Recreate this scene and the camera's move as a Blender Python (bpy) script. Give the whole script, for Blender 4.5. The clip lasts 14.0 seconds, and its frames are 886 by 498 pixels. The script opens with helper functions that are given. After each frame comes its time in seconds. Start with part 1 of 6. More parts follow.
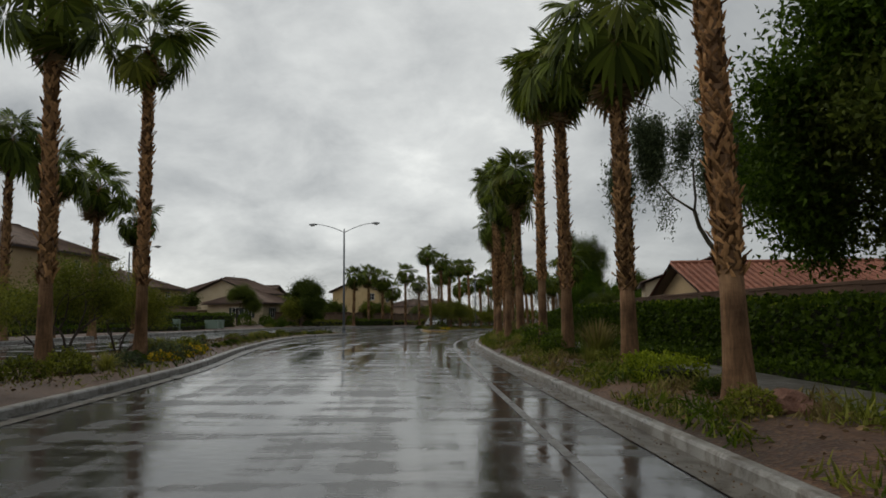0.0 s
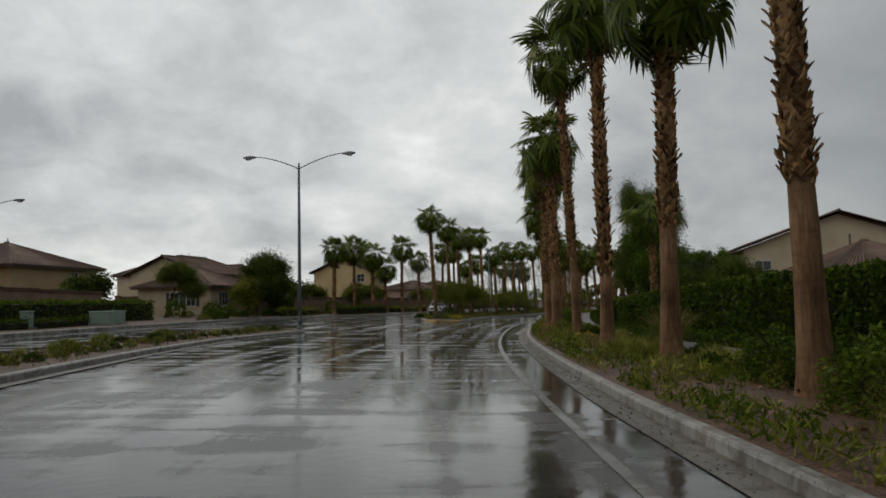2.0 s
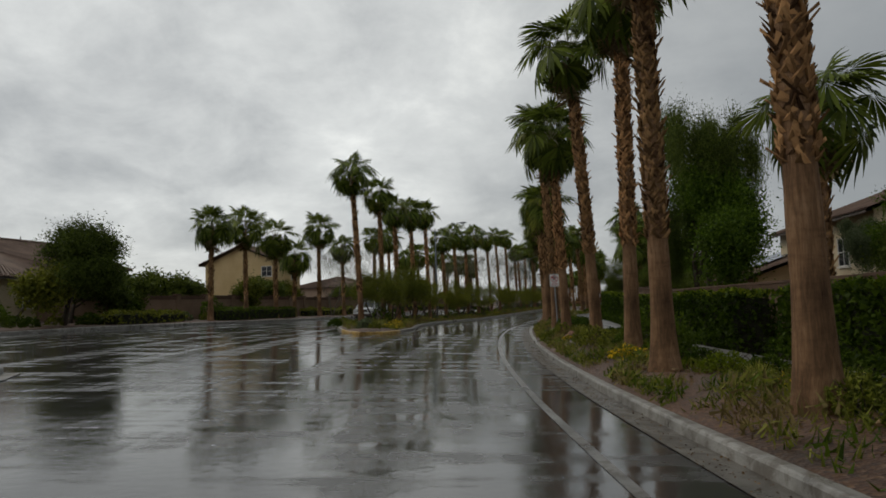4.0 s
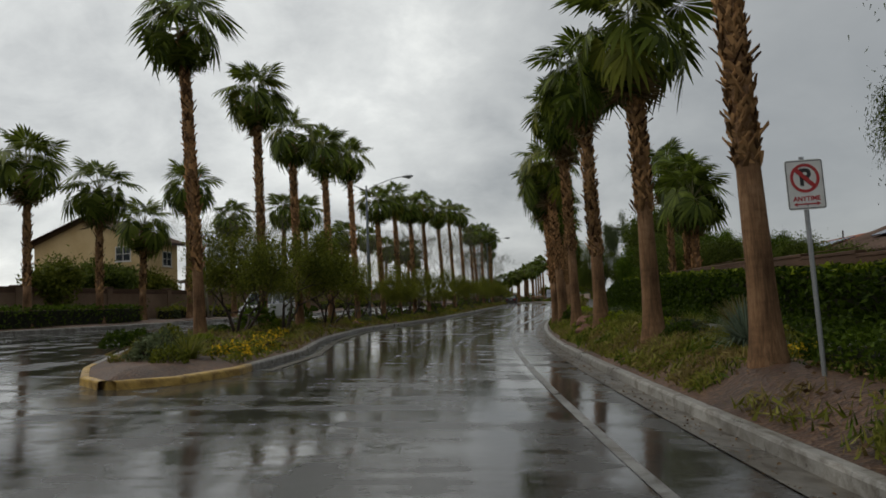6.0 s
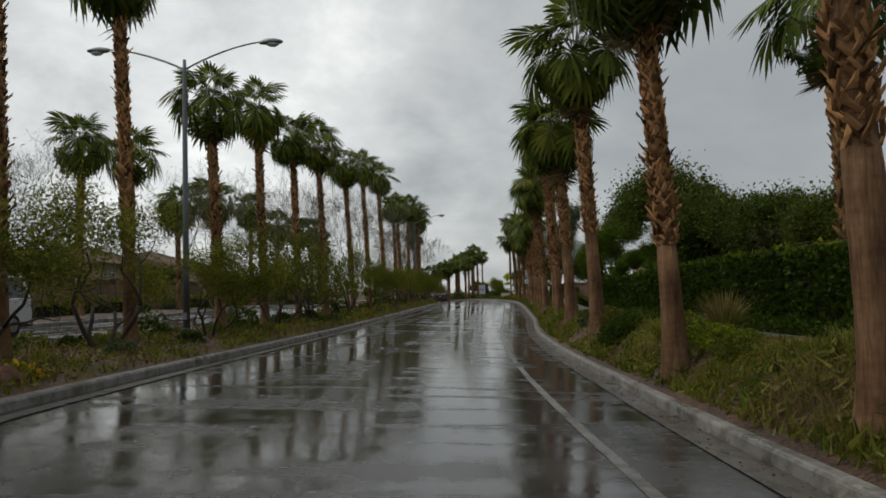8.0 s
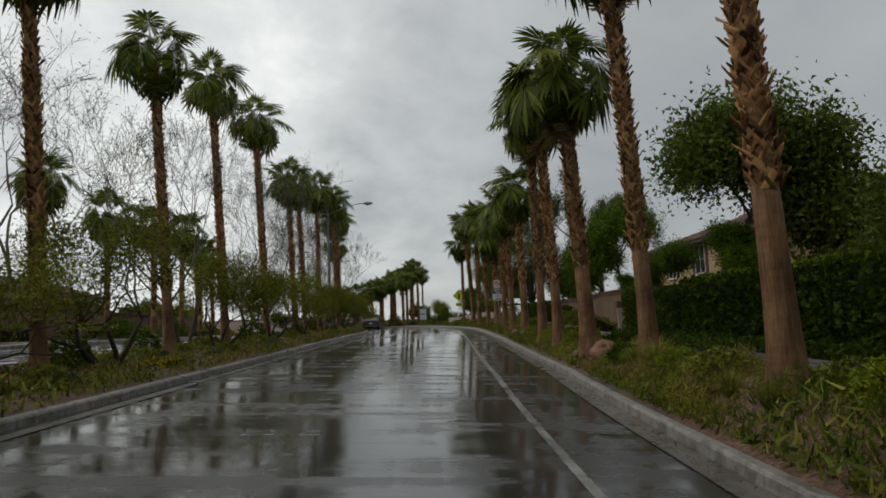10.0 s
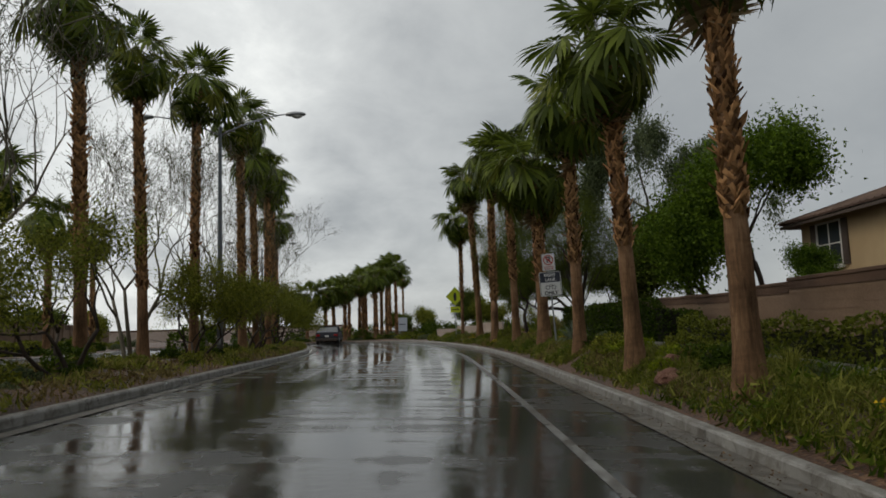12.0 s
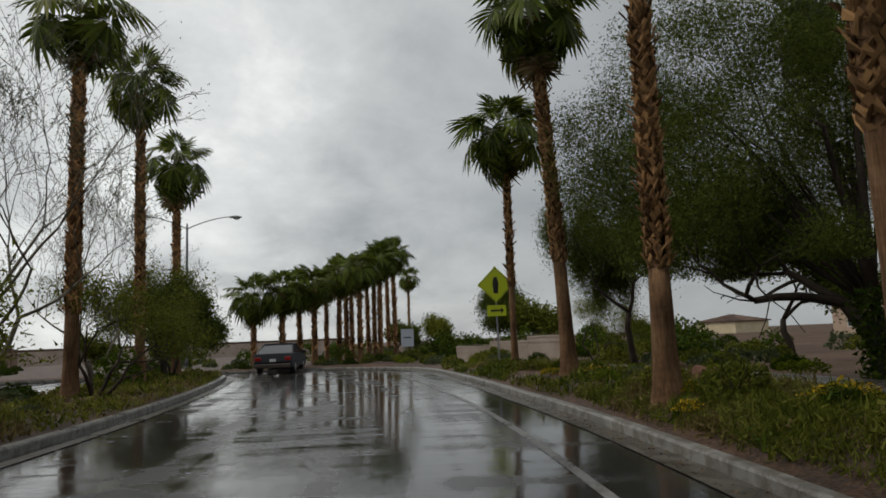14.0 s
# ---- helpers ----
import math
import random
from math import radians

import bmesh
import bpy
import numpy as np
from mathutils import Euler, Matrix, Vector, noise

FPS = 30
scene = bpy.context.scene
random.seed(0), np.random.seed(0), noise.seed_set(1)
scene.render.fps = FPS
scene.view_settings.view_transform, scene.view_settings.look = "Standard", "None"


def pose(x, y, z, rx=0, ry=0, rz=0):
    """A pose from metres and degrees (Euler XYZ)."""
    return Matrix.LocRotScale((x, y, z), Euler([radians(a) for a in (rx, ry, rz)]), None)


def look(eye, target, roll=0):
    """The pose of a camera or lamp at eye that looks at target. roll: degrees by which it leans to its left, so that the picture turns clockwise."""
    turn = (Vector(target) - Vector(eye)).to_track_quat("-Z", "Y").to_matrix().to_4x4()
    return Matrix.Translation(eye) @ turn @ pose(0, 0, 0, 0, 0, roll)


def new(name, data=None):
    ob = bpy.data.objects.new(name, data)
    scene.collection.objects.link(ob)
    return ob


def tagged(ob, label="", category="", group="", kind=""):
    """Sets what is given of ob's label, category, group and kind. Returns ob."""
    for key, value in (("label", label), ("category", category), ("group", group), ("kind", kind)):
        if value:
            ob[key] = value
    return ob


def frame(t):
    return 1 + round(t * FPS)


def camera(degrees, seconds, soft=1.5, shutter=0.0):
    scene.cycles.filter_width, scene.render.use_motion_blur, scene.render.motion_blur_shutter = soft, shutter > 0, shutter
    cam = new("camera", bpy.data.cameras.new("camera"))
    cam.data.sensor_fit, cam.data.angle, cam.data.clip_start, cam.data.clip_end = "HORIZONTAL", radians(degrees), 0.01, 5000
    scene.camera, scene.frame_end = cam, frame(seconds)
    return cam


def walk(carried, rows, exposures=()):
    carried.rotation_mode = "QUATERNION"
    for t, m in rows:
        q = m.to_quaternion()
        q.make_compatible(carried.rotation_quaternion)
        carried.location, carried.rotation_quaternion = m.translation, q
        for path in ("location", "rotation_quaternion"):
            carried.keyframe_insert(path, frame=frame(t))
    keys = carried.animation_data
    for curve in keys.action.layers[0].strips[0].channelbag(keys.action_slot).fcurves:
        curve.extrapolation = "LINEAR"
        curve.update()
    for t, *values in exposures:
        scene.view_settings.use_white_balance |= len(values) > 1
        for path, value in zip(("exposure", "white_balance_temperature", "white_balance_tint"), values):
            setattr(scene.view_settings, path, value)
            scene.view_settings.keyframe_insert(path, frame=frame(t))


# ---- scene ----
# ---------------- the camera and its drive ----------------
cam = camera(64.2, 14.0, soft=1.7)
PATH = [
    (0, 8.343, -1.148, 1.350, 95.734, 0.510, 2.971),
    (0.5, 7.889, 4.606, 1.312, 95.249, 0.356, 3.528),
    (1, 7.412, 10.288, 1.303, 94.654, 0.997, 3.929),
    (1.5, 6.833, 15.986, 1.392, 94.605, 1.151, 3.976),
    (2, 6.292, 21.780, 1.464, 94.476, 1.286, 2.936),
    (2.5, 5.839, 27.596, 1.505, 94.505, 1.195, 1.914),
    (3, 5.531, 33.349, 1.503, 94.433, 1.248, 0.776),
    (3.5, 5.396, 39.146, 1.447, 94.444, 1.425, -1.009),
    (4, 5.419, 44.953, 1.369, 94.454, 1.602, -2.340),
    (4.5, 5.550, 50.742, 1.289, 94.465, 1.757, -3.138),
    (5, 5.769, 56.431, 1.223, 94.504, 1.114, -4.306),
    (5.5, 6.136, 62.061, 1.170, 94.257, 1.626, -5.581),
    (6, 6.598, 67.694, 1.170, 94.055, 2.145, -7.230),
    (6.5, 7.232, 73.391, 1.227, 93.936, 1.749, -9.240),
    (7, 8.096, 79.183, 1.202, 93.738, 2.201, -11.024),
    (7.5, 9.069, 84.861, 1.156, 93.714, 2.173, -12.205),
    (8, 10.168, 90.430, 1.117, 93.550, 1.742, -13.754),
    (8.5, 11.455, 96.050, 1.060, 93.700, 2.371, -15.345),
    (9, 12.933, 101.607, 0.990, 94.314, 2.435, -17.271),
    (9.5, 14.558, 107.125, 0.913, 94.929, 2.484, -18.482),
    (10, 16.262, 112.619, 0.846, 95.543, 2.534, -18.853),
    (10.5, 17.990, 118.099, 0.806, 96.014, 1.887, -19.047),
    (11, 19.745, 123.606, 0.809, 96.136, 1.943, -19.460),
    (11.5, 21.564, 129.144, 0.870, 96.328, 2.285, -19.961),
    (12, 23.407, 134.598, 0.915, 96.354, 1.955, -20.282),
    (12.5, 25.279, 139.994, 0.954, 96.695, 0.957, -20.418),
    (13, 27.115, 145.270, 1.052, 96.807, 1.516, -20.441),
    (13.5, 29.023, 150.769, 1.147, 97.240, 0.672, -20.247),
    (14, 30.760, 156.111, 1.182, 97.322, 2.443, -19.304),
]

walk(cam, [(t, pose(*m)) for t, *m in PATH], [(0, -0.12), (5, -0.1), (6.5, 0.1), (8, 0.14), (13, 0.12), (14, 0.05)])

# ---------------- sky, sun ----------------
world = bpy.data.worlds.new("overcast_sky")
scene.world = world
world.use_nodes = True
wt = world.node_tree
wt.nodes.clear()


def wnode(kind, **values):
    n = wt.nodes.new(kind)
    for key, value in values.items():
        if key in n.inputs:
            n.inputs[key].default_value = value
    return n


w_out = wnode("ShaderNodeOutputWorld")
w_back = wnode("ShaderNodeBackground", Strength=1.0)
w_sky = wnode("ShaderNodeTexSky")
w_sky.sky_type, w_sky.sun_disc = "NISHITA", False
w_sky.sun_elevation, w_sky.sun_rotation = radians(48), radians(-62)
w_dim = wnode("ShaderNodeMix")
w_dim.data_type, w_dim.blend_type = "RGBA", "MULTIPLY"
w_dim.inputs[0].default_value = 1.0
w_dim.inputs[7].default_value = (0.1, 0.1, 0.1, 1)
wt.links.new(w_sky.outputs[0], w_dim.inputs[6])
w_co = wnode("ShaderNodeTexCoord")
w_sep = wnode("ShaderNodeSeparateXYZ")
wt.links.new(w_co.outputs["Generated"], w_sep.inputs[0])


def wmath(op, a, b):
    n = wt.nodes.new("ShaderNodeMath")
    n.operation = op
    for i, v in enumerate((a, b)):
        if isinstance(v, (int, float)):
            n.inputs[i].default_value = v
        else:
            wt.links.new(v, n.inputs[i])
    return n.outputs[0]


# the cloud deck: a flat sheet of cloud seen from below
w_up = wmath("ADD", wmath("MAXIMUM", w_sep.outputs[2], 0.0), 0.42)
w_flat = wnode("ShaderNodeCombineXYZ")
wt.links.new(wmath("DIVIDE", w_sep.outputs[0], w_up), w_flat.inputs[0])
wt.links.new(wmath("DIVIDE", w_sep.outputs[1], w_up), w_flat.inputs[1])
w_big = wnode("ShaderNodeTexNoise", Scale=1.15, Detail=8.0, Roughness=0.54, Distortion=0.15)
w_fine = wnode("ShaderNodeTexNoise", Scale=4.5, Detail=8.0, Roughness=0.62, Distortion=0.3)
for n in (w_big, w_fine):
    wt.links.new(w_flat.outputs[0], n.inputs["Vector"])
w_mixed = wmath("ADD", wmath("MULTIPLY", w_big.outputs[0], 0.72), wmath("MULTIPLY", w_fine.outputs[0], 0.28))
w_ramp = wnode("ShaderNodeValToRGB")
e = w_ramp.color_ramp.elements
e[0].position, e[0].color = 0.37, (0.40, 0.418, 0.425, 1)
e[1].position, e[1].color = 0.64, (1.12, 1.135, 1.09, 1)
mid = w_ramp.color_ramp.elements.new(0.455)
mid.color = (0.585, 0.602, 0.598, 1)
bright = w_ramp.color_ramp.elements.new(0.55)
bright.color = (0.80, 0.818, 0.80, 1)
wt.links.new(w_mixed, w_ramp.inputs[0])
# rain hangs in the east, so the deck is darker and smoother there
w_east = wnode("ShaderNodeMapRange")
w_east.inputs[1].default_value, w_east.inputs[2].default_value = -0.16, 0.44
wt.links.new(wmath("SUBTRACT", w_sep.outputs[0], wmath("MULTIPLY", w_sep.outputs[1], 0.12)), w_east.inputs[0])
w_rain = wnode("ShaderNodeMix")
w_rain.data_type = "RGBA"
w_rain.inputs[7].default_value = (0.30, 0.318, 0.328, 1)
wt.links.new(wmath("MULTIPLY", w_east.outputs[0], 0.85), w_rain.inputs[0])
wt.links.new(w_ramp.outputs[0], w_rain.inputs[6])
w_mix = wnode("ShaderNodeMix")
w_mix.data_type = "RGBA"
w_mix.inputs[0].default_value = 0.94
wt.links.new(w_dim.outputs[2], w_mix.inputs[6])
wt.links.new(w_rain.outputs[2], w_mix.inputs[7])
wt.links.new(w_mix.outputs[2], w_back.inputs[0])
wt.links.new(w_back.outputs[0], w_out.inputs[0])

sun = new("sun", bpy.data.lights.new("sun", "SUN"))
sun.data.energy, sun.data.angle, sun.data.color = 0.8, radians(25), (1.0, 0.92, 0.78)
sun.matrix_world = look((-60, 30, 75), (0, 0, 0))

# ---------------- materials ----------------


def material(name):
    m = bpy.data.materials.new(name)
    m.use_nodes = True
    return m, m.node_tree, m.node_tree.nodes["Principled BSDF"]


def add(nt, kind, **values):
    n = nt.nodes.new(kind)
    for key, value in values.items():
        n.inputs[key.replace("_", " ")].default_value = value
    return n


def ramp(nt, source, stops):
    r = nt.nodes.new("ShaderNodeValToRGB")
    els = r.color_ramp.elements
    while len(els) < len(stops):
        els.new(0.5)
    for el, (p, c) in zip(els, stops):
        el.position, el.color = p, (*c, 1)
    nt.links.new(source, r.inputs[0])
    return r.outputs[0]


def mixed(nt, factor, a, b, blend="MIX"):
    n = nt.nodes.new("ShaderNodeMix")
    n.data_type, n.blend_type = "RGBA", blend
    for i, v in ((0, factor), (6, a), (7, b)):
        if isinstance(v, (int, float)):
            n.inputs[i].default_value = v
        elif isinstance(v, tuple):
            n.inputs[i].default_value = (*v, 1)
        else:
            nt.links.new(v, n.inputs[i])
    return n.outputs[2]


def bumped(nt, bsdf, height, strength, distance=0.02):
    b = nt.nodes.new("ShaderNodeBump")
    b.inputs["Strength"].default_value, b.inputs["Distance"].default_value = strength, distance
    nt.links.new(height, b.inputs["Height"])
    nt.links.new(b.outputs[0], bsdf.inputs["Normal"])


def coords(nt, which="Object", scale=(1, 1, 1)):
    c = nt.nodes.new("ShaderNodeTexCoord")
    m = nt.nodes.new("ShaderNodeMapping")
    m.inputs["Scale"].default_value = scale
    nt.links.new(c.outputs[which], m.inputs[0])
    return m.outputs[0]


def noise_of(nt, vector, scale, detail=4.0, rough=0.55, distortion=0.0):
    n = add(nt, "ShaderNodeTexNoise", Scale=scale, Detail=detail, Roughness=rough, Distortion=distortion)
    nt.links.new(vector, n.inputs["Vector"])
    return n.outputs[0]


def rough_stuff(name, dark, light, scale, grain, rough=0.8, bump=0.4, dist=0.02, which="Object"):
    """A mineral or wooden surface: broad stains and fine grain."""
    m, nt, b = material(name)
    v = coords(nt, which)
    broad, fine = noise_of(nt, v, scale, 5), noise_of(nt, v, grain, 3, 0.7)
    base = ramp(nt, broad, [(0.3, dark), (0.7, light)])
    col = mixed(nt, 0.35, base, ramp(nt, fine, [(0.3, (0.15, 0.15, 0.15)), (0.7, (1, 1, 1))]), "MULTIPLY")
    nt.links.new(col, b.inputs["Base Color"])
    b.inputs["Roughness"].default_value = rough
    b.inputs["Specular IOR Level"].default_value = 0.2
    bumped(nt, b, fine, bump, dist)
    return m


def leafy(name, dark, light, rough=0.55, thin=0.36):
    """Leaves, each of its own shade."""
    m, nt, b = material(name)
    g = nt.nodes.new("ShaderNodeNewGeometry")
    o = nt.nodes.new("ShaderNodeObjectInfo")
    col = ramp(nt, g.outputs["Random Per Island"], [(0.0, dark), (0.75, light), (1.0, tuple(min(1, c * 1.35) for c in light))])
    tone = ramp(nt, o.outputs["Random"], [(0, (0.75, 0.78, 0.72)), (1, (1.15, 1.1, 1.0))])
    col = mixed(nt, 1.0, col, tone, "MULTIPLY")
    nt.links.new(col, b.inputs["Base Color"])
    b.inputs["Roughness"].default_value = rough
    b.inputs["Specular IOR Level"].default_value = 0.09
    t = nt.nodes.new("ShaderNodeBsdfTranslucent")
    nt.links.new(col, t.inputs[0])
    s = nt.nodes.new("ShaderNodeMixShader")
    s.inputs[0].default_value = thin
    nt.links.new(b.outputs[0], s.inputs[1])
    nt.links.new(t.outputs[0], s.inputs[2])
    nt.links.new(s.outputs[0], nt.nodes["Material Output"].inputs[0])
    return m


def plain(name, colour, rough=0.5, metal=0.0, grain=30.0, amount=0.25):
    """A painted or metal surface with slight unevenness."""
    m, nt, b = material(name)
    n = noise_of(nt, coords(nt), grain, 4)
    col = mixed(nt, amount, colour, ramp(nt, n, [(0.3, (0.3, 0.3, 0.3)), (0.7, (1, 1, 1))]), "MULTIPLY")
    nt.links.new(col, b.inputs["Base Color"])
    b.inputs["Roughness"].default_value, b.inputs["Metallic"].default_value = rough, metal
    return m


def wet_asphalt():
    m, nt, b = material("wet_asphalt")
    uv = coords(nt, "UV")
    across = coords(nt, "UV", (0.2, 1.2, 1))
    along = coords(nt, "UV", (1.5, 0.05, 1))
    grain = noise_of(nt, uv, 90, 2, 0.8)
    broad = noise_of(nt, uv, 0.25, 4)
    bands = noise_of(nt, across, 1.3, 5, 0.6, 0.4)
    tracks = noise_of(nt, along, 1.0, 3)
    pool = mixed(nt, 0.45, bands, tracks)
    base = ramp(nt, broad, [(0.3, (0.032, 0.032, 0.031)), (0.7, (0.064, 0.061, 0.057))])
    col = mixed(nt, 0.4, base, ramp(nt, grain, [(0.35, (0.3, 0.3, 0.3)), (0.65, (1.3, 1.3, 1.3))]), "MULTIPLY")
    nt.links.new(col, b.inputs["Base Color"])
    rough = ramp(nt, pool, [(0.44, (0.04, 0.04, 0.04)), (0.50, (0.09, 0.09, 0.09)), (0.56, (0.30, 0.30, 0.30))])
    nt.links.new(rough, b.inputs["Roughness"])
    b.inputs["IOR"].default_value = 1.48
    ripple = noise_of(nt, uv, 7.0, 4, 0.55)
    h = mixed(nt, ramp(nt, pool, [(0.45, (0.06, 0.06, 0.06)), (0.6, (0.45, 0.45, 0.45))]), ripple, grain)
    bumped(nt, b, h, 0.22, 0.012)
    return m


def wet_concrete(name, dark, light):
    m, nt, b = material(name)
    uv = coords(nt, "UV")
    broad, fine = noise_of(nt, uv, 0.9, 6, 0.65), noise_of(nt, uv, 40, 3, 0.7)
    base = ramp(nt, broad, [(0.3, dark), (0.7, light)])
    stain = noise_of(nt, uv, 3.5, 6, 0.7, 0.6)
    col = mixed(nt, 0.35, base, ramp(nt, fine, [(0.3, (0.3, 0.3, 0.3)), (0.7, (1, 1, 1))]), "MULTIPLY")
    col = mixed(nt, 0.8, col, ramp(nt, stain, [(0.40, (0.34, 0.29, 0.24)), (0.56, (1, 1, 1))]), "MULTIPLY")
    nt.links.new(col, b.inputs["Base Color"])
    nt.links.new(ramp(nt, broad, [(0.35, (0.22, 0.22, 0.22)), (0.65, (0.6, 0.6, 0.6))]), b.inputs["Roughness"])
    bumped(nt, b, fine, 0.3, 0.01)
    return m


def palm_bark():
    """Brown fibrous palm trunk: fine upright fibres, faint leaf-scar rings and dark stains."""
    m, nt, b = material("wet_palm_bark")
    fibres = noise_of(nt, coords(nt, "Object", (24, 24, 2.2)), 1.0, 5, 0.75, 0.6)
    rings = noise_of(nt, coords(nt, "Object", (2.0, 2.0, 9)), 1.0, 4, 0.65, 1.2)
    broad = noise_of(nt, coords(nt, "Object", (2.2, 2.2, 1.1)), 1.0, 5, 0.6)
    col = ramp(nt, broad, [(0.3, (0.105, 0.060, 0.033)), (0.52, (0.215, 0.126, 0.068)), (0.72, (0.34, 0.215, 0.13))])
    col = mixed(nt, 0.75, col, ramp(nt, fibres, [(0.32, (0.30, 0.27, 0.24)), (0.62, (1.15, 1.1, 1.05))]), "MULTIPLY")
    col = mixed(nt, 0.28, col, ramp(nt, rings, [(0.36, (0.42, 0.38, 0.35)), (0.54, (1.1, 1.1, 1.1))]), "MULTIPLY")
    nt.links.new(col, b.inputs["Base Color"])
    b.inputs["Roughness"].default_value = 0.8
    b.inputs["Specular IOR Level"].default_value = 0.15
    bumped(nt, b, mixed(nt, 0.25, fibres, rings), 0.9, 0.03)
    return m


def bed_gravel():
    m, nt, b = material("wet_red_gravel")
    v = coords(nt, "Object")
    vor = nt.nodes.new("ShaderNodeTexVoronoi")
    vor.inputs["Scale"].default_value = 22
    nt.links.new(v, vor.inputs["Vector"])
    sep = nt.nodes.new("ShaderNodeSeparateColor")
    nt.links.new(vor.outputs["Color"], sep.inputs[0])
    stones = ramp(nt, sep.outputs[0], [(0.0, (0.042, 0.020, 0.010)), (0.6, (0.090, 0.043, 0.022)), (1.0, (0.155, 0.092, 0.05))])
    broad = ramp(nt, noise_of(nt, v, 0.5, 6, 0.6), [(0.35, (0.45, 0.42, 0.38)), (0.65, (1.1, 1.0, 0.95))])
    nt.links.new(mixed(nt, 1.0, stones, broad, "MULTIPLY"), b.inputs["Base Color"])
    b.inputs["Roughness"].default_value = 0.6
    bumped(nt, b, vor.outputs["Distance"], 0.6, 0.03)
    return m


ASPHALT = wet_asphalt()
KERB = wet_concrete("wet_kerb_concrete", (0.17, 0.163, 0.15), (0.37, 0.36, 0.335))
GUTTER = wet_concrete("wet_gutter_concrete", (0.075, 0.066, 0.055), (0.18, 0.165, 0.14))
PAVING = wet_concrete("wet_pavement_concrete", (0.08, 0.075, 0.068), (0.16, 0.15, 0.138))
YELLOW_KERB = wet_concrete("faded_yellow_kerb", (0.45, 0.27, 0.06), (0.62, 0.42, 0.12))
LINE_PAINT = wet_concrete("worn_white_road_paint", (0.10, 0.10, 0.098), (0.34, 0.34, 0.33))
GRAVEL = bed_gravel()
EARTH = rough_stuff("desert_earth", (0.07, 0.042, 0.027), (0.15, 0.093, 0.06), 0.15, 8, 0.85, 0.5, 0.05)
BLOCK = rough_stuff("tan_block_wall", (0.19, 0.125, 0.083), (0.29, 0.195, 0.135), 0.5, 24, 0.8)
BLOCK_CAP = rough_stuff("brown_wall_cap", (0.085, 0.05, 0.034), (0.15, 0.09, 0.06), 0.8, 30, 0.75)
PALE_BLOCK = rough_stuff("pale_pink_block_wall", (0.38, 0.30, 0.25), (0.52, 0.43, 0.37), 0.7, 26, 0.8)
PALM_BARK = palm_bark()
BOOTS = leafy("palm_leaf_bases", (0.032, 0.016, 0.008), (0.38, 0.215, 0.105), 0.8, 0.0)
FROND = leafy("palm_frond_green", (0.028, 0.044, 0.0070), (0.115, 0.150, 0.0230), 0.5, 0.30)
FROND_PALE = leafy("palm_frond_pale", (0.061, 0.072, 0.0087), (0.143, 0.155, 0.0217), 0.5, 0.25)
FROND_DEAD = leafy("palm_frond_dead", (0.13, 0.09, 0.05), (0.27, 0.20, 0.12), 0.8, 0.15)
STALK = plain("palm_leaf_stalk", (0.16, 0.15, 0.06), 0.5)
BARK = rough_stuff("dark_tree_bark", (0.035, 0.026, 0.02), (0.085, 0.065, 0.05), 2.0, 18, 0.8, 0.7)
BARK_PALE = rough_stuff("pale_wet_tree_bark", (0.10, 0.085, 0.06), (0.20, 0.175, 0.13), 2.0, 18, 0.75, 0.6)
LEAF_DARK = leafy("dark_mesquite_leaf", (0.031, 0.046, 0.0074), (0.100, 0.132, 0.0223))
LEAF_MID = leafy("green_tree_leaf", (0.024, 0.046, 0.0037), (0.090, 0.135, 0.0124))
LEAF_BRIGHT = leafy("bright_green_tree_leaf", (0.024, 0.050, 0.0040), (0.092, 0.150, 0.0125))
LEAF_GREY = leafy("grey_green_leaf", (0.043, 0.060, 0.030), (0.112, 0.14, 0.072))
LEAF_LIME = leafy("yellow_green_leaf", (0.071, 0.105, 0.0050), (0.194, 0.240, 0.0155))
LEAF_HEDGE = leafy("hedge_leaf", (0.012, 0.026, 0.0022), (0.054, 0.088, 0.0066))
LEAF_OLIVE = leafy("olive_shrub_leaf", (0.052, 0.066, 0.0085), (0.185, 0.200, 0.0280))
GRASS = leafy("ornamental_grass", (0.085, 0.100, 0.016), (0.25, 0.25, 0.055), 0.6)
GRASS_DRY = leafy("dry_straw_grass", (0.10, 0.075, 0.028), (0.24, 0.19, 0.08), 0.7)
AGAVE = leafy("blue_grey_sotol_leaf", (0.075, 0.10, 0.075), (0.17, 0.21, 0.16), 0.5)
FLOWER = leafy("yellow_lantana_flower", (0.45, 0.27, 0.01), (0.75, 0.52, 0.03), 0.6)
ROCK = rough_stuff("red_sandstone_boulder", (0.17, 0.075, 0.05), (0.33, 0.18, 0.13), 1.5, 12, 0.65, 0.9, 0.05)
STUCCO_TAN = rough_stuff("tan_stucco", (0.42, 0.30, 0.17), (0.52, 0.39, 0.23), 0.6, 40, 0.85)
STUCCO_YELLOW = rough_stuff("yellow_stucco", (0.58, 0.42, 0.21), (0.70, 0.53, 0.29), 0.6, 40, 0.85)
STUCCO_CREAM = rough_stuff("cream_stucco", (0.54, 0.44, 0.29), (0.66, 0.56, 0.40), 0.6, 40, 0.85)
STUCCO_PINK = rough_stuff("pinkish_stucco", (0.40, 0.29, 0.22), (0.50, 0.38, 0.29), 0.6, 40, 0.85)
TRIM = plain("white_trim_paint", (0.62, 0.60, 0.56), 0.6)
DARK_TRIM = plain("dark_brown_trim", (0.07, 0.05, 0.04), 0.6)
TILE_BROWN = rough_stuff("brown_roof_tile", (0.10, 0.065, 0.05), (0.20, 0.135, 0.105), 0.8, 14, 0.7)
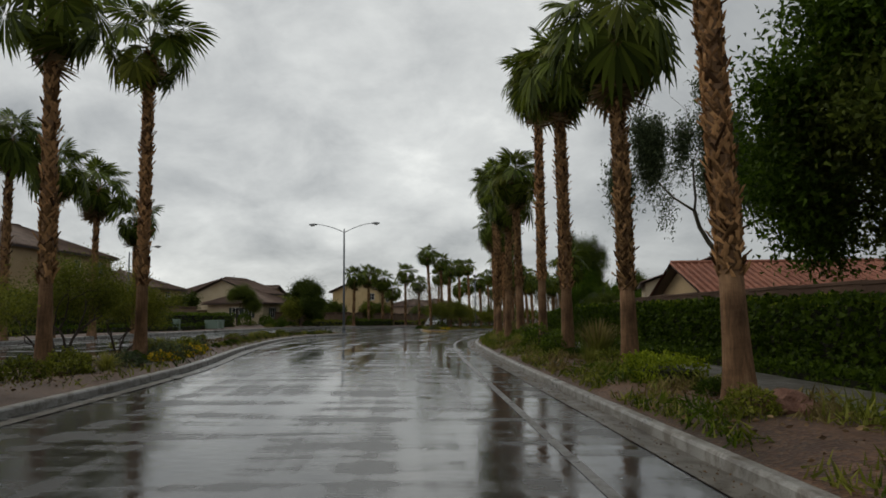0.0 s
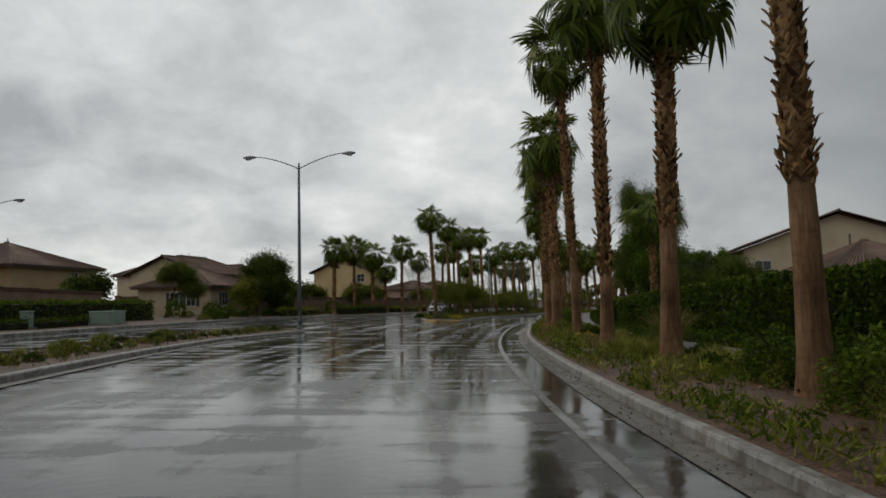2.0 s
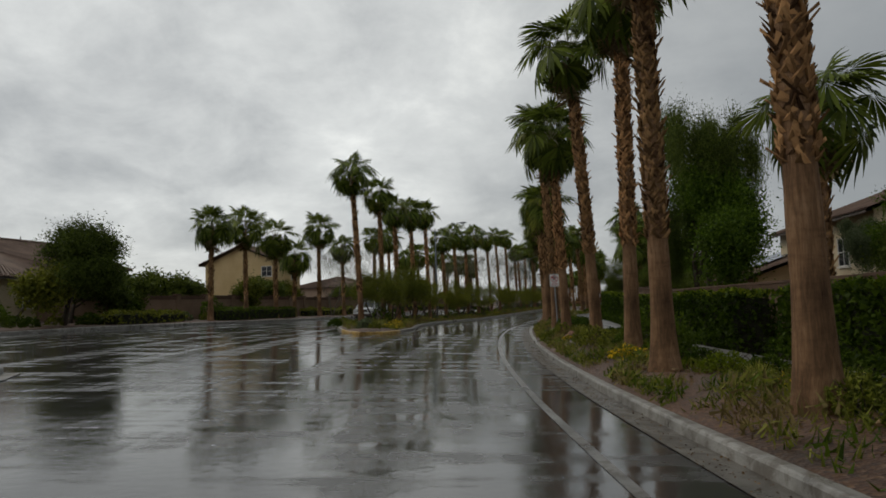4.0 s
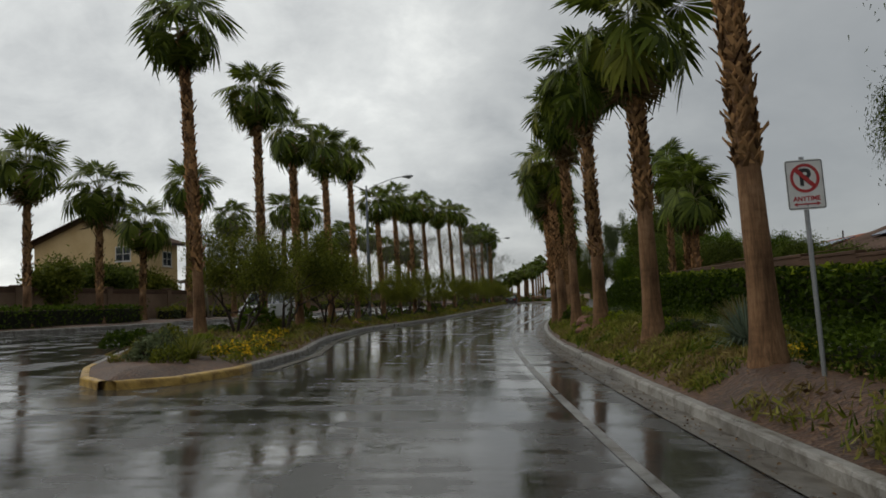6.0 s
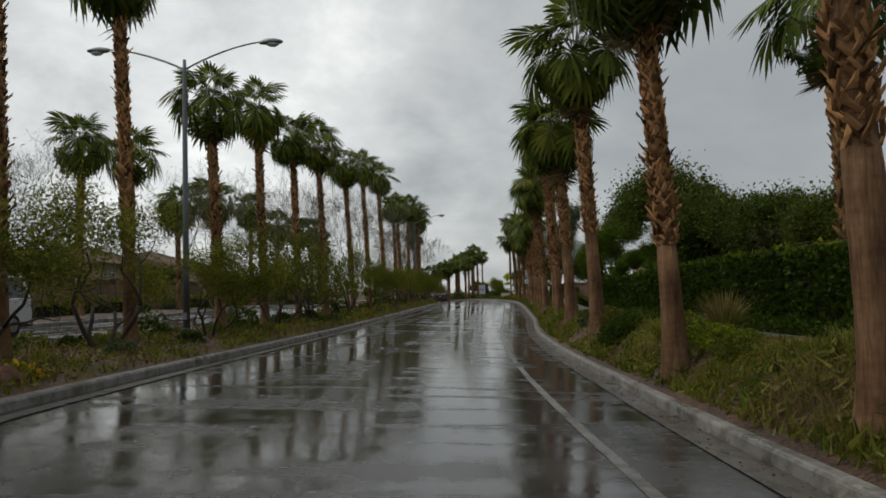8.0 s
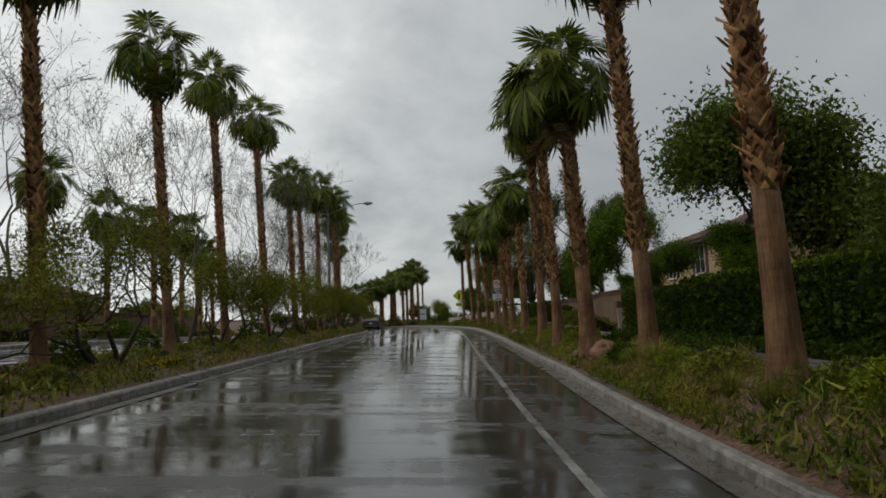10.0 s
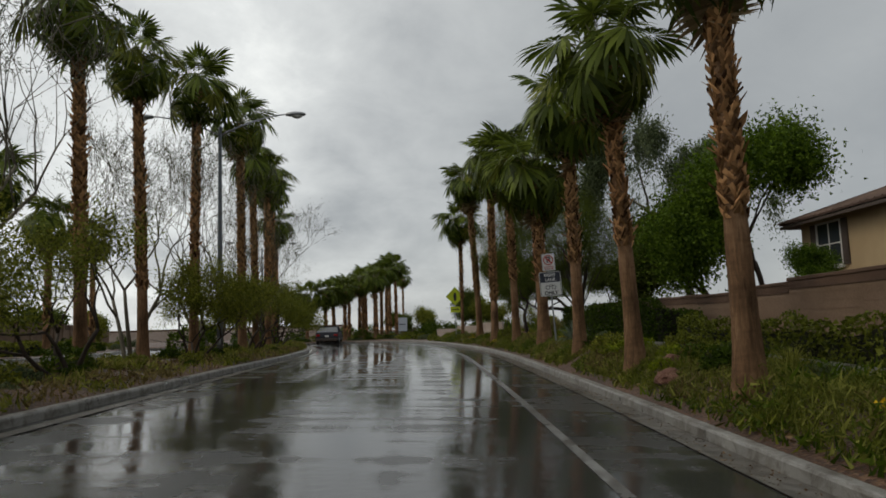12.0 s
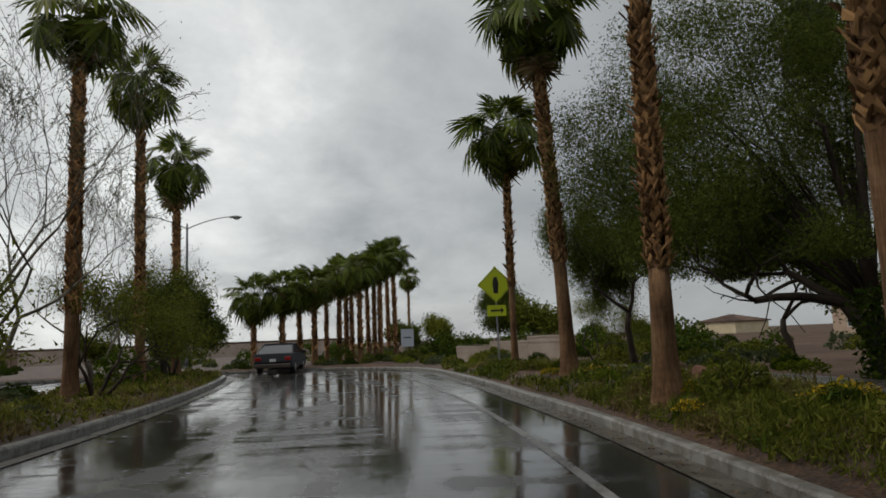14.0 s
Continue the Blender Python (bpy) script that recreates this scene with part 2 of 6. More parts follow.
TILE_RED = rough_stuff("red_roof_tile", (0.22, 0.085, 0.055), (0.36, 0.155, 0.10), 0.8, 14, 0.7)
STEEL = plain("galvanised_steel", (0.30, 0.31, 0.32), 0.45, 0.7)
POLE_PAINT = plain("grey_blue_lamp_post_paint", (0.16, 0.18, 0.20), 0.5, 0.3)
LAMP_GLASS = plain("milky_lamp_lens", (0.5, 0.5, 0.48), 0.3)
SIGN_WHITE = plain("white_sign_sheet", (0.72, 0.72, 0.70), 0.5, 0.0, 12, 0.15)
SIGN_BLACK = plain("black_sign_ink", (0.02, 0.02, 0.022), 0.5)
SIGN_NAVY = plain("dark_blue_sign_ink", (0.025, 0.03, 0.05), 0.5)
SIGN_RED = plain("red_sign_ink", (0.45, 0.03, 0.03), 0.5)
SIGN_YELLOW = plain("fluorescent_yellow_sign_sheet", (0.62, 0.72, 0.02), 0.5, 0.0, 12, 0.1)
UTILITY_GREEN = plain("pale_green_utility_paint", (0.22, 0.30, 0.24), 0.6)
RUBBER = plain("black_rubber", (0.02, 0.02, 0.02), 0.8)
ALLOY = plain("wheel_alloy", (0.45, 0.45, 0.46), 0.3, 0.9)
CAR_WHITE = plain("white_car_paint", (0.70, 0.71, 0.72), 0.2)
CAR_DARK = plain("dark_blue_car_paint", (0.006, 0.008, 0.018), 0.55)
TAIL_RED = plain("red_tail_lens", (0.35, 0.01, 0.01), 0.25)
TARP = plain("blue_tarpaulin", (0.03, 0.09, 0.40), 0.4)
HEAD_LENS = plain("clear_lamp_lens", (0.7, 0.7, 0.7), 0.15)


def glass_pane(name, colour):
    m, nt, b = material(name)
    b.inputs["Base Color"].default_value = (*colour, 1)
    b.inputs["Roughness"].default_value = 0.06
    return m


BOARD = plain("pale_board_paint", (0.42, 0.46, 0.52), 0.5)
GLASS = glass_pane("dark_window_glass", (0.03, 0.035, 0.04))

# ---------------- the street's centre line ----------------
# x, y and height of the line along which the car drives; s runs along it, off to its right
LINE = [
    (11.52, -41.02, -0.00), (10.73, -31.05, -0.00), (9.93, -21.08, -0.00), (9.14, -11.12, -0.00), (8.34, -1.15, -0.00),
    (7.54, 8.59, -0.02), (6.56, 18.89, 0.07), (5.80, 28.73, 0.14), (5.44, 38.57, 0.09), (5.52, 49.00, -0.03),
    (5.93, 58.68, -0.14), (6.74, 68.84, -0.16), (8.02, 78.58, -0.16), (9.74, 88.21, -0.22), (12.07, 98.27, -0.32),
    (14.75, 107.67, -0.44), (17.82, 117.56, -0.52), (20.84, 126.93, -0.50), (23.97, 136.21, -0.42), (27.33, 145.86, -0.29),
    (30.41, 155.04, -0.18), (32.32, 160.86, -0.14), (34.36, 168.62, -0.12), (35.83, 176.57, -0.12), (36.97, 184.63, -0.12),
    (37.82, 194.90, -0.12), (38.09, 207.49, -0.12), (37.84, 222.36, -0.12), (37.17, 239.49, -0.12), (34.56, 301.63, -0.12),
]



def make_table():
    pts = np.array(LINE)
    pts = np.vstack([2 * pts[0] - pts[1], pts, 2 * pts[-1] - pts[-2]])
    dense = []
    for i in range(1, len(pts) - 2):
        a, b, c, d = pts[i - 1 : i + 3]
        for u in np.linspace(0, 1, 24, endpoint=False):
            dense.append(0.5 * (2 * b + (c - a) * u + (2 * a - 5 * b + 4 * c - d) * u * u + (3 * b - a - 3 * c + d) * u ** 3))
    dense.append(pts[-2])
    dense = np.array(dense)
    k = np.ones(25) / 25
    for axis in (0, 1):
        padded = np.pad(dense[:, axis], 12, mode="reflect", reflect_type="odd")
        dense[:, axis] = np.convolve(padded, k, "valid")
    run = np.concatenate([[0], np.cumsum(np.hypot(*np.diff(dense[:, :2], axis=0).T))])
    zero = np.interp(-1.148, dense[:, 1], run)
    head = np.unwrap(np.arctan2(-np.gradient(dense[:, 0]), np.gradient(dense[:, 1])))
    return run - zero, dense, head


RUN, DENSE, HEAD = make_table()
# where the car cuts the bend the right-hand kerb lies nearer to its line
NARROW_S, NARROW = [84, 98, 105, 112, 120, 126, 132], [0, -0.1, -0.3, -0.45, -0.45, -0.25, 0]


# the right-hand kerb's face
KERB_R = 3.26
PINCH_S, PINCH = [-60, 10, 20, 32, 45, 60, 75, 90, 98, 104, 112, 140, 150, 165, 176, 186, 190], [-0.5, -0.45, -0.6, -0.75, -0.6, -0.5, -0.45, -0.5, -0.42, -0.22, -0.15, -0.05, -0.15, -0.4, -0.5, -0.2, 0.0]


def kerb_face(s):
    return KERB_R + float(np.interp(s, PINCH_S, PINCH))


# the road falls to the right through the long bend, and the palm bed rises behind its kerb
FALL_S, FALL = [-60, 30, 60, 75, 95, 110, 130, 145, 160, 172, 182, 300], [0.012, 0.014, 0.03, 0.035, 0.038, 0.042, 0.045, 0.042, 0.022, 0.01, 0.004, 0.0]
RISE_S, RISE = [-60, 0, 35, 55, 68, 84, 112, 130, 158, 172, 184, 195], [0.08, 0.14, 0.12, 0.20, 0.26, 0.50, 0.62, 0.46, 0.46, 0.34, 0.18, 0.0]


def lift(s, off):
    """How far the ground lies over the road's crown line, s metres along it and off to its right."""
    u = min(1.0, max(0.0, (off - kerb_face(s) - 0.16) / 1.0)) * min(1.0, max(0.0, (7.65 - off) / 0.5))
    return np.interp(s, RISE_S, RISE) * u * u * (3 - 2 * u) - np.interp(s, FALL_S, FALL) * min(42.0, max(-42.0, off))


def spot(s, off, up=0.0):
    """The place off metres to the right of the line, s metres along it, up over the ground there."""
    s = np.asarray(s, float)
    rise = lift(s, off)
    off = off + np.interp(s, NARROW_S, NARROW) * min(1.0, max(0.0, off / 3.0))
    over = s - np.clip(s, RUN[0], RUN[-1])
    x, y, z, h = (np.interp(s, RUN, v) for v in (DENSE[:, 0], DENSE[:, 1], DENSE[:, 2], HEAD))
    x, y = x - np.sin(h) * over + np.cos(h) * off, y + np.cos(h) * over + np.sin(h) * off
    return Vector((float(x), float(y), float(z + rise) + up))


def turn(s):
    """The street's heading at s, in degrees."""
    return math.degrees(float(np.interp(s, RUN, HEAD)))


def placed(s, off, up=0.0, rz=0.0):
    p = spot(s, off, up)
    return pose(p.x, p.y, p.z, 0, 0, turn(s) + rz)

# ---------------- building tools ----------------


def mesh_of(name, verts, faces, mats, uv=None, smooth=False, slots=None):
    me = bpy.data.meshes.new(name)
    me.from_pydata([tuple(v) for v in verts], [], faces)
    for m in mats if isinstance(mats, (list, tuple)) else [mats]:
        me.materials.append(m)
    if uv is not None:
        layer = me.uv_layers.new(name="UVMap")
        loops = np.empty(len(me.loops), np.int32)
        me.loops.foreach_get("vertex_index", loops)
        layer.data.foreach_set("uv", np.asarray(uv, np.float32)[loops].ravel())
    if slots is not None:
        me.polygons.foreach_set("material_index", np.asarray(slots, np.int32))
    if smooth:
        me.polygons.foreach_set("use_smooth", np.ones(len(me.polygons), bool))
    me.update()
    return me


def piece(name, me, parent=None, label="", at=None):
    ob = new(name, me)
    ob.parent = parent
    if at is not None:
        ob.matrix_basis = at
    if label:
        tagged(ob, label)
    return ob


def thing(name, label, category, at=None, group="", kind=""):
    ob = new(name)
    if at is not None:
        ob.matrix_basis = at
    return tagged(ob, label, category, group, kind)


class Shape:
    """Gathers boxes, tubes and plates into one mesh."""

    def __init__(self):
        self.v, self.f = [], []

    def put(self, verts, faces, m=None):
        n = len(self.v)
        self.v += [m @ Vector(v) if m else Vector(v) for v in verts]
        self.f += [tuple(i + n for i in f) for f in faces]
        return self

    def box(self, x0, y0, z0, x1, y1, z1, m=None, bevel=0.0):
        if bevel <= 0:
            v = [(x, y, z) for z in (z0, z1) for x, y in ((x0, y0), (x1, y0), (x1, y1), (x0, y1))]
            return self.put(v, [(3, 2, 1, 0), (4, 5, 6, 7), (0, 1, 5, 4), (1, 2, 6, 5), (2, 3, 7, 6), (3, 0, 4, 7)], m)
        c = bevel
        rings = []
        for z, i in ((z0, c), (z0 + c, 0), (z1 - c, 0), (z1, c)):
            rings.append([(x0 + c, y0 + i, z), (x1 - c, y0 + i, z), (x1 - i, y0 + c, z), (x1 - i, y1 - c, z), (x1 - c, y1 - i, z), (x0 + c, y1 - i, z), (x0 + i, y1 - c, z), (x0 + i, y0 + c, z)])
        return self.loft(rings, m)

    def loft(self, rings, m=None, caps=True):
        n = len(rings[0])
        v = [p for r in rings for p in r]
        f = [(a * n + i, a * n + (i + 1) % n, (a + 1) * n + (i + 1) % n, (a + 1) * n + i) for a in range(len(rings) - 1) for i in range(n)]
        if caps:
            f += [tuple(range(n - 1, -1, -1)), tuple((len(rings) - 1) * n + i for i in range(n))]
        return self.put(v, f, m)

    def tube(self, points, radii, sides=6, m=None):
        points = [Vector(p) for p in points]
        rings = []
        side = None
        for i, p in enumerate(points):
            d = (points[min(i + 1, len(points) - 1)] - points[max(i - 1, 0)]).normalized()
            if side is None:
                side = d.orthogonal().normalized()
            side = (side - d * side.dot(d)).normalized()
            up = d.cross(side)
            r = radii[i] if isinstance(radii, (list, tuple)) else radii
            rings.append([p + (side * math.cos(a) + up * math.sin(a)) * r for a in [math.tau * k / sides for k in range(sides)]])
        return self.loft(rings, m)

    def prism(self, outline, y0, y1, m=None):
        """An outline in x and z, drawn out from y0 to y1."""
        return self.loft([[(x, y0, z) for x, z in outline], [(x, y1, z) for x, z in outline]], m)

    def mesh(self, name, mats, smooth=False):
        return mesh_of(name, self.v, self.f, mats, smooth=smooth)


def part(name, shape, mat, parent, label="", smooth=False, at=None):
    return piece(name, shape.mesh(name, mat, smooth), parent, label, at)


def sheet(name, s_list, left, right, up, mat, cells=6, kind="structure", label="", category="", skirt=0.0):
    """A strip of ground between two edges, laid along the street; UV in metres."""
    v, uv = [], []
    for s in s_list:
        a, b = left(s), right(s)
        row = list(np.linspace(a, b, cells + 1))
        ups = [up(s, o) for o in row]
        if skirt:
            row, ups = [row[0]] + row + [row[-1]], [ups[0] - skirt] + ups + [ups[-1] - skirt]
        for o, z in zip(row, ups):
            v.append(spot(s, o, z))
            uv.append((o, s))
    n = len(row)
    f = [(i * n + j, i * n + j + 1, (i + 1) * n + j + 1, (i + 1) * n + j) for i in range(len(s_list) - 1) for j in range(n - 1)]
    ob = new(name, mesh_of(name, v, f, mat, uv, smooth=not skirt))
    return tagged(ob, label, category or name.split("_")[0], kind=kind)


def between(table):
    """A smooth function through (s, value) rows."""
    xs, ys = zip(*table)
    return lambda s: float(np.interp(s, xs, ys))


def steps(a, b, d):
    return list(np.linspace(a, b, max(2, round((b - a) / d) + 1)))


def leaf_cloud(centres, normals, size, spread, rng, aspect=1.8, hang=0.0, tri=False):
    """Small pointed leaves at the given places: verts and faces."""
    n = len(centres)
    d = rng.normal(size=(n, 3)) * spread + normals
    d[:, 2] -= hang
    d /= np.linalg.norm(d, axis=1)[:, None] + 1e-9
    r = rng.normal(size=(n, 3))
    side = np.cross(d, r)
    side /= np.linalg.norm(side, axis=1)[:, None] + 1e-9
    ln = (size * rng.uniform(0.6, 1.4, n))[:, None]
    w = ln / aspect / 2
    lift = np.cross(side, d) * ln * 0.12
    a, b = centres - d * ln * 0.5, centres + d * ln * 0.5
    if tri:
        v = np.stack([a + side * w, b, a - side * w + lift], 1).reshape(-1, 3)
        return v, [(3 * i, 3 * i + 1, 3 * i + 2) for i in range(n)]
    v = np.stack([a, centres + side * w + lift, b, centres - side * w + lift], 1).reshape(-1, 3)
    f = [(4 * i, 4 * i + 1, 4 * i + 2, 4 * i + 3) for i in range(n)]
    return v, f

# ---------------- ground, road, kerbs, beds ----------------


def ground_sheet():
    """Desert earth out to the horizon, a little under the made surfaces."""
    xs = [-3000, -1200, -500, -240, -140] + steps(-90, 160, 10) + [230, 400, 900, 2500]
    ys = [-1500, -600, -250, -120] + steps(-70, 330, 8) + [420, 600, 1000, 1800, 3500]
    line = DENSE[::6]
    v = []
    for y in ys:
        for x in xs:
            d2 = (line[:, 0] - x) ** 2 + (line[:, 1] - y) ** 2
            w = 1 / (d2 + 60)
            z = float((line[:, 2] * w).sum() / w.sum())
            i = int(d2.argmin()) * 6
            side = (x - DENSE[i, 0]) * math.cos(HEAD[i]) + (y - DENSE[i, 1]) * math.sin(HEAD[i])
            z += float(lift(RUN[i], side)) if not 3 < side < 9 else float(lift(RUN[i], 3.0))
            v.append((x, y, z - 0.32 + 0.1 * (noise.noise((x * 0.05, y * 0.05, 0)) if d2.min() > 900 else 0)))
    n = len(xs)
    f = [(j * n + i, j * n + i + 1, (j + 1) * n + i + 1, (j + 1) * n + i) for j in range(len(ys) - 1) for i in range(n - 1)]
    tagged(new("ground", mesh_of("ground", v, f, EARTH, smooth=True)), "wet brown desert earth out to the horizon", "ground", kind="structure")


ground_sheet()

ROAD_S = steps(-60, 300, 2.0)
opp_far = between([(-60, -19), (20, -18), (60, -21), (82, -20), (100, -17.6), (300, -17.6)])
sheet("road", ROAD_S, opp_far, lambda s: kerb_face(s) - 0.40, lambda s, o: -0.0022 * abs(o + 1), ASPHALT, 24, label="wet dark asphalt road with reflecting puddles", category="road")


def kerb_run(name, s_list, edge, side, label, mat=None, gutter=0.40):
    """A concrete kerb in three-metre lengths with open joints, and its gutter. side: +1 where the bed lies to the right."""
    v, f, uv = [], [], []
    profile = [(0.0, -0.1), (0.008, 0.09), (0.022, 0.118), (0.045, 0.128), (0.15, 0.130), (0.15, -0.1)]
    pts = [(s, edge(s)) for s in s_list]
    for (s0, o0), (s1, o1) in zip(pts, pts[1:]):
        gap = 0.006 if round(s0 / 3) != round((s0 - (s1 - s0)) / 3) else 0.0
        base = len(v)
        for s, o in ((s0 + gap, o0), (s1, o1)):
            for d, z in profile:
                v.append(spot(s, o + side * d, z))
                uv.append((o + d + z, s))
        n = len(profile)
        for i in range(n):
            q = (base + i, base + (i + 1) % n, base + n + (i + 1) % n, base + n + i)
            f.append(q if side > 0 else q[::-1])
    ob = tagged(new(name, mesh_of(name, v, f, mat or KERB, uv)), label, "kerb", kind="structure")
    if gutter:
        sheet(name.replace("kerb", "gutter"), s_list, (lambda s: edge(s) - gutter) if side > 0 else edge, edge if side > 0 else (lambda s: edge(s) + gutter), lambda s, o: 0.004 - 0.02 * (1 - abs(o - edge(s)) / gutter), GUTTER, 2, label="wet concrete gutter with grit and leaf litter", category="gutter")
    return ob


kerb_run("kerb_right", steps(-60, 190, 1.0), kerb_face, 1, "light grey concrete kerb along the palm bed")
sheet("road_edge_line", steps(-60, 188, 1.0), lambda s: 1.44, lambda s: 1.56, lambda s, o: 0.0, LINE_PAINT, 1, label="worn white painted cycle lane line on wet asphalt", category="road marking")

# the two medians
m1_right = between([(-60, -5.6), (18, -5.75), (21, -6.0), (25, -6.5), (32, -7.3), (43, -8.7), (50, -9.4), (56, -9.3), (60, -9.0), (61.5, -9.6)])
m1_left = between([(-60, -9.6), (20, -9.8), (35, -10.6), (45, -11.9), (56, -13.0), (60, -11.6), (61.5, -10.3)])
m2_right = between([(79.4, -4.9), (80.0, -4.2), (81.5, -3.75), (86, -3.7), (92, -4.6), (100, -5.21), (194, -5.21), (196.5, -5.6), (198.1, -6.4), (198.9, -7.4)])
m2_left = between([(79.4, -5.2), (80.0, -5.8), (81.5, -6.6), (86, -8.2), (92, -9.5), (100, -9.9), (195, -9.9), (198.1, -8.8), (198.9, -7.8)])
M1_S, M2_S = steps(-60, 61.5, 0.75), [79.4, 79.7, 80.0, 80.5, 81, 81.5, 82.2] + steps(83, 197, 1.0) + [198.1, 198.5, 198.9]
kerb_run("kerb_median_first_right", M1_S, m1_right, -1, "light grey concrete kerb of the planted median")
kerb_run("kerb_median_first_left", M1_S, m1_left, 1, "light grey concrete kerb of the planted median", gutter=0)
kerb_run("kerb_median_second_right", [s for s in M2_S if s >= 82.2], m2_right, -1, "light grey concrete kerb of the planted median")
kerb_run("kerb_median_second_left", [s for s in M2_S if s >= 82.2], m2_left, 1, "light grey concrete kerb of the planted median", gutter=0)
kerb_run("kerb_nose_right", [s for s in M2_S if s <= 82.2], m2_right, -1, "kerb of the median nose with faded yellow paint", YELLOW_KERB, gutter=0)
kerb_run("kerb_nose_left", [s for s in M2_S if s <= 82.2], m2_left, 1, "kerb of the median nose with faded yellow paint", YELLOW_KERB, gutter=0)


def mound(height, left, right):
    """Uneven earth that meets the kerbs at their tops."""

    def up(s, o):
        edge = max(0.0, min(1.0, min(o - left(s), right(s) - o) / 0.8))
        return 0.105 + edge * (height * (0.5 + 0.5 * noise.noise((s * 0.4, o * 0.7, 3.0))) + 0.03 * noise.noise((s * 2.1, o * 2.3, 1.0)))

    return up


sheet("median_bed_first", M1_S, lambda s: m1_left(s) + 0.14, lambda s: m1_right(s) - 0.14, mound(0.16, m1_left, m1_right), GRAVEL, 10, label="wet reddish gravel median bed with leaf litter", category="planting bed")
sheet("median_bed_second", M2_S, lambda s: m2_left(s) + 0.14, lambda s: m2_right(s) - 0.14, mound(0.22, m2_left, m2_right), GRAVEL, 10, label="wet reddish gravel median bed with leaf litter", category="planting bed")
sheet("palm_bed", steps(-60, 300, 1.0), lambda s: kerb_face(s) + 0.14, lambda s: 5.32, mound(0.08, kerb_face, lambda s: 5.4), GRAVEL, 10, label="wet reddish gravel bed along the kerb", category="planting bed")

# past the crossing sign the street bends away to the left, round a planted bed
bend_edge = between([(190, KERB_R), (193, 3.0), (194.8, 2.3), (196.6, 1.0), (198.5, -0.6), (199.6, -3.0), (200.3, -7.0), (201.0, -22.0)])
BEND_S = [190, 191, 192, 193, 194, 194.8, 195.7, 196.6, 197.5, 198.5, 199.0, 199.6, 200.0, 200.3, 200.65, 201.0]
kerb_run("kerb_bend", BEND_S, bend_edge, 1, "light grey concrete kerb round the bend")
sheet("bend_bed", BEND_S + [203, 206, 212, 220, 235, 260, 300], lambda s: bend_edge(s) + 0.14, lambda s: 3.5, mound(0.16, bend_edge, lambda s: 9.0), GRAVEL, 14, label="wet reddish gravel bed where the street bends", category="planting bed")


pave_edge = between([(156, 5.32), (166, 4.75), (182, 4.75)])


def pavement():
    v, f, uv = [], [], []
    for s in np.arange(-45, 181, 1.5):
        base = len(v)
        near = pave_edge(s)
        for z in (0.0, 0.17):
            for a, o in ((s + 0.012, near), (s + 0.012, 6.95), (s + 1.488, 6.95), (s + 1.488, near)):
                v.append(spot(a, o, z))
                uv.append((o, a))
        f += [tuple(base + i for i in q) for q in ((4, 5, 6, 7), (0, 1, 5, 4), (1, 2, 6, 5), (2, 3, 7, 6), (3, 0, 4, 7))]
    tagged(new("pavement", mesh_of("pavement", v, f, PAVING, uv)), "wet grey concrete pavement slabs behind the palm bed", "pavement", kind="structure")


pavement()
sheet("hedge_bed", steps(-60, 182, 2.0), lambda s: 6.95, lambda s: 9.6, lambda s, o: 0.15 + 0.06 * noise.noise((s, o, 0)), GRAVEL, 4, label="wet gravel bed under the hedge", category="planting bed")
sheet("verge_left", steps(-60, 300, 2.0), lambda s: opp_far(s) - 9, lambda s: opp_far(s) - 0.14, lambda s, o: 0.14 + 0.1 * noise.noise((s * 0.2, o * 0.3, 5.0)), GRAVEL, 6, label="gravel verge with shrubs beyond the far lanes", category="planting bed")
kerb_run("kerb_left", steps(-60, 300, 1.5), opp_far, -1, "grey concrete kerb beyond the far lanes", gutter=0)


# ---------------- block walls ----------------
def block_wall(name, run, height, label, mat=BLOCK, cap=BLOCK_CAP, thick=0.2, courses=0.2, pilaster=0.0):
    """A wall of split-face blocks along (s, off) rows, with a cap course and recessed joints."""
    pts = []
    for (s0, o0), (s1, o1) in zip(run, run[1:]):
        n = max(1, round(math.hypot(s1 - s0, o1 - o0) / 3.0))
        pts += [(s0 + (s1 - s0) * i / n, o0 + (o1 - o0) * i / n) for i in range(n)]
    pts.append(run[-1])
    wall = tagged(new(name), label, "wall", kind="structure")
    body, top = Shape(), Shape()
    for (s0, o0), (s1, o1) in zip(pts, pts[1:]):
        a, b = spot(s0, o0), spot(s1, o1)
        h = height(0.5 * (s0 + s1))
        d = b - a
        length = d.xy.length
        m = Matrix.Translation((a.x, a.y, min(a.z, b.z))) @ Matrix.Rotation(math.atan2(d.y, d.x), 4, "Z")
        z, row = -0.2, 0
        while z < h - 0.01:
            body.box(0.003, -thick / 2 + 0.002 * (row % 2), z, length - 0.003, thick / 2, min(z + courses - 0.008, h), m)
            body.box(0.0, -thick / 2 + 0.009, z + courses - 0.008, length, thick / 2 - 0.01, z + courses, m)
            z, row = z + courses, row + 1
        top.box(-0.01, -thick / 2 - 0.04, h, length + 0.01, thick / 2 + 0.04, h + 0.09, m, 0.012)
        top.box(-0.01, -thick / 2 - 0.02, h - 0.2, length + 0.01, thick / 2 + 0.02, h - 0.012, m)
        if pilaster:
            body.box(-0.22, -thick / 2 - 0.08, -0.2, 0.22, thick / 2 + 0.08, h + 0.1, m)
            top.box(-0.26, -thick / 2 - 0.12, h + 0.1, 0.26, thick / 2 + 0.12, h + 0.2, m, 0.015)
    part("wall_body", body, mat, wall)
    part("wall_cap", top, cap, wall, "darker cap course")
    return wall


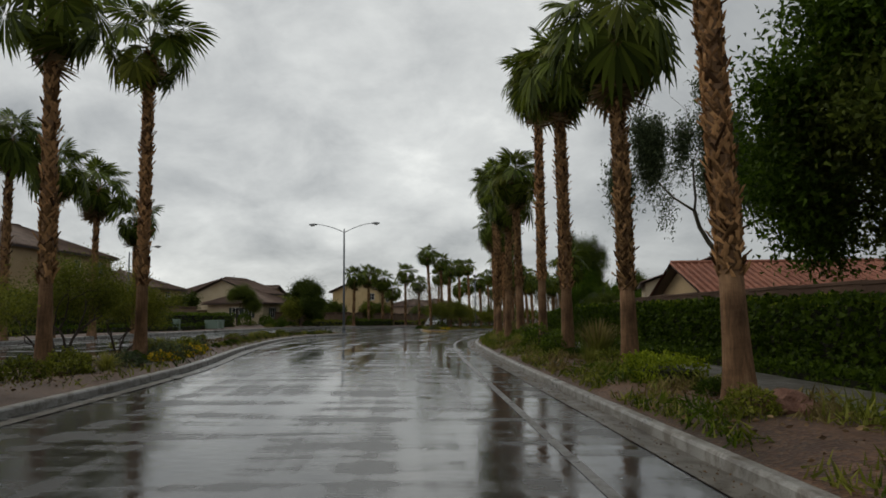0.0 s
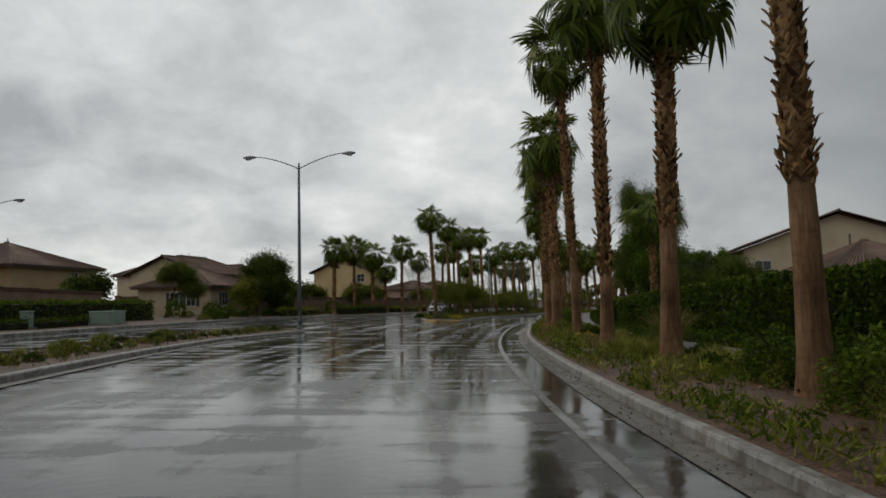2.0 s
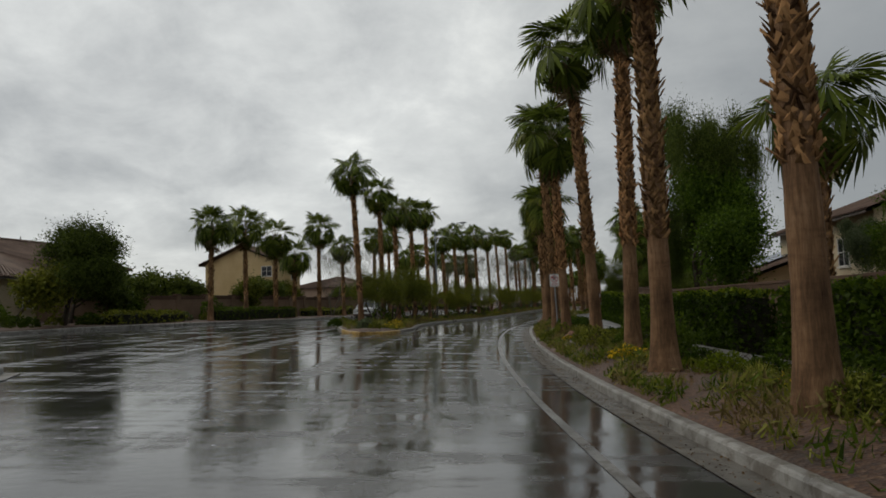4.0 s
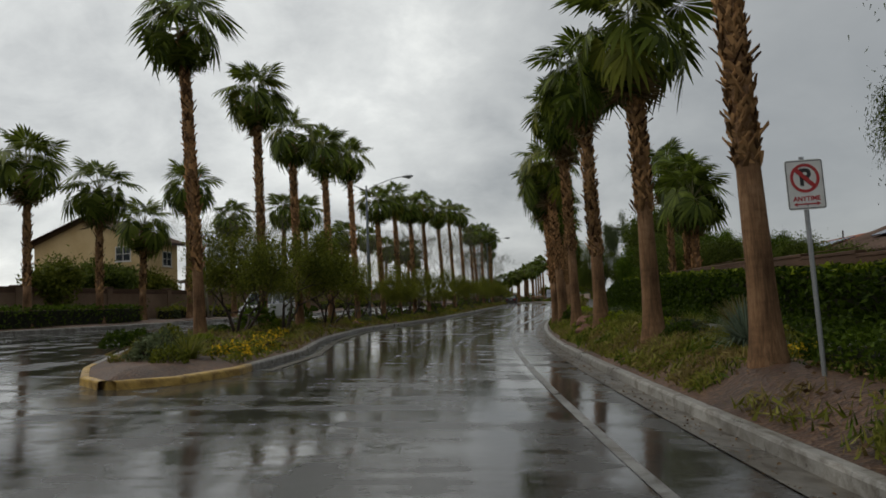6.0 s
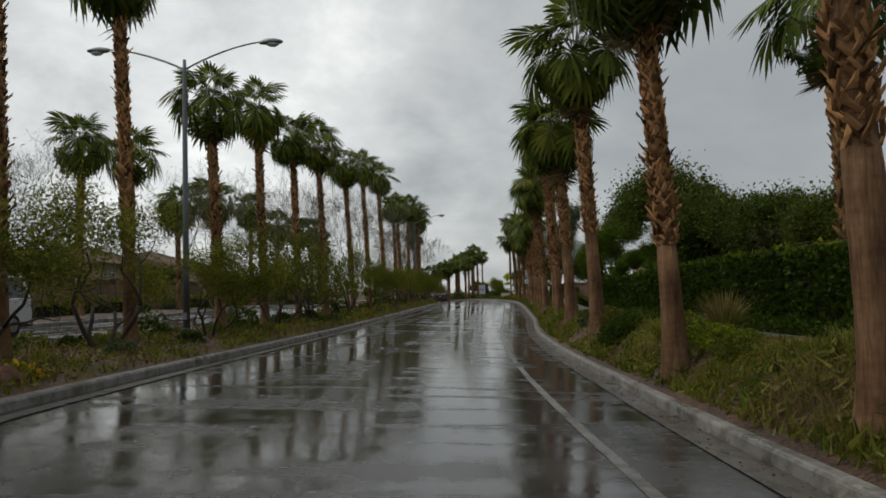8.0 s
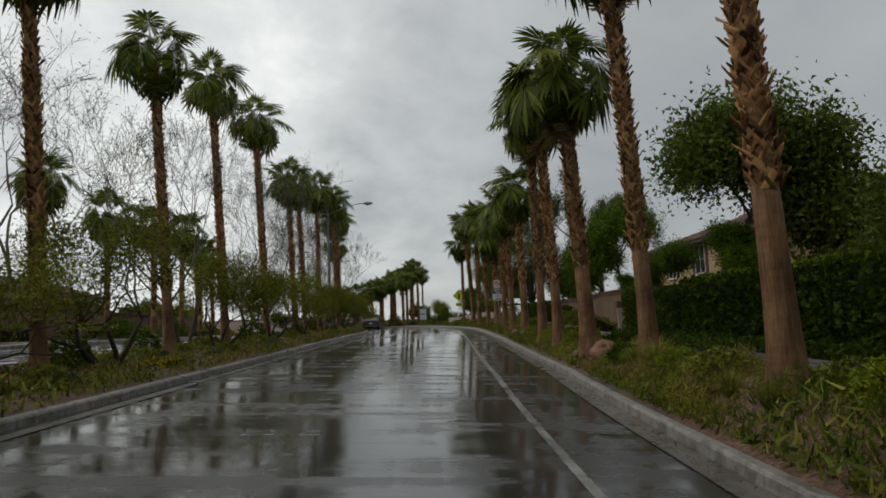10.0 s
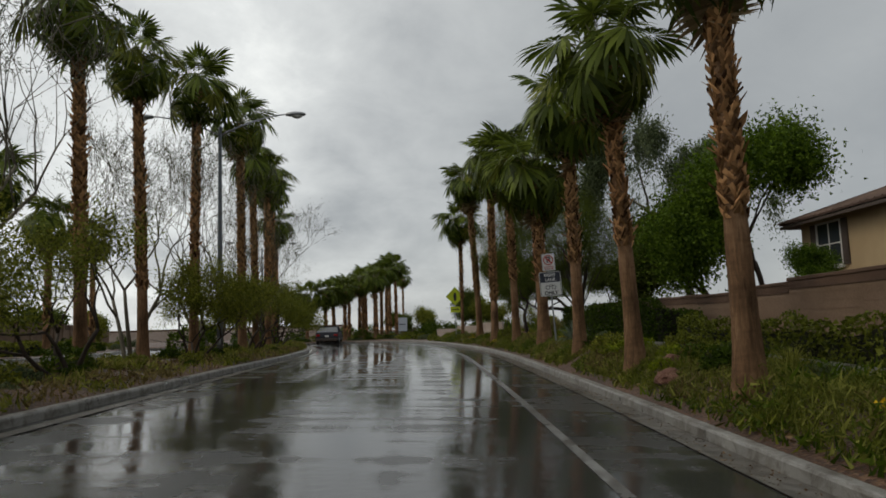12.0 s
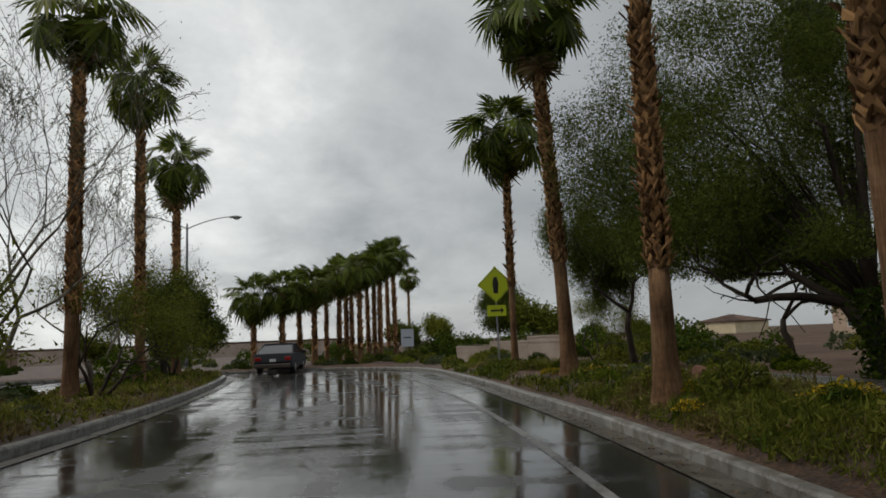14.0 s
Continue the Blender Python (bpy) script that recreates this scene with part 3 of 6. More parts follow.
wall_h = between([(-60, 2.1), (30, 2.15), (60, 2.15), (80, 2.15), (92, 2.6), (112, 2.85), (130, 2.4), (146, 2.0), (152, 2.45), (160, 2.0), (175, 1.95)])
block_wall("wall_right", [(-45, 9.5), (145.5, 9.5)], wall_h, "tan block garden wall behind the hedge")
block_wall("wall_low_pale", [(197.5, 6.4), (190.5, 9.6)], between([(190.5, 1.35), (197.5, 0.75)]), "low pale garden wall beside the bend", PALE_BLOCK, PALE_BLOCK)
block_wall("wall_return", [(146, 7.9), (146, 13.0)], lambda s: 1.9, "pale block wall end facing the street", PALE_BLOCK)
block_wall("wall_right_far", [(147, 9.3), (173, 9.1)], wall_h, "tan block garden wall with a brown cap")
left_wall_h = between([(-60, 2.3), (60, 2.4), (85, 1.7), (100, 1.9), (300, 2.0)])
block_wall("wall_left_first", [(-30, -27), (72, -29.5), (76, -37)], left_wall_h, "brown block wall beyond the far lanes")
block_wall("wall_left_second", [(86, -40), (88, -24), (104, -22.5), (240, -22.5)], left_wall_h, "brown block wall beyond the far lanes", pilaster=0.2)
# ---------------- palms ----------------


def frond_mesh(name, mat, seed, arch, hang, limp=1.0, stalk=0.92, blade=0.74):
    """A fan leaf: a stalk that arches down from x, and a pleated round blade, whole near its middle, split into pointed fingers outside."""
    rng = random.Random(seed)
    sh = Shape()
    pts = []
    ang, q = 0.0, Vector((0, 0, 0))
    for k in range(4):
        pts.append(q.copy())
        q = q + Vector((math.cos(ang), 0, math.sin(ang))) * stalk / 3
        ang -= arch / 3
    sh.tube(pts, [0.028, 0.018, 0.013, 0.010], 3)
    nf = len(sh.f)
    hub = pts[-1]
    down = ang + arch / 3 - hang
    fwd = Vector((math.cos(down), 0, math.sin(down)))
    nor = Vector((-math.sin(down), 0, math.cos(down)))
    side = Vector((0, 1, 0))
    n = 22
    span = 292
    cupped = rng.uniform(0.16, 0.30)
    for k in range(n):
        a = radians(-span / 2 + span * (k + 0.5) / n)
        half = radians(span / n / 2)
        ln = blade * (0.78 + 0.22 * math.cos(a)) * rng.uniform(0.9, 1.08)
        tw = rng.uniform(-0.035, 0.035)
        pleat = 0.02 if k % 2 else -0.02

        def at(r, t, z=0.0):
            c = hub + fwd * (r * math.cos(t)) + side * (r * math.sin(t)) - nor * (cupped * r * r / blade * (0.4 + 0.9 * abs(math.sin(t))) - pleat * r)
            c.z -= (0.05 * r + z) * limp
            return c

        r2 = ln * 0.66
        w2 = half * 1.02
        sag = rng.uniform(0.04, 0.15)
        v = [at(ln * 0.06, a), at(r2, a + w2, 0.01), at(r2, a - w2, 0.01), at(ln * 0.88, a + tw + half * 0.5, sag * 0.5), at(ln * 0.88, a + tw - half * 0.5, sag * 0.5), at(ln * 1.06, a + 1.5 * tw, sag * 1.5)]
        sh.put(v, [(0, 1, 2), (2, 1, 3, 4), (4, 3, 5)])
    slots = [0] * nf + [1] * (len(sh.f) - nf)
    return mesh_of(name, sh.v, sh.f, [STALK, mat], slots=slots)


FRONDS = [frond_mesh("frond", FROND, i, 0.15 + 0.22 * i, 0.10 + 0.26 * i, 0.7 + 0.25 * i) for i in range(5)]
FRONDS_PALE = [frond_mesh("pale_frond", FROND_PALE, 10 + i, 0.6 + 0.3 * i, 0.5 + 0.3 * i, 1.2) for i in range(2)]
FRONDS_DEAD = [frond_mesh("dead_frond", FROND_DEAD, 20 + i, 0.9, 0.3, 1.6, 0.6, 0.62) for i in range(2)]


def trunk_shapes(h, girth, rough_from, lean, rng, scales):
    """The smooth foot of the trunk and the cross-hatched old leaf bases above it."""
    bend = Vector((lean[0], lean[1], 0))

    def axis(z):
        u = max(0.0, z) / h
        return bend * (u ** 1.25) * h + Vector((0, 0, z))

    def radius(z):
        u = min(1.0, max(0.0, z / h))
        return girth * (0.84 + 0.44 * math.exp(-max(0, z) / 0.40) + 0.06 * math.exp(-max(0, z) / 1.6) - 0.16 * u)

    smooth, boots = Shape(), Shape()
    zs = [-0.2, 0.0, 0.1, 0.25, 0.5, 0.9, 1.4, 2.0, rough_from + 0.1, (rough_from + h) / 2, h]
    sides = 14
    rings = []
    for z in zs:
        c, r = axis(z), radius(z) * (0.94 if z > rough_from else 1.0)
        rings.append([c + Vector((math.cos(a), math.sin(a), 0)) * r * (1 + 0.05 * noise.noise((math.cos(a) * 2, math.sin(a) * 2, z * 1.3 + lean[0] * 90))) for a in [math.tau * k / sides for k in range(sides)]])
    smooth.loft(rings)
    z, row = rough_from, 0
    pitch = 0.105 * scales
    around = max(5, round(9 / scales))
    while z < h - 0.02:
        for k in range(around):
            if rng.random() < 0.05:
                continue
            a = math.tau * (k + 0.5 * (row % 2)) / around + rng.uniform(-0.12, 0.12)
            zz = z + rng.uniform(-0.03, 0.03)
            r0 = radius(zz) * 0.97
            ragged = rng.random() < 0.2
            out = rng.uniform(0.08, 0.17) if ragged else rng.uniform(0.035, 0.075)
            ln = (rng.uniform(0.22, 0.32) if ragged else rng.uniform(0.17, 0.25)) * scales
            w = rng.uniform(0.03, 0.058) * scales * (0.6 if ragged else 1.0)
            cross = rng.uniform(0.25, 0.75) * (1 if (row + k) % 2 else -1)
            tip = rng.uniform(0.3, 0.75)
            c, s_ = math.cos(a), math.sin(a)
            rad, tan = Vector((c, s_, 0)), Vector((-s_, c, 0))
            o = axis(zz)
            p0, p1 = o + rad * r0 - tan * w, o + rad * r0 + tan * w
            a2 = a + cross * ln / max(r0, 0.1)
            rad2, tan2 = Vector((math.cos(a2), math.sin(a2), 0)), Vector((-math.sin(a2), math.cos(a2), 0))
            q = axis(zz + ln * math.cos(cross)) + rad2 * (r0 + out)
            tilt = Vector((0, 0, w * 0.8 * math.sin(-cross)))
            p2, p3 = q + tan2 * w * tip + tilt, q - tan2 * w * tip - tilt + Vector((0, 0, rng.uniform(-0.04, 0.04)))
            mid = (p0 + p1 + p2 + p3) * 0.25 + rad * rng.uniform(0.012, 0.03)
            back = q - rad2 * 0.05 - Vector((0, 0, 0.03))
            boots.put([p0, p1, p2, p3, mid, back], [(0, 1, 4), (1, 2, 4), (2, 3, 4), (3, 0, 4), (1, 5, 2), (0, 3, 5), (3, 2, 5)])
        z, row = z + pitch, row + 1
    return smooth, boots, axis(h)


def palm(s, off, h, girth=0.2, rough_from=2.8, lean=(0, 0), seed=0, group="palms along the street", skirt=0, size=1.0, count=34, scales=1.0, label="", pale=0.15, joined=False, up=0.12):
    rng = random.Random(seed * 7919 + 13)
    at = placed(s, off, up)
    at = Matrix.Translation(at.translation)
    tree = thing("palm_tree", label or "tall fan palm with a cross-hatched trunk in the gravel bed", "palm tree", at, group)
    foot, boots, top = trunk_shapes(h, girth, rough_from, lean, rng, scales)
    trunk = part("trunk", foot, PALM_BARK, tree, "brown weathered lower trunk", smooth=True)
    tagged(part("leaf_base_sheath", boots, BOOTS, trunk, "ragged cross-hatched orange-brown leaf bases"), kind="stuff")
    crown = new("crown")
    crown.parent = tree
    crown.location = top
    all_v, all_f, all_slots = [], [], []
    for i in range(count + skirt):
        az = 2.39996 * i + rng.uniform(-0.25, 0.25)
        if i < count:
            u = (i + 0.5) / count
            el = radians(82 - 128 * u ** 1.1) + rng.uniform(-0.2, 0.2)
            old = u > 0.93 and rng.random() < 0.5
            me = rng.choice(FRONDS_DEAD) if old else rng.choice(FRONDS_PALE) if rng.random() < pale else FRONDS[min(4, max(0, int(u * 5 + rng.uniform(-0.9, 0.7))))]
            sc = size * rng.uniform(0.86, 1.14) * (0.72 + 0.28 * min(1, u * 3.2))
            r0, dz = 0.07, 0.42 * (1 - u)
        else:
            el = radians(rng.uniform(-84, -58))
            me = rng.choice(FRONDS_DEAD)
            sc = size * rng.uniform(0.7, 1.0)
            r0, dz = 0.13, -rng.uniform(0.05, 0.7)
        m = Matrix.Rotation(az, 4, "Z") @ Matrix.Translation((r0, 0, dz)) @ Matrix.Rotation(-el, 4, "Y") @ Matrix.Rotation(rng.uniform(-0.35, 0.35), 4, "X") @ Matrix.Scale(sc, 4)
        if joined:
            base = len(all_v)
            all_v += [m @ v.co for v in me.vertices]
            all_f += [tuple(base + k for k in p.vertices) for p in me.polygons]
            all_slots += [p.material_index * (1 if me in FRONDS or me in FRONDS_PALE else 2) for p in me.polygons]
        else:
            piece("frond", me, crown, at=m)
    if joined:
        tagged(piece("foliage", mesh_of("foliage", all_v, all_f, [STALK, FROND, FROND_DEAD], slots=all_slots), crown), "green fan leaves", kind="stuff")
    return tree


# s, off, height of the crown's foot, girth, skirt of dead leaves, lean towards the road
RIGHT_ROW = [
    (9.6, 4.34, 7.9, 0.215, 6, 0.034), (15.1, 4.54, 7.3, 0.205, 12, 0.018), (20.0, 4.27, 8.0, 0.2, 6, 0.008), (25.8, 4.55, 9.7, 0.19, 4, 0.006),
    (31.2, 4.39, 7.1, 0.205, 6, 0.024), (36.1, 4.23, 6.9, 0.21, 8, -0.016), (40.8, 4.0, 8.6, 0.19, 4, 0.003), (47.9, 4.18, 9.7, 0.18, 4, 0.033),
    (53.6, 3.95, 7.9, 0.24, 14, 0.01), (58.7, 3.9, 8.0, 0.24, 14, 0.01), (63.05, 4.4, 8.5, 0.215, 6, 0.0), (67.7, 4.36, 8.6, 0.21, 4, 0.062), (72.4, 3.96, 7.0, 0.2, 8, 0.039),
    (77.8, 3.96, 8.5, 0.2, 4, 0.041), (82.5, 3.8, 5.6, 0.2, 6, 0.022), (88.0, 3.77, 6.5, 0.205, 8, 0.04), (92.4, 3.62, 6.7, 0.18, 6, 0.036),
    (97.6, 3.56, 6.0, 0.2, 8, 0.052), (102.5, 3.55, 6.2, 0.19, 4, 0.05), (110.5, 4.0, 7.0, 0.21, 12, 0.05), (116.6, 4.1, 6.4, 0.23, 14, 0.04), (122.6, 4.2, 7.8, 0.2, 8, 0.04),
    (128.6, 4.34, 8.4, 0.2, 2, 0.042), (133.0, 3.98, 6.9, 0.24, 10, 0.048), (137.7, 4.0, 7.7, 0.2, 8, 0.044), (141.0, 3.95, 7.8, 0.19, 6, 0.021),
    (147.0, 3.98, 6.2, 0.2, 2, 0.012), (151.5, 3.88, 5.9, 0.19, 6, 0.032), (156.2, 3.89, 6.1, 0.18, 6, 0.014), (161.5, 3.91, 5.45, 0.235, 12, 0.014),
    (166.1, 3.7, 7.0, 0.18, 14, 0.018), (170.7, 3.6, 8.3, 0.2, 6, -0.012), (176.8, 4.08, 8.5, 0.2, 8, 0.044), (182.1, 4.25, 7.1, 0.12, 4, -0.006),
]
for i, (s, off, h, girth, skirt, tip) in enumerate(RIGHT_ROW):
    rng = random.Random(100 + i)
    side = float(np.interp(s, RUN, HEAD))
    lean = (-tip * math.cos(side) + rng.uniform(-0.006, 0.006), -tip * math.sin(side) + rng.uniform(-0.012, 0.012))
    palm(s, off, h, girth * 0.95, 1.75 if s < 16 else rng.uniform(1.8, 2.7), lean, 100 + i, "palms along the kerb", skirt, rng.uniform(0.95, 1.06) * (1.12 if skirt >= 10 else 1.0), 36, 0.85)

MEDIAN_ROW = [
    (15.6, -8.0, 8.0), (20.9, -8.0, 9.2), (89.3, -7.7, 9.3), (94.9, -7.8, 8.9), (99.6, -8.0, 8.4), (104.3, -8.0, 8.8), (109.0, -8.0, 9.3),
    (114.9, -8.0, 7.5), (119.5, -8.0, 8.5), (124.4, -8.0, 8.3), (129.7, -8.0, 9.1), (136.6, -8.0, 9.2), (142.1, -8.0, 10.1), (148.4, -8.0, 10.3),
    (154.8, -8.0, 8.5), (159.0, -8.2, 8.9), (163.0, -8.0, 9.4), (167.2, -7.2, 9.3), (173.6, -7.6, 9.1), (179.3, -7.5, 9.6),
    (186.0, -7.4, 10.0), (193.0, -7.2, 8.8),
]
for i, (s, off, h) in enumerate(MEDIAN_ROW):
    rng = random.Random(300 + i)
    side, tip = float(np.interp(s, RUN, HEAD)), (rng.uniform(0.02, 0.05) if 86 < s < 160 else rng.uniform(-0.01, 0.03))
    lean = (-tip * math.cos(side), -tip * math.sin(side) + rng.uniform(-0.02, 0.02))
    palm(s, off, h, rng.uniform(0.175, 0.205), rng.uniform(1.6, 2.6), lean, 300 + i, "palms on the median", rng.choice((0, 2, 4)), rng.uniform(0.95, 1.1), 28, label="tall slender fan palm on the planted median")

# shorter palms beyond the far lanes and behind the garden wall
OUTER = [
    (33.0, -19.6, 9.4), (36.8, -19.7, 8.7), (40.8, -19.8, 8.6), (46.6, -20.4, 7.4), (93.2, -20.0, 6.5), (98.2, -20.0, 7.0), (103.0, -20.0, 6.7), (107.5, -20.6, 5.4), (111.6, -20.0, 8.2), (118.0, -20.2, 7.0),
    (126.6, -20.0, 8.6), (131.8, -20.0, 9.0), (137.5, -20.0, 6.6), (143.0, -20.0, 7.6), (151.0, -20.0, 8.0), (158.0, -20.0, 7.2), (166.0, -20.0, 7.6), (174.0, -20.0, 8.2), (183.0, -20.0, 7.4), (195.0, -20.0, 7.8),
    (65.5, 10.1, 6.4), (110.5, 10.4, 8.6), (105.5, 10.2, 7.0), (103.5, 10.2, 5.8),
]
for i, (s, off, h) in enumerate(OUTER):
    rng = random.Random(500 + i)
    palm(s, off, h, rng.uniform(0.2, 0.24), rng.uniform(1.2, 2.0), (rng.uniform(-0.02, 0.02), rng.uniform(-0.02, 0.02)), 500 + i, "palms behind the lanes", rng.choice((4, 8, 12)), rng.uniform(1.2, 1.4), 28, 1.5, "bushy fan palm with a rough brown trunk", joined=True)

# a close group of palms in the bed where the street bends
for i, (s, off, h) in enumerate([(203.2, -2.3, 4.4), (207.0, -0.9, 4.8), (204.7, -0.3, 4.8), (211.4, 1.5, 5.6), (207.1, 1.6, 5.7), (212.7, 3.6, 6.5), (202.8, 2.1, 5.6), (215.1, 5.4, 7.2), (207.1, 4.3, 6.6), (209.6, 6.0, 7.4), (217.3, 7.6, 8.3), (209.9, 2.6, 6.1), (212.1, 5.1, 7.0), (203.6, -3.9, 4.1), (240.0, 17.0, 8.6)]):
    rng = random.Random(900 + i)
    palm(s, off, h - 0.35, rng.uniform(0.17, 0.2), 0.8, (rng.uniform(-0.015, 0.015), rng.uniform(-0.015, 0.015)), 900 + i, "palms at the bend", 3, rng.uniform(0.95, 1.1), 30, 1.6, "fan palm in a close group where the street bends", joined=True)
# ---------------- hedges, shrubs, trees ----------------
NR = np.random.default_rng(5)


def hedge(s0, s1, o0, o1, h, label, mat=LEAF_HEDGE, leaf=0.085, density=150, group="", name="hedge", lump=0.10, lime_top=0.0):
    """A clipped hedge along the street: a solid core coloured as deep shade and a skin of leaves."""
    hob = thing(name, label, "hedge", None, group)
    n = max(2, round((s1 - s0) / 0.5))
    rows = np.linspace(s0, s1, n + 1)
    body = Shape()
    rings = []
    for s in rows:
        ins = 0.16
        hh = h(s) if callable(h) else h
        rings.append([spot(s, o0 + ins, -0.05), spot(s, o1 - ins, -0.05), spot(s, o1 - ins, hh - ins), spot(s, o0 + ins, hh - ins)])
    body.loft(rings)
    part("inner_body", body, CORE_SHADE, hob, "solid core coloured near-black for the shade between twigs")
    length = s1 - s0
    hm = h(0.5 * (s0 + s1)) if callable(h) else h
    faces = [("front", length * hm), ("top", length * (o1 - o0)), ("back", length * hm * 0.4), ("end0", (o1 - o0) * hm), ("end1", (o1 - o0) * hm)]
    pts, nor = [], []
    for kind, area in faces:
        k = int(area * density)
        u, w = NR.random(k), NR.random(k)
        for a, b in zip(u, w):
            s = s0 + length * (a if kind in ("front", "top", "back") else (0 if kind == "end0" else 1))
            hh = h(s) if callable(h) else h
            wob = lump * noise.noise((s * 1.3, b * 2.2, 7.0)) + 0.05 * noise.noise((s * 4.0, b * 6, 2.0))
            if kind == "front":
                q, d = spot(s, o0 - wob - 0.02, b * hh + 0.02), (-1, 0.25)
            elif kind == "back":
                q, d = spot(s, o1 + wob, b * hh), (1, 0.25)
            elif kind == "top":
                q, d = spot(s, o0 + (o1 - o0) * b, hh + wob), (0, 1)
            else:
                q, d = spot(s + wob * (-1 if kind == "end0" else 1), o0 + (o1 - o0) * a, b * hh), (0, 0.4)
            pts.append(q)
            t = float(np.interp(s, RUN, HEAD))
            nor.append((d[0] * math.cos(t), d[0] * math.sin(t), d[1]))
    pts, nor = np.array(pts), np.array(nor)
    v, f = leaf_cloud(pts + NR.normal(size=pts.shape) * 0.045, nor * 0.35, leaf, 0.8, NR, 1.35, tri=True)
    # this share of the top leaves takes the yellow-green material
    is_lime = (nor[:, 2] > 0.9) & (NR.random(len(pts)) < lime_top)
    tagged(piece("foliage", mesh_of("foliage", v, f, [mat, LEAF_LIME], slots=is_lime.astype(int)), hob), "small glossy leaves", kind="stuff")
    return hob


# near-black stands in for the shade among the hedge's twigs and leaves
CORE_SHADE = rough_stuff("hedge_core_shade", (0.012, 0.014, 0.008), (0.03, 0.03, 0.016), 3, 20, 0.9)
hedge_h = between([(-45, 1.78), (26, 1.8), (42, 2.05), (60, 1.9), (80, 1.82), (96, 2.3), (112, 2.65), (126, 2.5), (138, 2.45)])
for a, b in ((-12, 20.4), (20.6, 47.2), (47.4, 63), (66, 94.2), (94.4, 118), (118.2, 137)):
    hedge(a, b, 7.75, 8.95, hedge_h, "tall dark green clipped hedge before the block wall", group="hedges along the pavement", leaf=0.13, density=255, lime_top=0.25 if a < 60 else 0.7)


def bush(name, rx, ry, rz, count, mat, leaf, seed, aspect=1.8, hang=0.0):
    """Leaves of a rounded shrub, uneven in outline, on a stub of stems."""
    rng = np.random.default_rng(seed)
    d = rng.normal(size=(count, 3))
    d[:, 2] = np.abs(d[:, 2]) * 0.9 + 0.02
    d /= np.linalg.norm(d, axis=1)[:, None]
    lump = np.array([0.80 + 0.28 * noise.noise(Vector(p) * 2.2 + Vector((seed, 0, 0))) for p in d])
    r = lump * rng.uniform(0.6, 1.0, count) ** 0.4
    c = d * r[:, None] * np.array([rx, ry, rz])
    v, f = leaf_cloud(c, d * 0.5, leaf * 0.92, 0.7, rng, aspect * 0.9, hang, tri=True)
    return mesh_of(name, v, f, mat)


def stems(seed, r, h, n=7, mat=None):
    rng = random.Random(seed)
    sh = Shape()
    for k in range(n):
        a = math.tau * k / n + rng.random()
        sh.tube([(0.03 * math.cos(a), 0.03 * math.sin(a), -0.08), (0.3 * r * math.cos(a), 0.3 * r * math.sin(a), h * 0.4), (0.7 * r * math.cos(a), 0.7 * r * math.sin(a), h * 0.75)], [0.014, 0.01, 0.005], 4)
    return sh.mesh("woody_base", BARK)


BUSH_KINDS = {}


def shrub_proto(key, label, mats, leaf, count, size, seed, flower=0.0):
    BUSH_KINDS[key] = (label, bush("foliage", *size, count, mats[0], leaf, seed), stems(seed, size[0], size[2]), bush("bloom", size[0] * 1.02, size[1] * 1.02, size[2] * 1.06, int(count * flower), mats[1], leaf * 0.8, seed + 50, 1.1) if flower else None)


shrub_proto("dark", "low rounded dark green shrub in the gravel", [LEAF_HEDGE], 0.085, 1050, (0.6, 0.55, 0.6), 1)
shrub_proto("olive", "loose olive green shrub in the gravel", [LEAF_OLIVE], 0.09, 850, (0.65, 0.6, 0.65), 2)
shrub_proto("lime", "low clipped yellow-green shrub", [LEAF_LIME], 0.07, 950, (0.65, 0.55, 0.5), 3)
shrub_proto("grey", "soft grey-green sage shrub", [LEAF_GREY], 0.085, 750, (0.6, 0.6, 0.62), 4)
shrub_proto("yellow", "low spreading shrub with yellow flowers", [LEAF_OLIVE, FLOWER], 0.065, 850, (0.75, 0.6, 0.32), 5, 0.4)
shrub_proto("tall", "tall loose green shrub", [LEAF_MID], 0.11, 1500, (0.9, 0.9, 1.5), 6)


JOINED = []


def shrub(key, s, off, scale=1.0, rz=0.0, up=0.16, squash=1.0, single=True):
    label, fo, st, fl = BUSH_KINDS[key]
    if not single:
        JOINED.append((fo, placed(s, off, up, rz) @ Matrix.Diagonal((scale, scale, scale * squash, 1))))
        return None
    ob = thing("shrub", label, "shrub", placed(s, off, up, rz) @ Matrix.Diagonal((scale, scale, scale * squash, 1)), "shrubs in the beds")
    tagged(piece("foliage", fo, ob), kind="stuff")
    piece("woody_base", st, ob)
    if fl:
        tagged(piece("bloom", fl, ob, "small yellow flowers"), kind="stuff")
    return ob


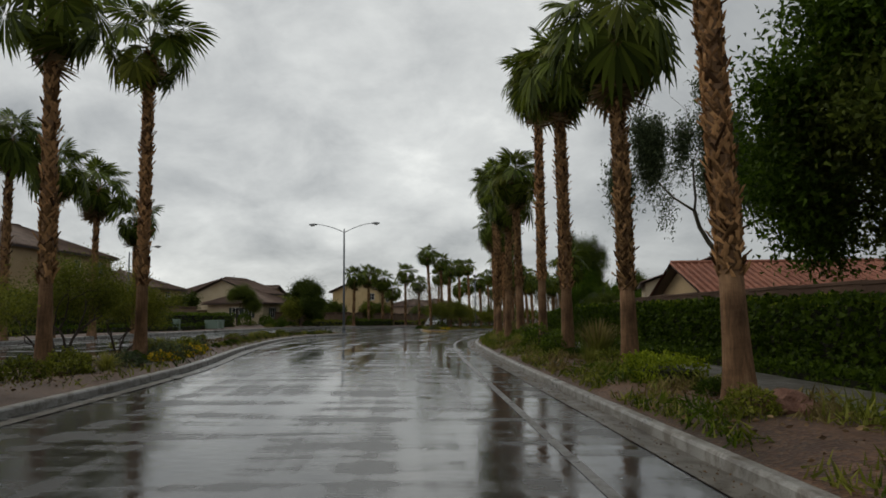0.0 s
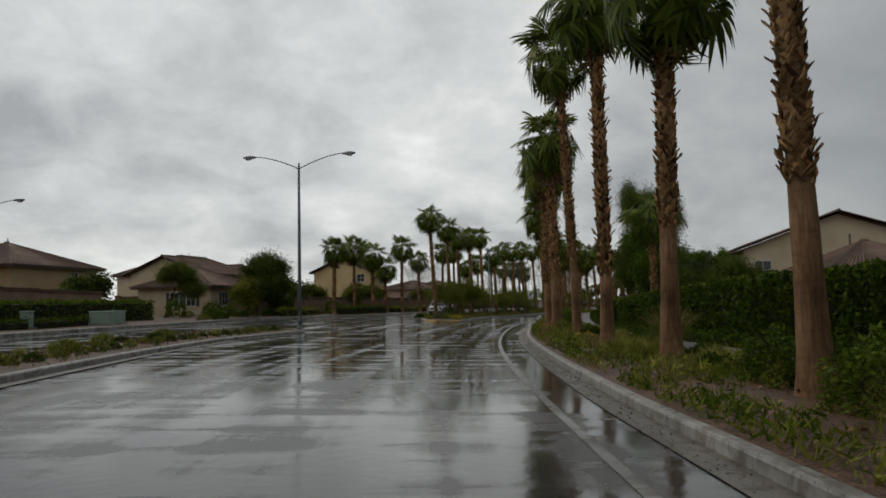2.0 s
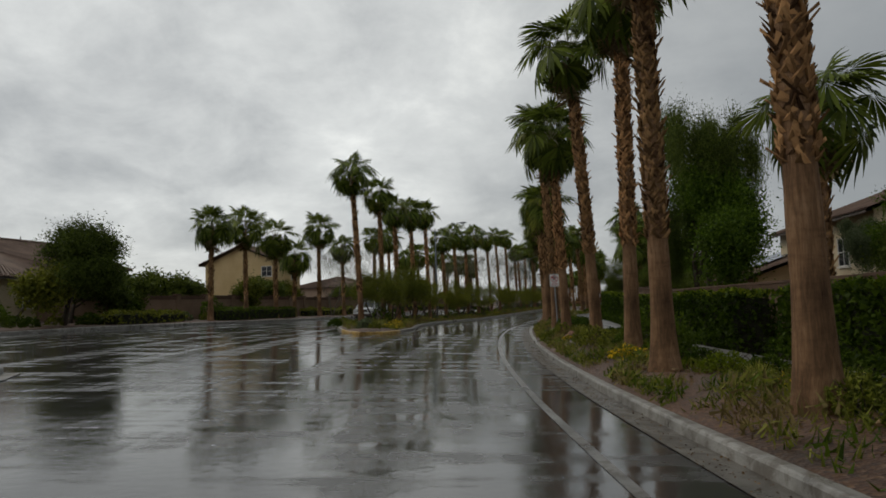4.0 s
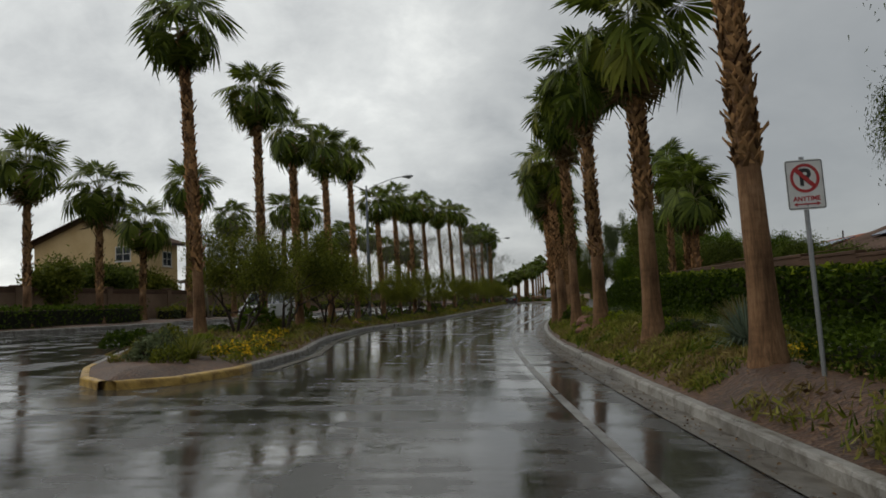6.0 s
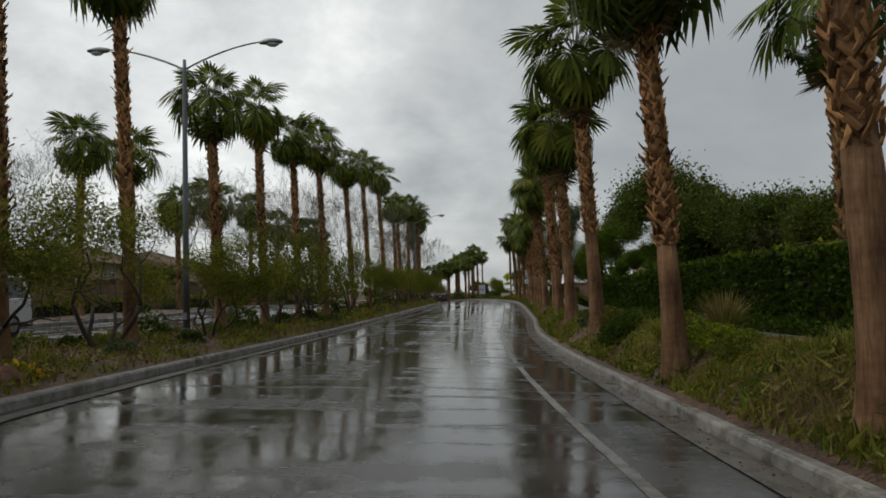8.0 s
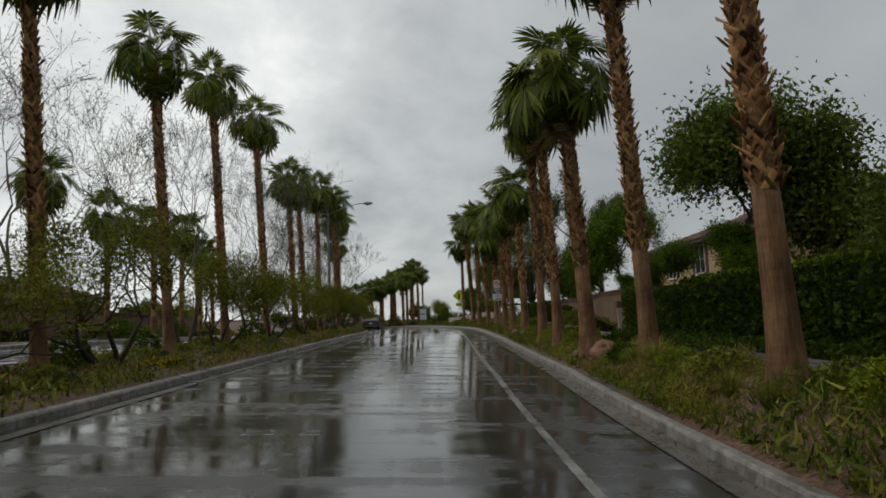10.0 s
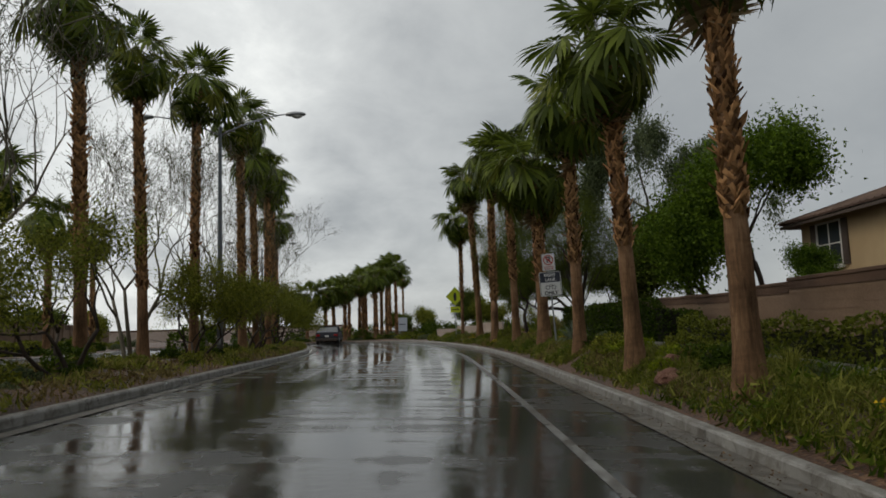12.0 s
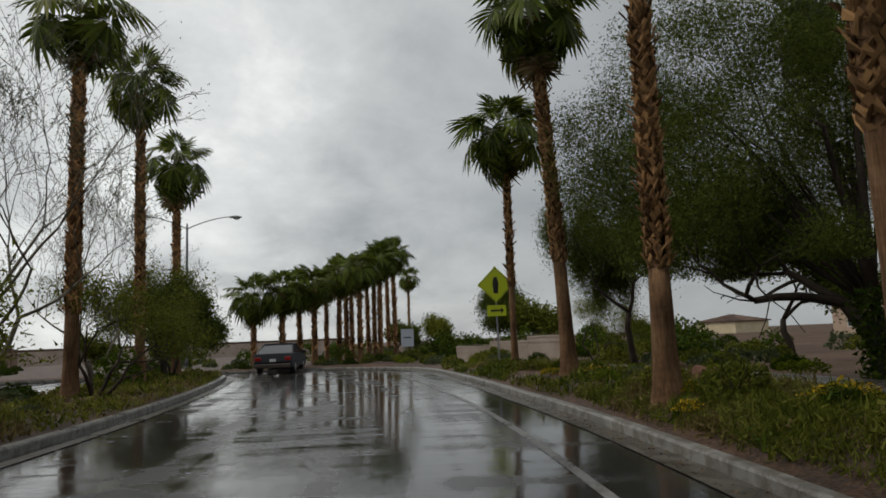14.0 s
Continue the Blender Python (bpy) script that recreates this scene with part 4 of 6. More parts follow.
def grass_mesh(seed, n, ln, spread, mat_ids, width=0.012):
    rng = random.Random(seed)
    v, f, sl = [], [], []
    for k in range(n):
        a, tilt = rng.random() * math.tau, rng.random() ** 0.8 * spread
        l = ln * rng.uniform(0.6, 1.1)
        seedy = len(mat_ids) > 1 and rng.random() < 0.22
        if seedy:
            l, tilt = ln * rng.uniform(1.05, 1.25), tilt * 0.75
        base = Vector((math.cos(a), math.sin(a), 0)) * rng.random() * 0.12
        dirv = Vector((math.cos(a), math.sin(a), 0))
        side = Vector((-math.sin(a), math.cos(a), 0)) * width
        pts = []
        for t in (0, 0.35, 0.7, 1.0):
            th = tilt * (0.35 + 0.9 * t)
            pts.append(base + dirv * l * t * math.sin(th) + Vector((0, 0, l * t * math.cos(th * 0.95))))
        m = len(v)
        for i, p in enumerate(pts):
            w = (1, 0.9, 0.6, 0.08)[i] if not seedy else (0.4, 0.4, 1.3, 0.3)[i]
            v += [p - side * w, p + side * w]
        for i in range(3):
            f.append((m + 2 * i, m + 2 * i + 1, m + 2 * i + 3, m + 2 * i + 2))
            sl.append(1 if seedy and i >= 1 else 0)
    return mesh_of("tuft", v, f, mat_ids, slots=sl)


GRASS_KINDS = [
    ("large clump of arching ornamental grass with tan seed heads", grass_mesh(1, 620, 0.85, 0.85, [GRASS, GRASS_DRY], 0.007)),
    ("tuft of fine green ornamental grass", grass_mesh(2, 240, 0.55, 1.1, [GRASS], 0.008)),
    ("spiky blue-grey sotol rosette", grass_mesh(3, 300, 1.05, 1.35, [AGAVE], 0.018)),
]


def grass(kind, s, off, scale=1.0, rz=0.0):
    label, me = GRASS_KINDS[kind]
    ob = thing("grass_clump" if kind < 2 else "sotol_plant", label, "ornamental grass", placed(s, off, 0.14, rz) @ Matrix.Scale(scale, 4), "grasses in the beds")
    tagged(piece("tuft", me, ob), kind="stuff")
    return ob


def boulder_mesh(seed):
    bm = bmesh.new()
    bmesh.ops.create_icosphere(bm, subdivisions=3, radius=1)
    for v in bm.verts:
        n = noise.noise(v.co * 1.1 + Vector((seed, 0, 0))) * 0.35 + noise.noise(v.co * 2.7 + Vector((0, seed, 0))) * 0.16 + noise.noise(v.co * 7) * 0.04
        v.co *= 1 + n
        v.co.z = max(v.co.z * 0.72, -0.35)
    me = bpy.data.meshes.new("boulder")
    bm.to_mesh(me)
    bm.free()
    me.materials.append(ROCK)
    return me


BOULDERS = [boulder_mesh(i * 3.7) for i in range(3)]


def boulder(s, off, size, k, rz=0.0):
    ob = new("boulder", BOULDERS[k % 3])
    ob.matrix_basis = placed(s, off, 0.14 + size * 0.15, rz) @ Matrix.Diagonal((size, size * 0.8, size * 0.8, 1))
    return tagged(ob, "reddish sandstone boulder in the gravel bed", "boulder", "boulders in the beds")


# ---- trees ----
def tree_meshes(seed, trunk_h, reach, levels, splits, rise, leaf_n, leaf, cluster, hang=0.0, stems_n=1, r0=0.14, aspect=2.4, wild=0.35, thin=0.006, clear=0.0, tufts=1.0, twigs=False, dome=None):
    """Limbs and leaves of a tree: each limb bends, thins and forks."""
    rng = random.Random(seed)
    nr = np.random.default_rng(seed)
    limbs = Shape()
    tips = []

    def grow(p, d, length, r, level):
        pts, rad = [p], [r]
        q, dd = p.copy(), d.copy()
        k = 4
        for i in range(k):
            dd = (dd + Vector((rng.gauss(0, wild), rng.gauss(0, wild), rng.gauss(0, wild * 0.6) + rise * 0.15)) * 0.5).normalized()
            q = q + dd * length / k
            pts.append(q)
            rad.append(max(r * (1 - 0.35 * (i + 1) / k), thin))
            if level >= levels - 2:
                tips.append((q.copy(), level))
        if level < levels - 1 or leaf_n < 9000 or twigs:
            limbs.tube(pts if level < 3 else pts[::2], rad if level < 3 else rad[::2], 6 if level == 0 else 5 if level == 1 else 3)
        if level < levels - 1:
            for j in range(splits + (1 if rng.random() < 0.4 else 0)):
                a = rng.random() * math.tau
                side = dd.orthogonal().normalized()
                side = Matrix.Rotation(a, 3, dd) @ side
                nd = (dd * rng.uniform(0.5, 0.9) + side * rng.uniform(0.55, 1.0) + Vector((0, 0, rise * 0.3))).normalized()
                grow(pts[-1 if j < 2 else -2], nd, length * rng.uniform(0.62, 0.85), max(rad[-1] * 0.78, thin), level + 1)

    for k in range(stems_n):
        a = math.tau * k / max(1, stems_n) + rng.random()
        lean = 0.12 if stems_n == 1 else rng.uniform(0.35, 0.6)
        grow(Vector((0.06 * math.cos(a) * (stems_n > 1), 0.06 * math.sin(a) * (stems_n > 1), -0.15)), Vector((lean * math.cos(a), lean * math.sin(a), 1)).normalized(), trunk_h, r0, 0)
    if dome:
        # long bowed limbs out to a wide lumpy crown: its middle and its half widths
        mid, half = Vector(dome[0]), Vector(dome[1])
        fork = Vector((0, 0, trunk_h * 0.8))
        for k in range(1500):
            d = Vector((rng.gauss(0, 1), rng.gauss(0, 1), rng.gauss(0.15, 1))).normalized()
            out = (0.86 + 0.42 * noise.noise(d * 2.6 + Vector((seed, 2, 0)))) * rng.random() ** 0.22
            q = mid + Vector((d.x * half.x, d.y * half.y, d.z * half.z * (1 if d.z > 0 else 0.62))) * out
            tips.append((q, levels))
            if k < 30:
                bow = fork.lerp(q, 0.5) + Vector((rng.gauss(0, 0.3), rng.gauss(0, 0.3), 0.45))
                knee = fork.lerp(q, 0.78) + Vector((rng.gauss(0, 0.35), rng.gauss(0, 0.35), 0.35))
                w = 0.4 * r0 if k < 7 else 0.15 * r0
                limbs.tube([fork, fork.lerp(bow, 0.5) + Vector((0, 0, 0.12)), bow, knee, q], [w * 1.15, w, w * 0.8, w * 0.55, w * 0.2], 6 if k < 7 else 4)
    limb_me = limbs.mesh("limbs", BARK, smooth=True)
    tp = np.array([t[0] for t in tips])
    if tufts < 1:
        lump = np.array([noise.noise(Vector(q) * 1.1 + Vector((seed, 0, 0))) for q in tp])
        tp = tp[lump > np.quantile(lump, 1 - tufts)]
    idx = nr.integers(0, len(tp), leaf_n)
    c = tp[idx] + nr.normal(size=(leaf_n, 3)) * cluster
    c[:, 2] -= np.abs(nr.normal(size=leaf_n)) * hang * 0.6
    c = c[c[:, 2] > clear]
    out = c - tp.mean(0)
    out /= np.linalg.norm(out, axis=1)[:, None] + 1e-6
    v, f = leaf_cloud(c, out * 0.4, leaf, 0.7, nr, aspect, hang, tri=True)
    return limb_me, v, f


TREES = {}


def tree_proto(key, label, mat, bark=None, **kw):
    limb, v, f = tree_meshes(**kw)
    if bark:
        limb.materials.clear()
        limb.materials.append(bark)
    TREES[key] = (label, limb, mesh_of("foliage", v, f, mat))


tree_proto("great", "broad dark mesquite tree with low spreading limbs", LEAF_DARK, seed=41, trunk_h=1.9, reach=1, levels=6, splits=2, rise=0.2, leaf_n=260000, leaf=0.072, cluster=0.22, hang=0.4, r0=0.2, aspect=3.0, clear=2.3, wild=0.4, dome=((-0.4, 3.6, 5.3), (4.6, 5.7, 3.7)))
tree_proto("pepper", "tall pepper tree with hanging fine foliage", LEAF_DARK, seed=31, trunk_h=2.25, reach=1, levels=7, splits=2, rise=0.4, leaf_n=115000, leaf=0.075, cluster=0.20, hang=1.0, r0=0.15, aspect=3.2, clear=1.4, wild=0.4, tufts=0.75, twigs=True)
tree_proto("dense", "dense bright green broadleaf tree", LEAF_BRIGHT, seed=12, trunk_h=1.9, reach=1, levels=6, splits=2, rise=0.5, leaf_n=46000, leaf=0.105, cluster=0.34, r0=0.16, aspect=1.7, clear=0.8)
tree_proto("dense_dark", "dense dark green broadleaf tree", LEAF_DARK, seed=22, trunk_h=1.7, reach=1, levels=6, splits=2, rise=0.55, leaf_n=44000, leaf=0.105, cluster=0.32, r0=0.15, aspect=1.7, clear=0.5)
tree_proto("far_dark", "dark green broadleaf tree", LEAF_DARK, seed=23, trunk_h=1.6, reach=1, levels=5, splits=2, rise=0.5, leaf_n=8000, leaf=0.26, cluster=0.42, r0=0.15, aspect=1.6, clear=0.3)
tree_proto("far_olive", "olive green feathery tree", LEAF_OLIVE, seed=25, trunk_h=1.7, reach=1, levels=5, splits=2, rise=0.4, leaf_n=8000, leaf=0.24, cluster=0.42, r0=0.14, aspect=2.0, clear=0.4)
tree_proto("gum", "tall eucalyptus with hanging grey-green leaves", LEAF_GREY, bark=BARK_PALE, seed=13, trunk_h=2.6, reach=1, levels=6, splits=2, rise=0.6, leaf_n=52000, leaf=0.10, cluster=0.15, hang=0.9, r0=0.17, aspect=2.8, clear=2.2, tufts=0.45, twigs=True)
tree_proto("verde", "multi-stemmed feathery grey-green desert tree", LEAF_OLIVE, seed=14, trunk_h=1.35, reach=1, levels=5, splits=2, rise=0.35, leaf_n=12500, leaf=0.075, cluster=0.20, tufts=0.8, stems_n=4, r0=0.06, aspect=2.6, clear=1.0)
tree_proto("verde_green", "multi-stemmed feathery green desert tree", LEAF_OLIVE, seed=24, trunk_h=1.35, reach=1, levels=5, splits=2, rise=0.35, leaf_n=27000, leaf=0.075, cluster=0.20, tufts=0.95, stems_n=4, r0=0.06, aspect=2.6, clear=1.1)
tree_proto("bare", "tall thinly leaved desert tree with fine bare twigs", LEAF_GREY, bark=BARK_PALE, seed=15, trunk_h=1.9, reach=1, levels=7, splits=2, rise=1.0, leaf_n=5200, leaf=0.055, cluster=0.10, stems_n=3, r0=0.06, aspect=4.0, wild=0.22, thin=0.0045)
tree_proto("slim", "upright leafy green tree", LEAF_BRIGHT, seed=16, trunk_h=2.0, reach=1, levels=6, splits=2, rise=1.0, leaf_n=24000, leaf=0.105, cluster=0.20, r0=0.12, aspect=1.8, clear=1.2, tufts=0.72)


def tree(key, s, off, scale=1.0, rz=0.0, group="trees beside the street", up=0.1, tall=1.0):
    label, limb, leaves = TREES[key]
    ob = thing("tree", label, "tree", placed(s, off, up, rz) @ Matrix.Diagonal((scale, scale, scale * tall, 1)), group)
    piece("trunk", limb, ob, "dark forked trunk and limbs")
    tagged(piece("crown", leaves, ob), kind="stuff")
    return ob


# behind the wall on the right: kind, s, off, size, turn
for row in [
    ("dense", 17.6, 11.8, 1.6, 20), ("dense_dark", 14.4, 12.0, 1.7, 80), ("gum", 25.2, 11.2, 1.25, 30), ("slim", 66.0, 12.5, 0.75, 10),
    ("gum", 67.0, 12.8, 0.62, 80), ("dense_dark", 58.0, 12.4, 0.75, 40), ("dense_dark", 64.0, 12.0, 0.7, 70), ("dense", 80.0, 11.1, 1.3, 210), ("dense_dark", 92.0, 12.4, 0.6, 120), ("dense_dark", 99.0, 12.8, 0.75, 10),
    ("slim", 103.0, 13.0, 0.7, 40), ("dense_dark", 121.0, 12.4, 1.15, 30), ("dense_dark", 126.0, 12.6, 1.3, 130), ("dense_dark", 115.0, 12.4, 1.0, 70), ("dense_dark", 108.5, 12.6, 0.9, 250), ("bare", 119.5, 13.5, 0.75, 0), ("dense_dark", 131.0, 12.8, 1.1, 220), ("dense_dark", 143.0, 12.2, 2.1, 30), ("slim", 129.0, 14.8, 1.1, 30),
    ("slim", 143.0, 12.8, 0.8, 100), ("dense", 165.8, 12.8, 1.4, 80), ("dense_dark", 170.5, 13.6, 1.4, 200), ("gum", 173.6, 14.6, 1.7, 10),  ("great", 172.5, 8.3, 1.0, 0), ("pepper", 184.5, 9.4, 0.95, 170), ("far_olive", 198.5, 10.0, 0.85, 40), ("dense_dark", 203.0, 10.5, 0.9, 300), ("dense", 151.5, 12.0, 0.75, 50), ("dense_dark", 182.5, 14.0, 1.0, 0), ("slim", 159.0, 12.2, 0.55, 90), ("verde", 188.0, 9.5, 0.8, 80), ("far_olive", 224.0, 12.0, 0.9, 10), ("far_dark", 236.0, 14.0, 0.8, 30), ("far_olive", 214.0, 30.0, 0.6, 80), ("far_olive", 232.0, 36.0, 0.6, 20),
]:
    tree(*row)
tree("pepper", 81.6, 11.9, 1.15, 100, tall=1.65)
tree("pepper", 83.7, 11.0, 0.8, 250, tall=1.4)
# on the medians
for row in [
    ("verde_green", 12.0, -8.6, 0.8, 0), ("verde_green", 18.4, -9.0, 0.8, 200), ("verde_green", 22.6, -9.3, 0.7, 60), ("verde_green", 91.8, -7.5, 1.0, 40), ("verde_green", 96.5, -7.6, 1.15, 140), ("verde_green", 101.8, -7.4, 1.05, 10), ("verde", 107.0, -7.6, 1.05, 260),
    ("verde_green", 112.0, -7.2, 0.8, 90), ("verde", 118.0, -7.2, 1.1, 190), ("verde_green", 124.0, -7.2, 0.9, 320), ("verde", 131.5, -7.4, 1.1, 50), ("verde_green", 139.5, -7.4, 0.95, 70), ("verde", 146.0, -7.4, 0.95, 170), ("verde", 153.0, -7.4, 1.0, 20),
    ("bare", 118.0, -9.0, 1.0, 40), ("bare", 129.0, -9.0, 1.25, 40), ("bare", 140.5, -9.0, 1.45, 140), ("bare", 150.0, -9.2, 1.45, 240), ("bare", 159.5, -8.8, 1.3, 10), ("bare", 168.0, -8.6, 1.45, 100), ("verde_green", 160.5, -7.2, 0.9, 60), ("verde", 168.5, -7.4, 1.0, 150), ("verde_green", 172.0, -7.4, 0.95, 250),
    ("bare", 176.0, -8.4, 1.3, 300), ("verde", 180.0, -7.2, 0.95, 150), ("verde_green", 190.0, -7.2, 1.3, 220), ("dense_dark", 189.0, -7.1, 0.75, 40), ("dense_dark", 193.5, -7.4, 0.5, 140), ("bare", 187.0, -8.6, 1.2, 60), ("far_olive", 204.0, -12.5, 0.6, 100),
]:
    tree(*row, "trees on the median")
# beyond the far lanes
for row in [
    ("dense_dark", 79.5, -29.0, 0.95, 60), ("dense_dark", 82.5, -22.6, 1.15, 10), ("far_dark", 70.0, -31.2, 0.55, 20), ("far_dark", 60.0, -31.0, 0.85, 130), ("far_dark", 74.5, -31.8, 0.85, 310), ("far_olive", 97.0, -34.5, 0.95, 70), ("far_dark", 97.0, -28.0, 0.9, 60), ("far_dark", 113.0, -27.0, 0.9, 160), ("far_dark", 86.0, -25.0, 0.95, 120), ("far_dark", 90.5, -25.5, 0.8, 40), ("far_olive", 82.0, -25.2, 0.85, 0), ("far_dark", 99.0, -25.5, 0.8, 200), ("far_olive", 103.0, -25.0, 0.85, 10), ("far_dark", 109.0, -25.5, 0.85, 90),
    ("far_olive", 120.0, -25.5, 0.9, 180), ("far_dark", 130.0, -26.0, 0.8, 60), ("bare", 112.0, -18.9, 1.15, 0), ("bare", 121.0, -18.9, 1.25, 140), ("far_olive", 138.0, -25.5, 0.8, 220), ("far_dark", 147.0, -26.0, 0.75, 10), ("far_olive", 160.0, -26.0, 0.85, 100),
    ("far_dark", 170.0, -26.0, 0.75, 190), ("far_olive", 182.0, -26.0, 0.85, 40), ("far_dark", 194.0, -26.0, 0.9, 250), ("far_olive", 70.0, -46.0, 0.9, 30), ("far_dark", 62.0, -48.0, 0.8, 200), ("far_olive", 84.0, -48.0, 1.0, 200), ("far_dark", 205.0, -26.0, 0.9, 100), ("far_olive", 216.0, -25.0, 0.9, 10), ("far_dark", 230.0, -24.0, 0.9, 150),
    ("far_dark", 52.0, -29.2, 0.6, 0), ("far_dark", 46.0, -29.5, 0.7, 90), ("far_olive", 38.0, -29.5, 0.8, 90),
]:
    tree(*row, "trees beyond the far lanes")
# ---------------- houses ----------------


def roof_tiles(sh, a, b, c, d, rows, m):
    """Lapped tile courses on the plane a-b (eave) to d-c (ridge): each course a thin step."""
    a, b, c, d = (Vector(p) for p in (a, b, c, d))
    n = (b - a).cross(d - a).normalized()
    for i in range(rows):
        u0, u1 = i / rows, (i + 1.12) / rows
        u1 = min(u1, 1.0)
        p, q = a.lerp(d, u0), b.lerp(c, u0)
        r, s_ = b.lerp(c, u1), a.lerp(d, u1)
        lift = n * 0.05
        sh.put([p + lift, q + lift, r + n * 0.015, s_ + n * 0.015, p, q], [(0, 1, 2, 3), (4, 5, 1, 0)], m)
    # barrels down the slope
    width = (b - a).length
    k = max(2, int(width / 0.36))
    for j in range(k + 1):
        u = j / k
        p, q = a.lerp(b, u), d.lerp(c, u)
        if (q - p).length < 0.3:
            continue
        side = (b - a).normalized() * 0.07
        sh.put([p - side + n * 0.06, p + n * 0.13, p + side + n * 0.06, q - side + n * 0.02, q + n * 0.09, q + side + n * 0.02], [(0, 1, 4, 3), (1, 2, 5, 4), (0, 2, 1)], m)


def window(parent, m, w, h, mat_frame=None, shutters=None, name="window"):
    """A sash window let into a wall; m: its middle on the wall's face, y outwards negative."""
    win = new(name)
    win.parent = parent
    win.matrix_basis = m
    fr = Shape()
    t = 0.07
    fr.box(-w / 2 - t, -0.05, -h / 2 - t, -w / 2, 0.03, h / 2 + t).box(w / 2, -0.05, -h / 2 - t, w / 2 + t, 0.03, h / 2 + t)
    fr.box(-w / 2, -0.05, h / 2, w / 2, 0.03, h / 2 + t).box(-w / 2, -0.05, -h / 2 - t, w / 2, 0.03, -h / 2)
    fr.box(-0.02, -0.035, -h / 2, 0.02, 0.02, h / 2).box(-w / 2, -0.03, -0.02, -0.02, 0.02, 0.02).box(0.02, -0.03, -0.02, w / 2, 0.02, 0.02)
    part("window_frame", fr, mat_frame or TRIM, win, "pale window frame")
    for x0, x1 in ((-w / 2, -0.02), (0.02, w / 2)):
        part("pane", Shape().box(x0, -0.012, -h / 2, x1, 0.0, h / 2), GLASS, win)
    part("window_sill", Shape().box(-w / 2 - 0.12, -0.1, -h / 2 - t - 0.06, w / 2 + 0.12, 0.03, -h / 2 - t), TRIM, win)
    if shutters:
        for sx in (-1, 1):
            sh = Shape().box(sx * (w / 2 + 0.26) - 0.17, -0.05, -h / 2 - 0.05, sx * (w / 2 + 0.26) + 0.17, 0.0, h / 2 + 0.05)
            for k in range(int(h / 0.12)):
                sh.box(sx * (w / 2 + 0.26) - 0.13, -0.062, -h / 2 + 0.02 + k * 0.12, sx * (w / 2 + 0.26) + 0.13, -0.05, -h / 2 + 0.09 + k * 0.12)
            part("shutter", sh, shutters, win, "louvred shutter")
    return win


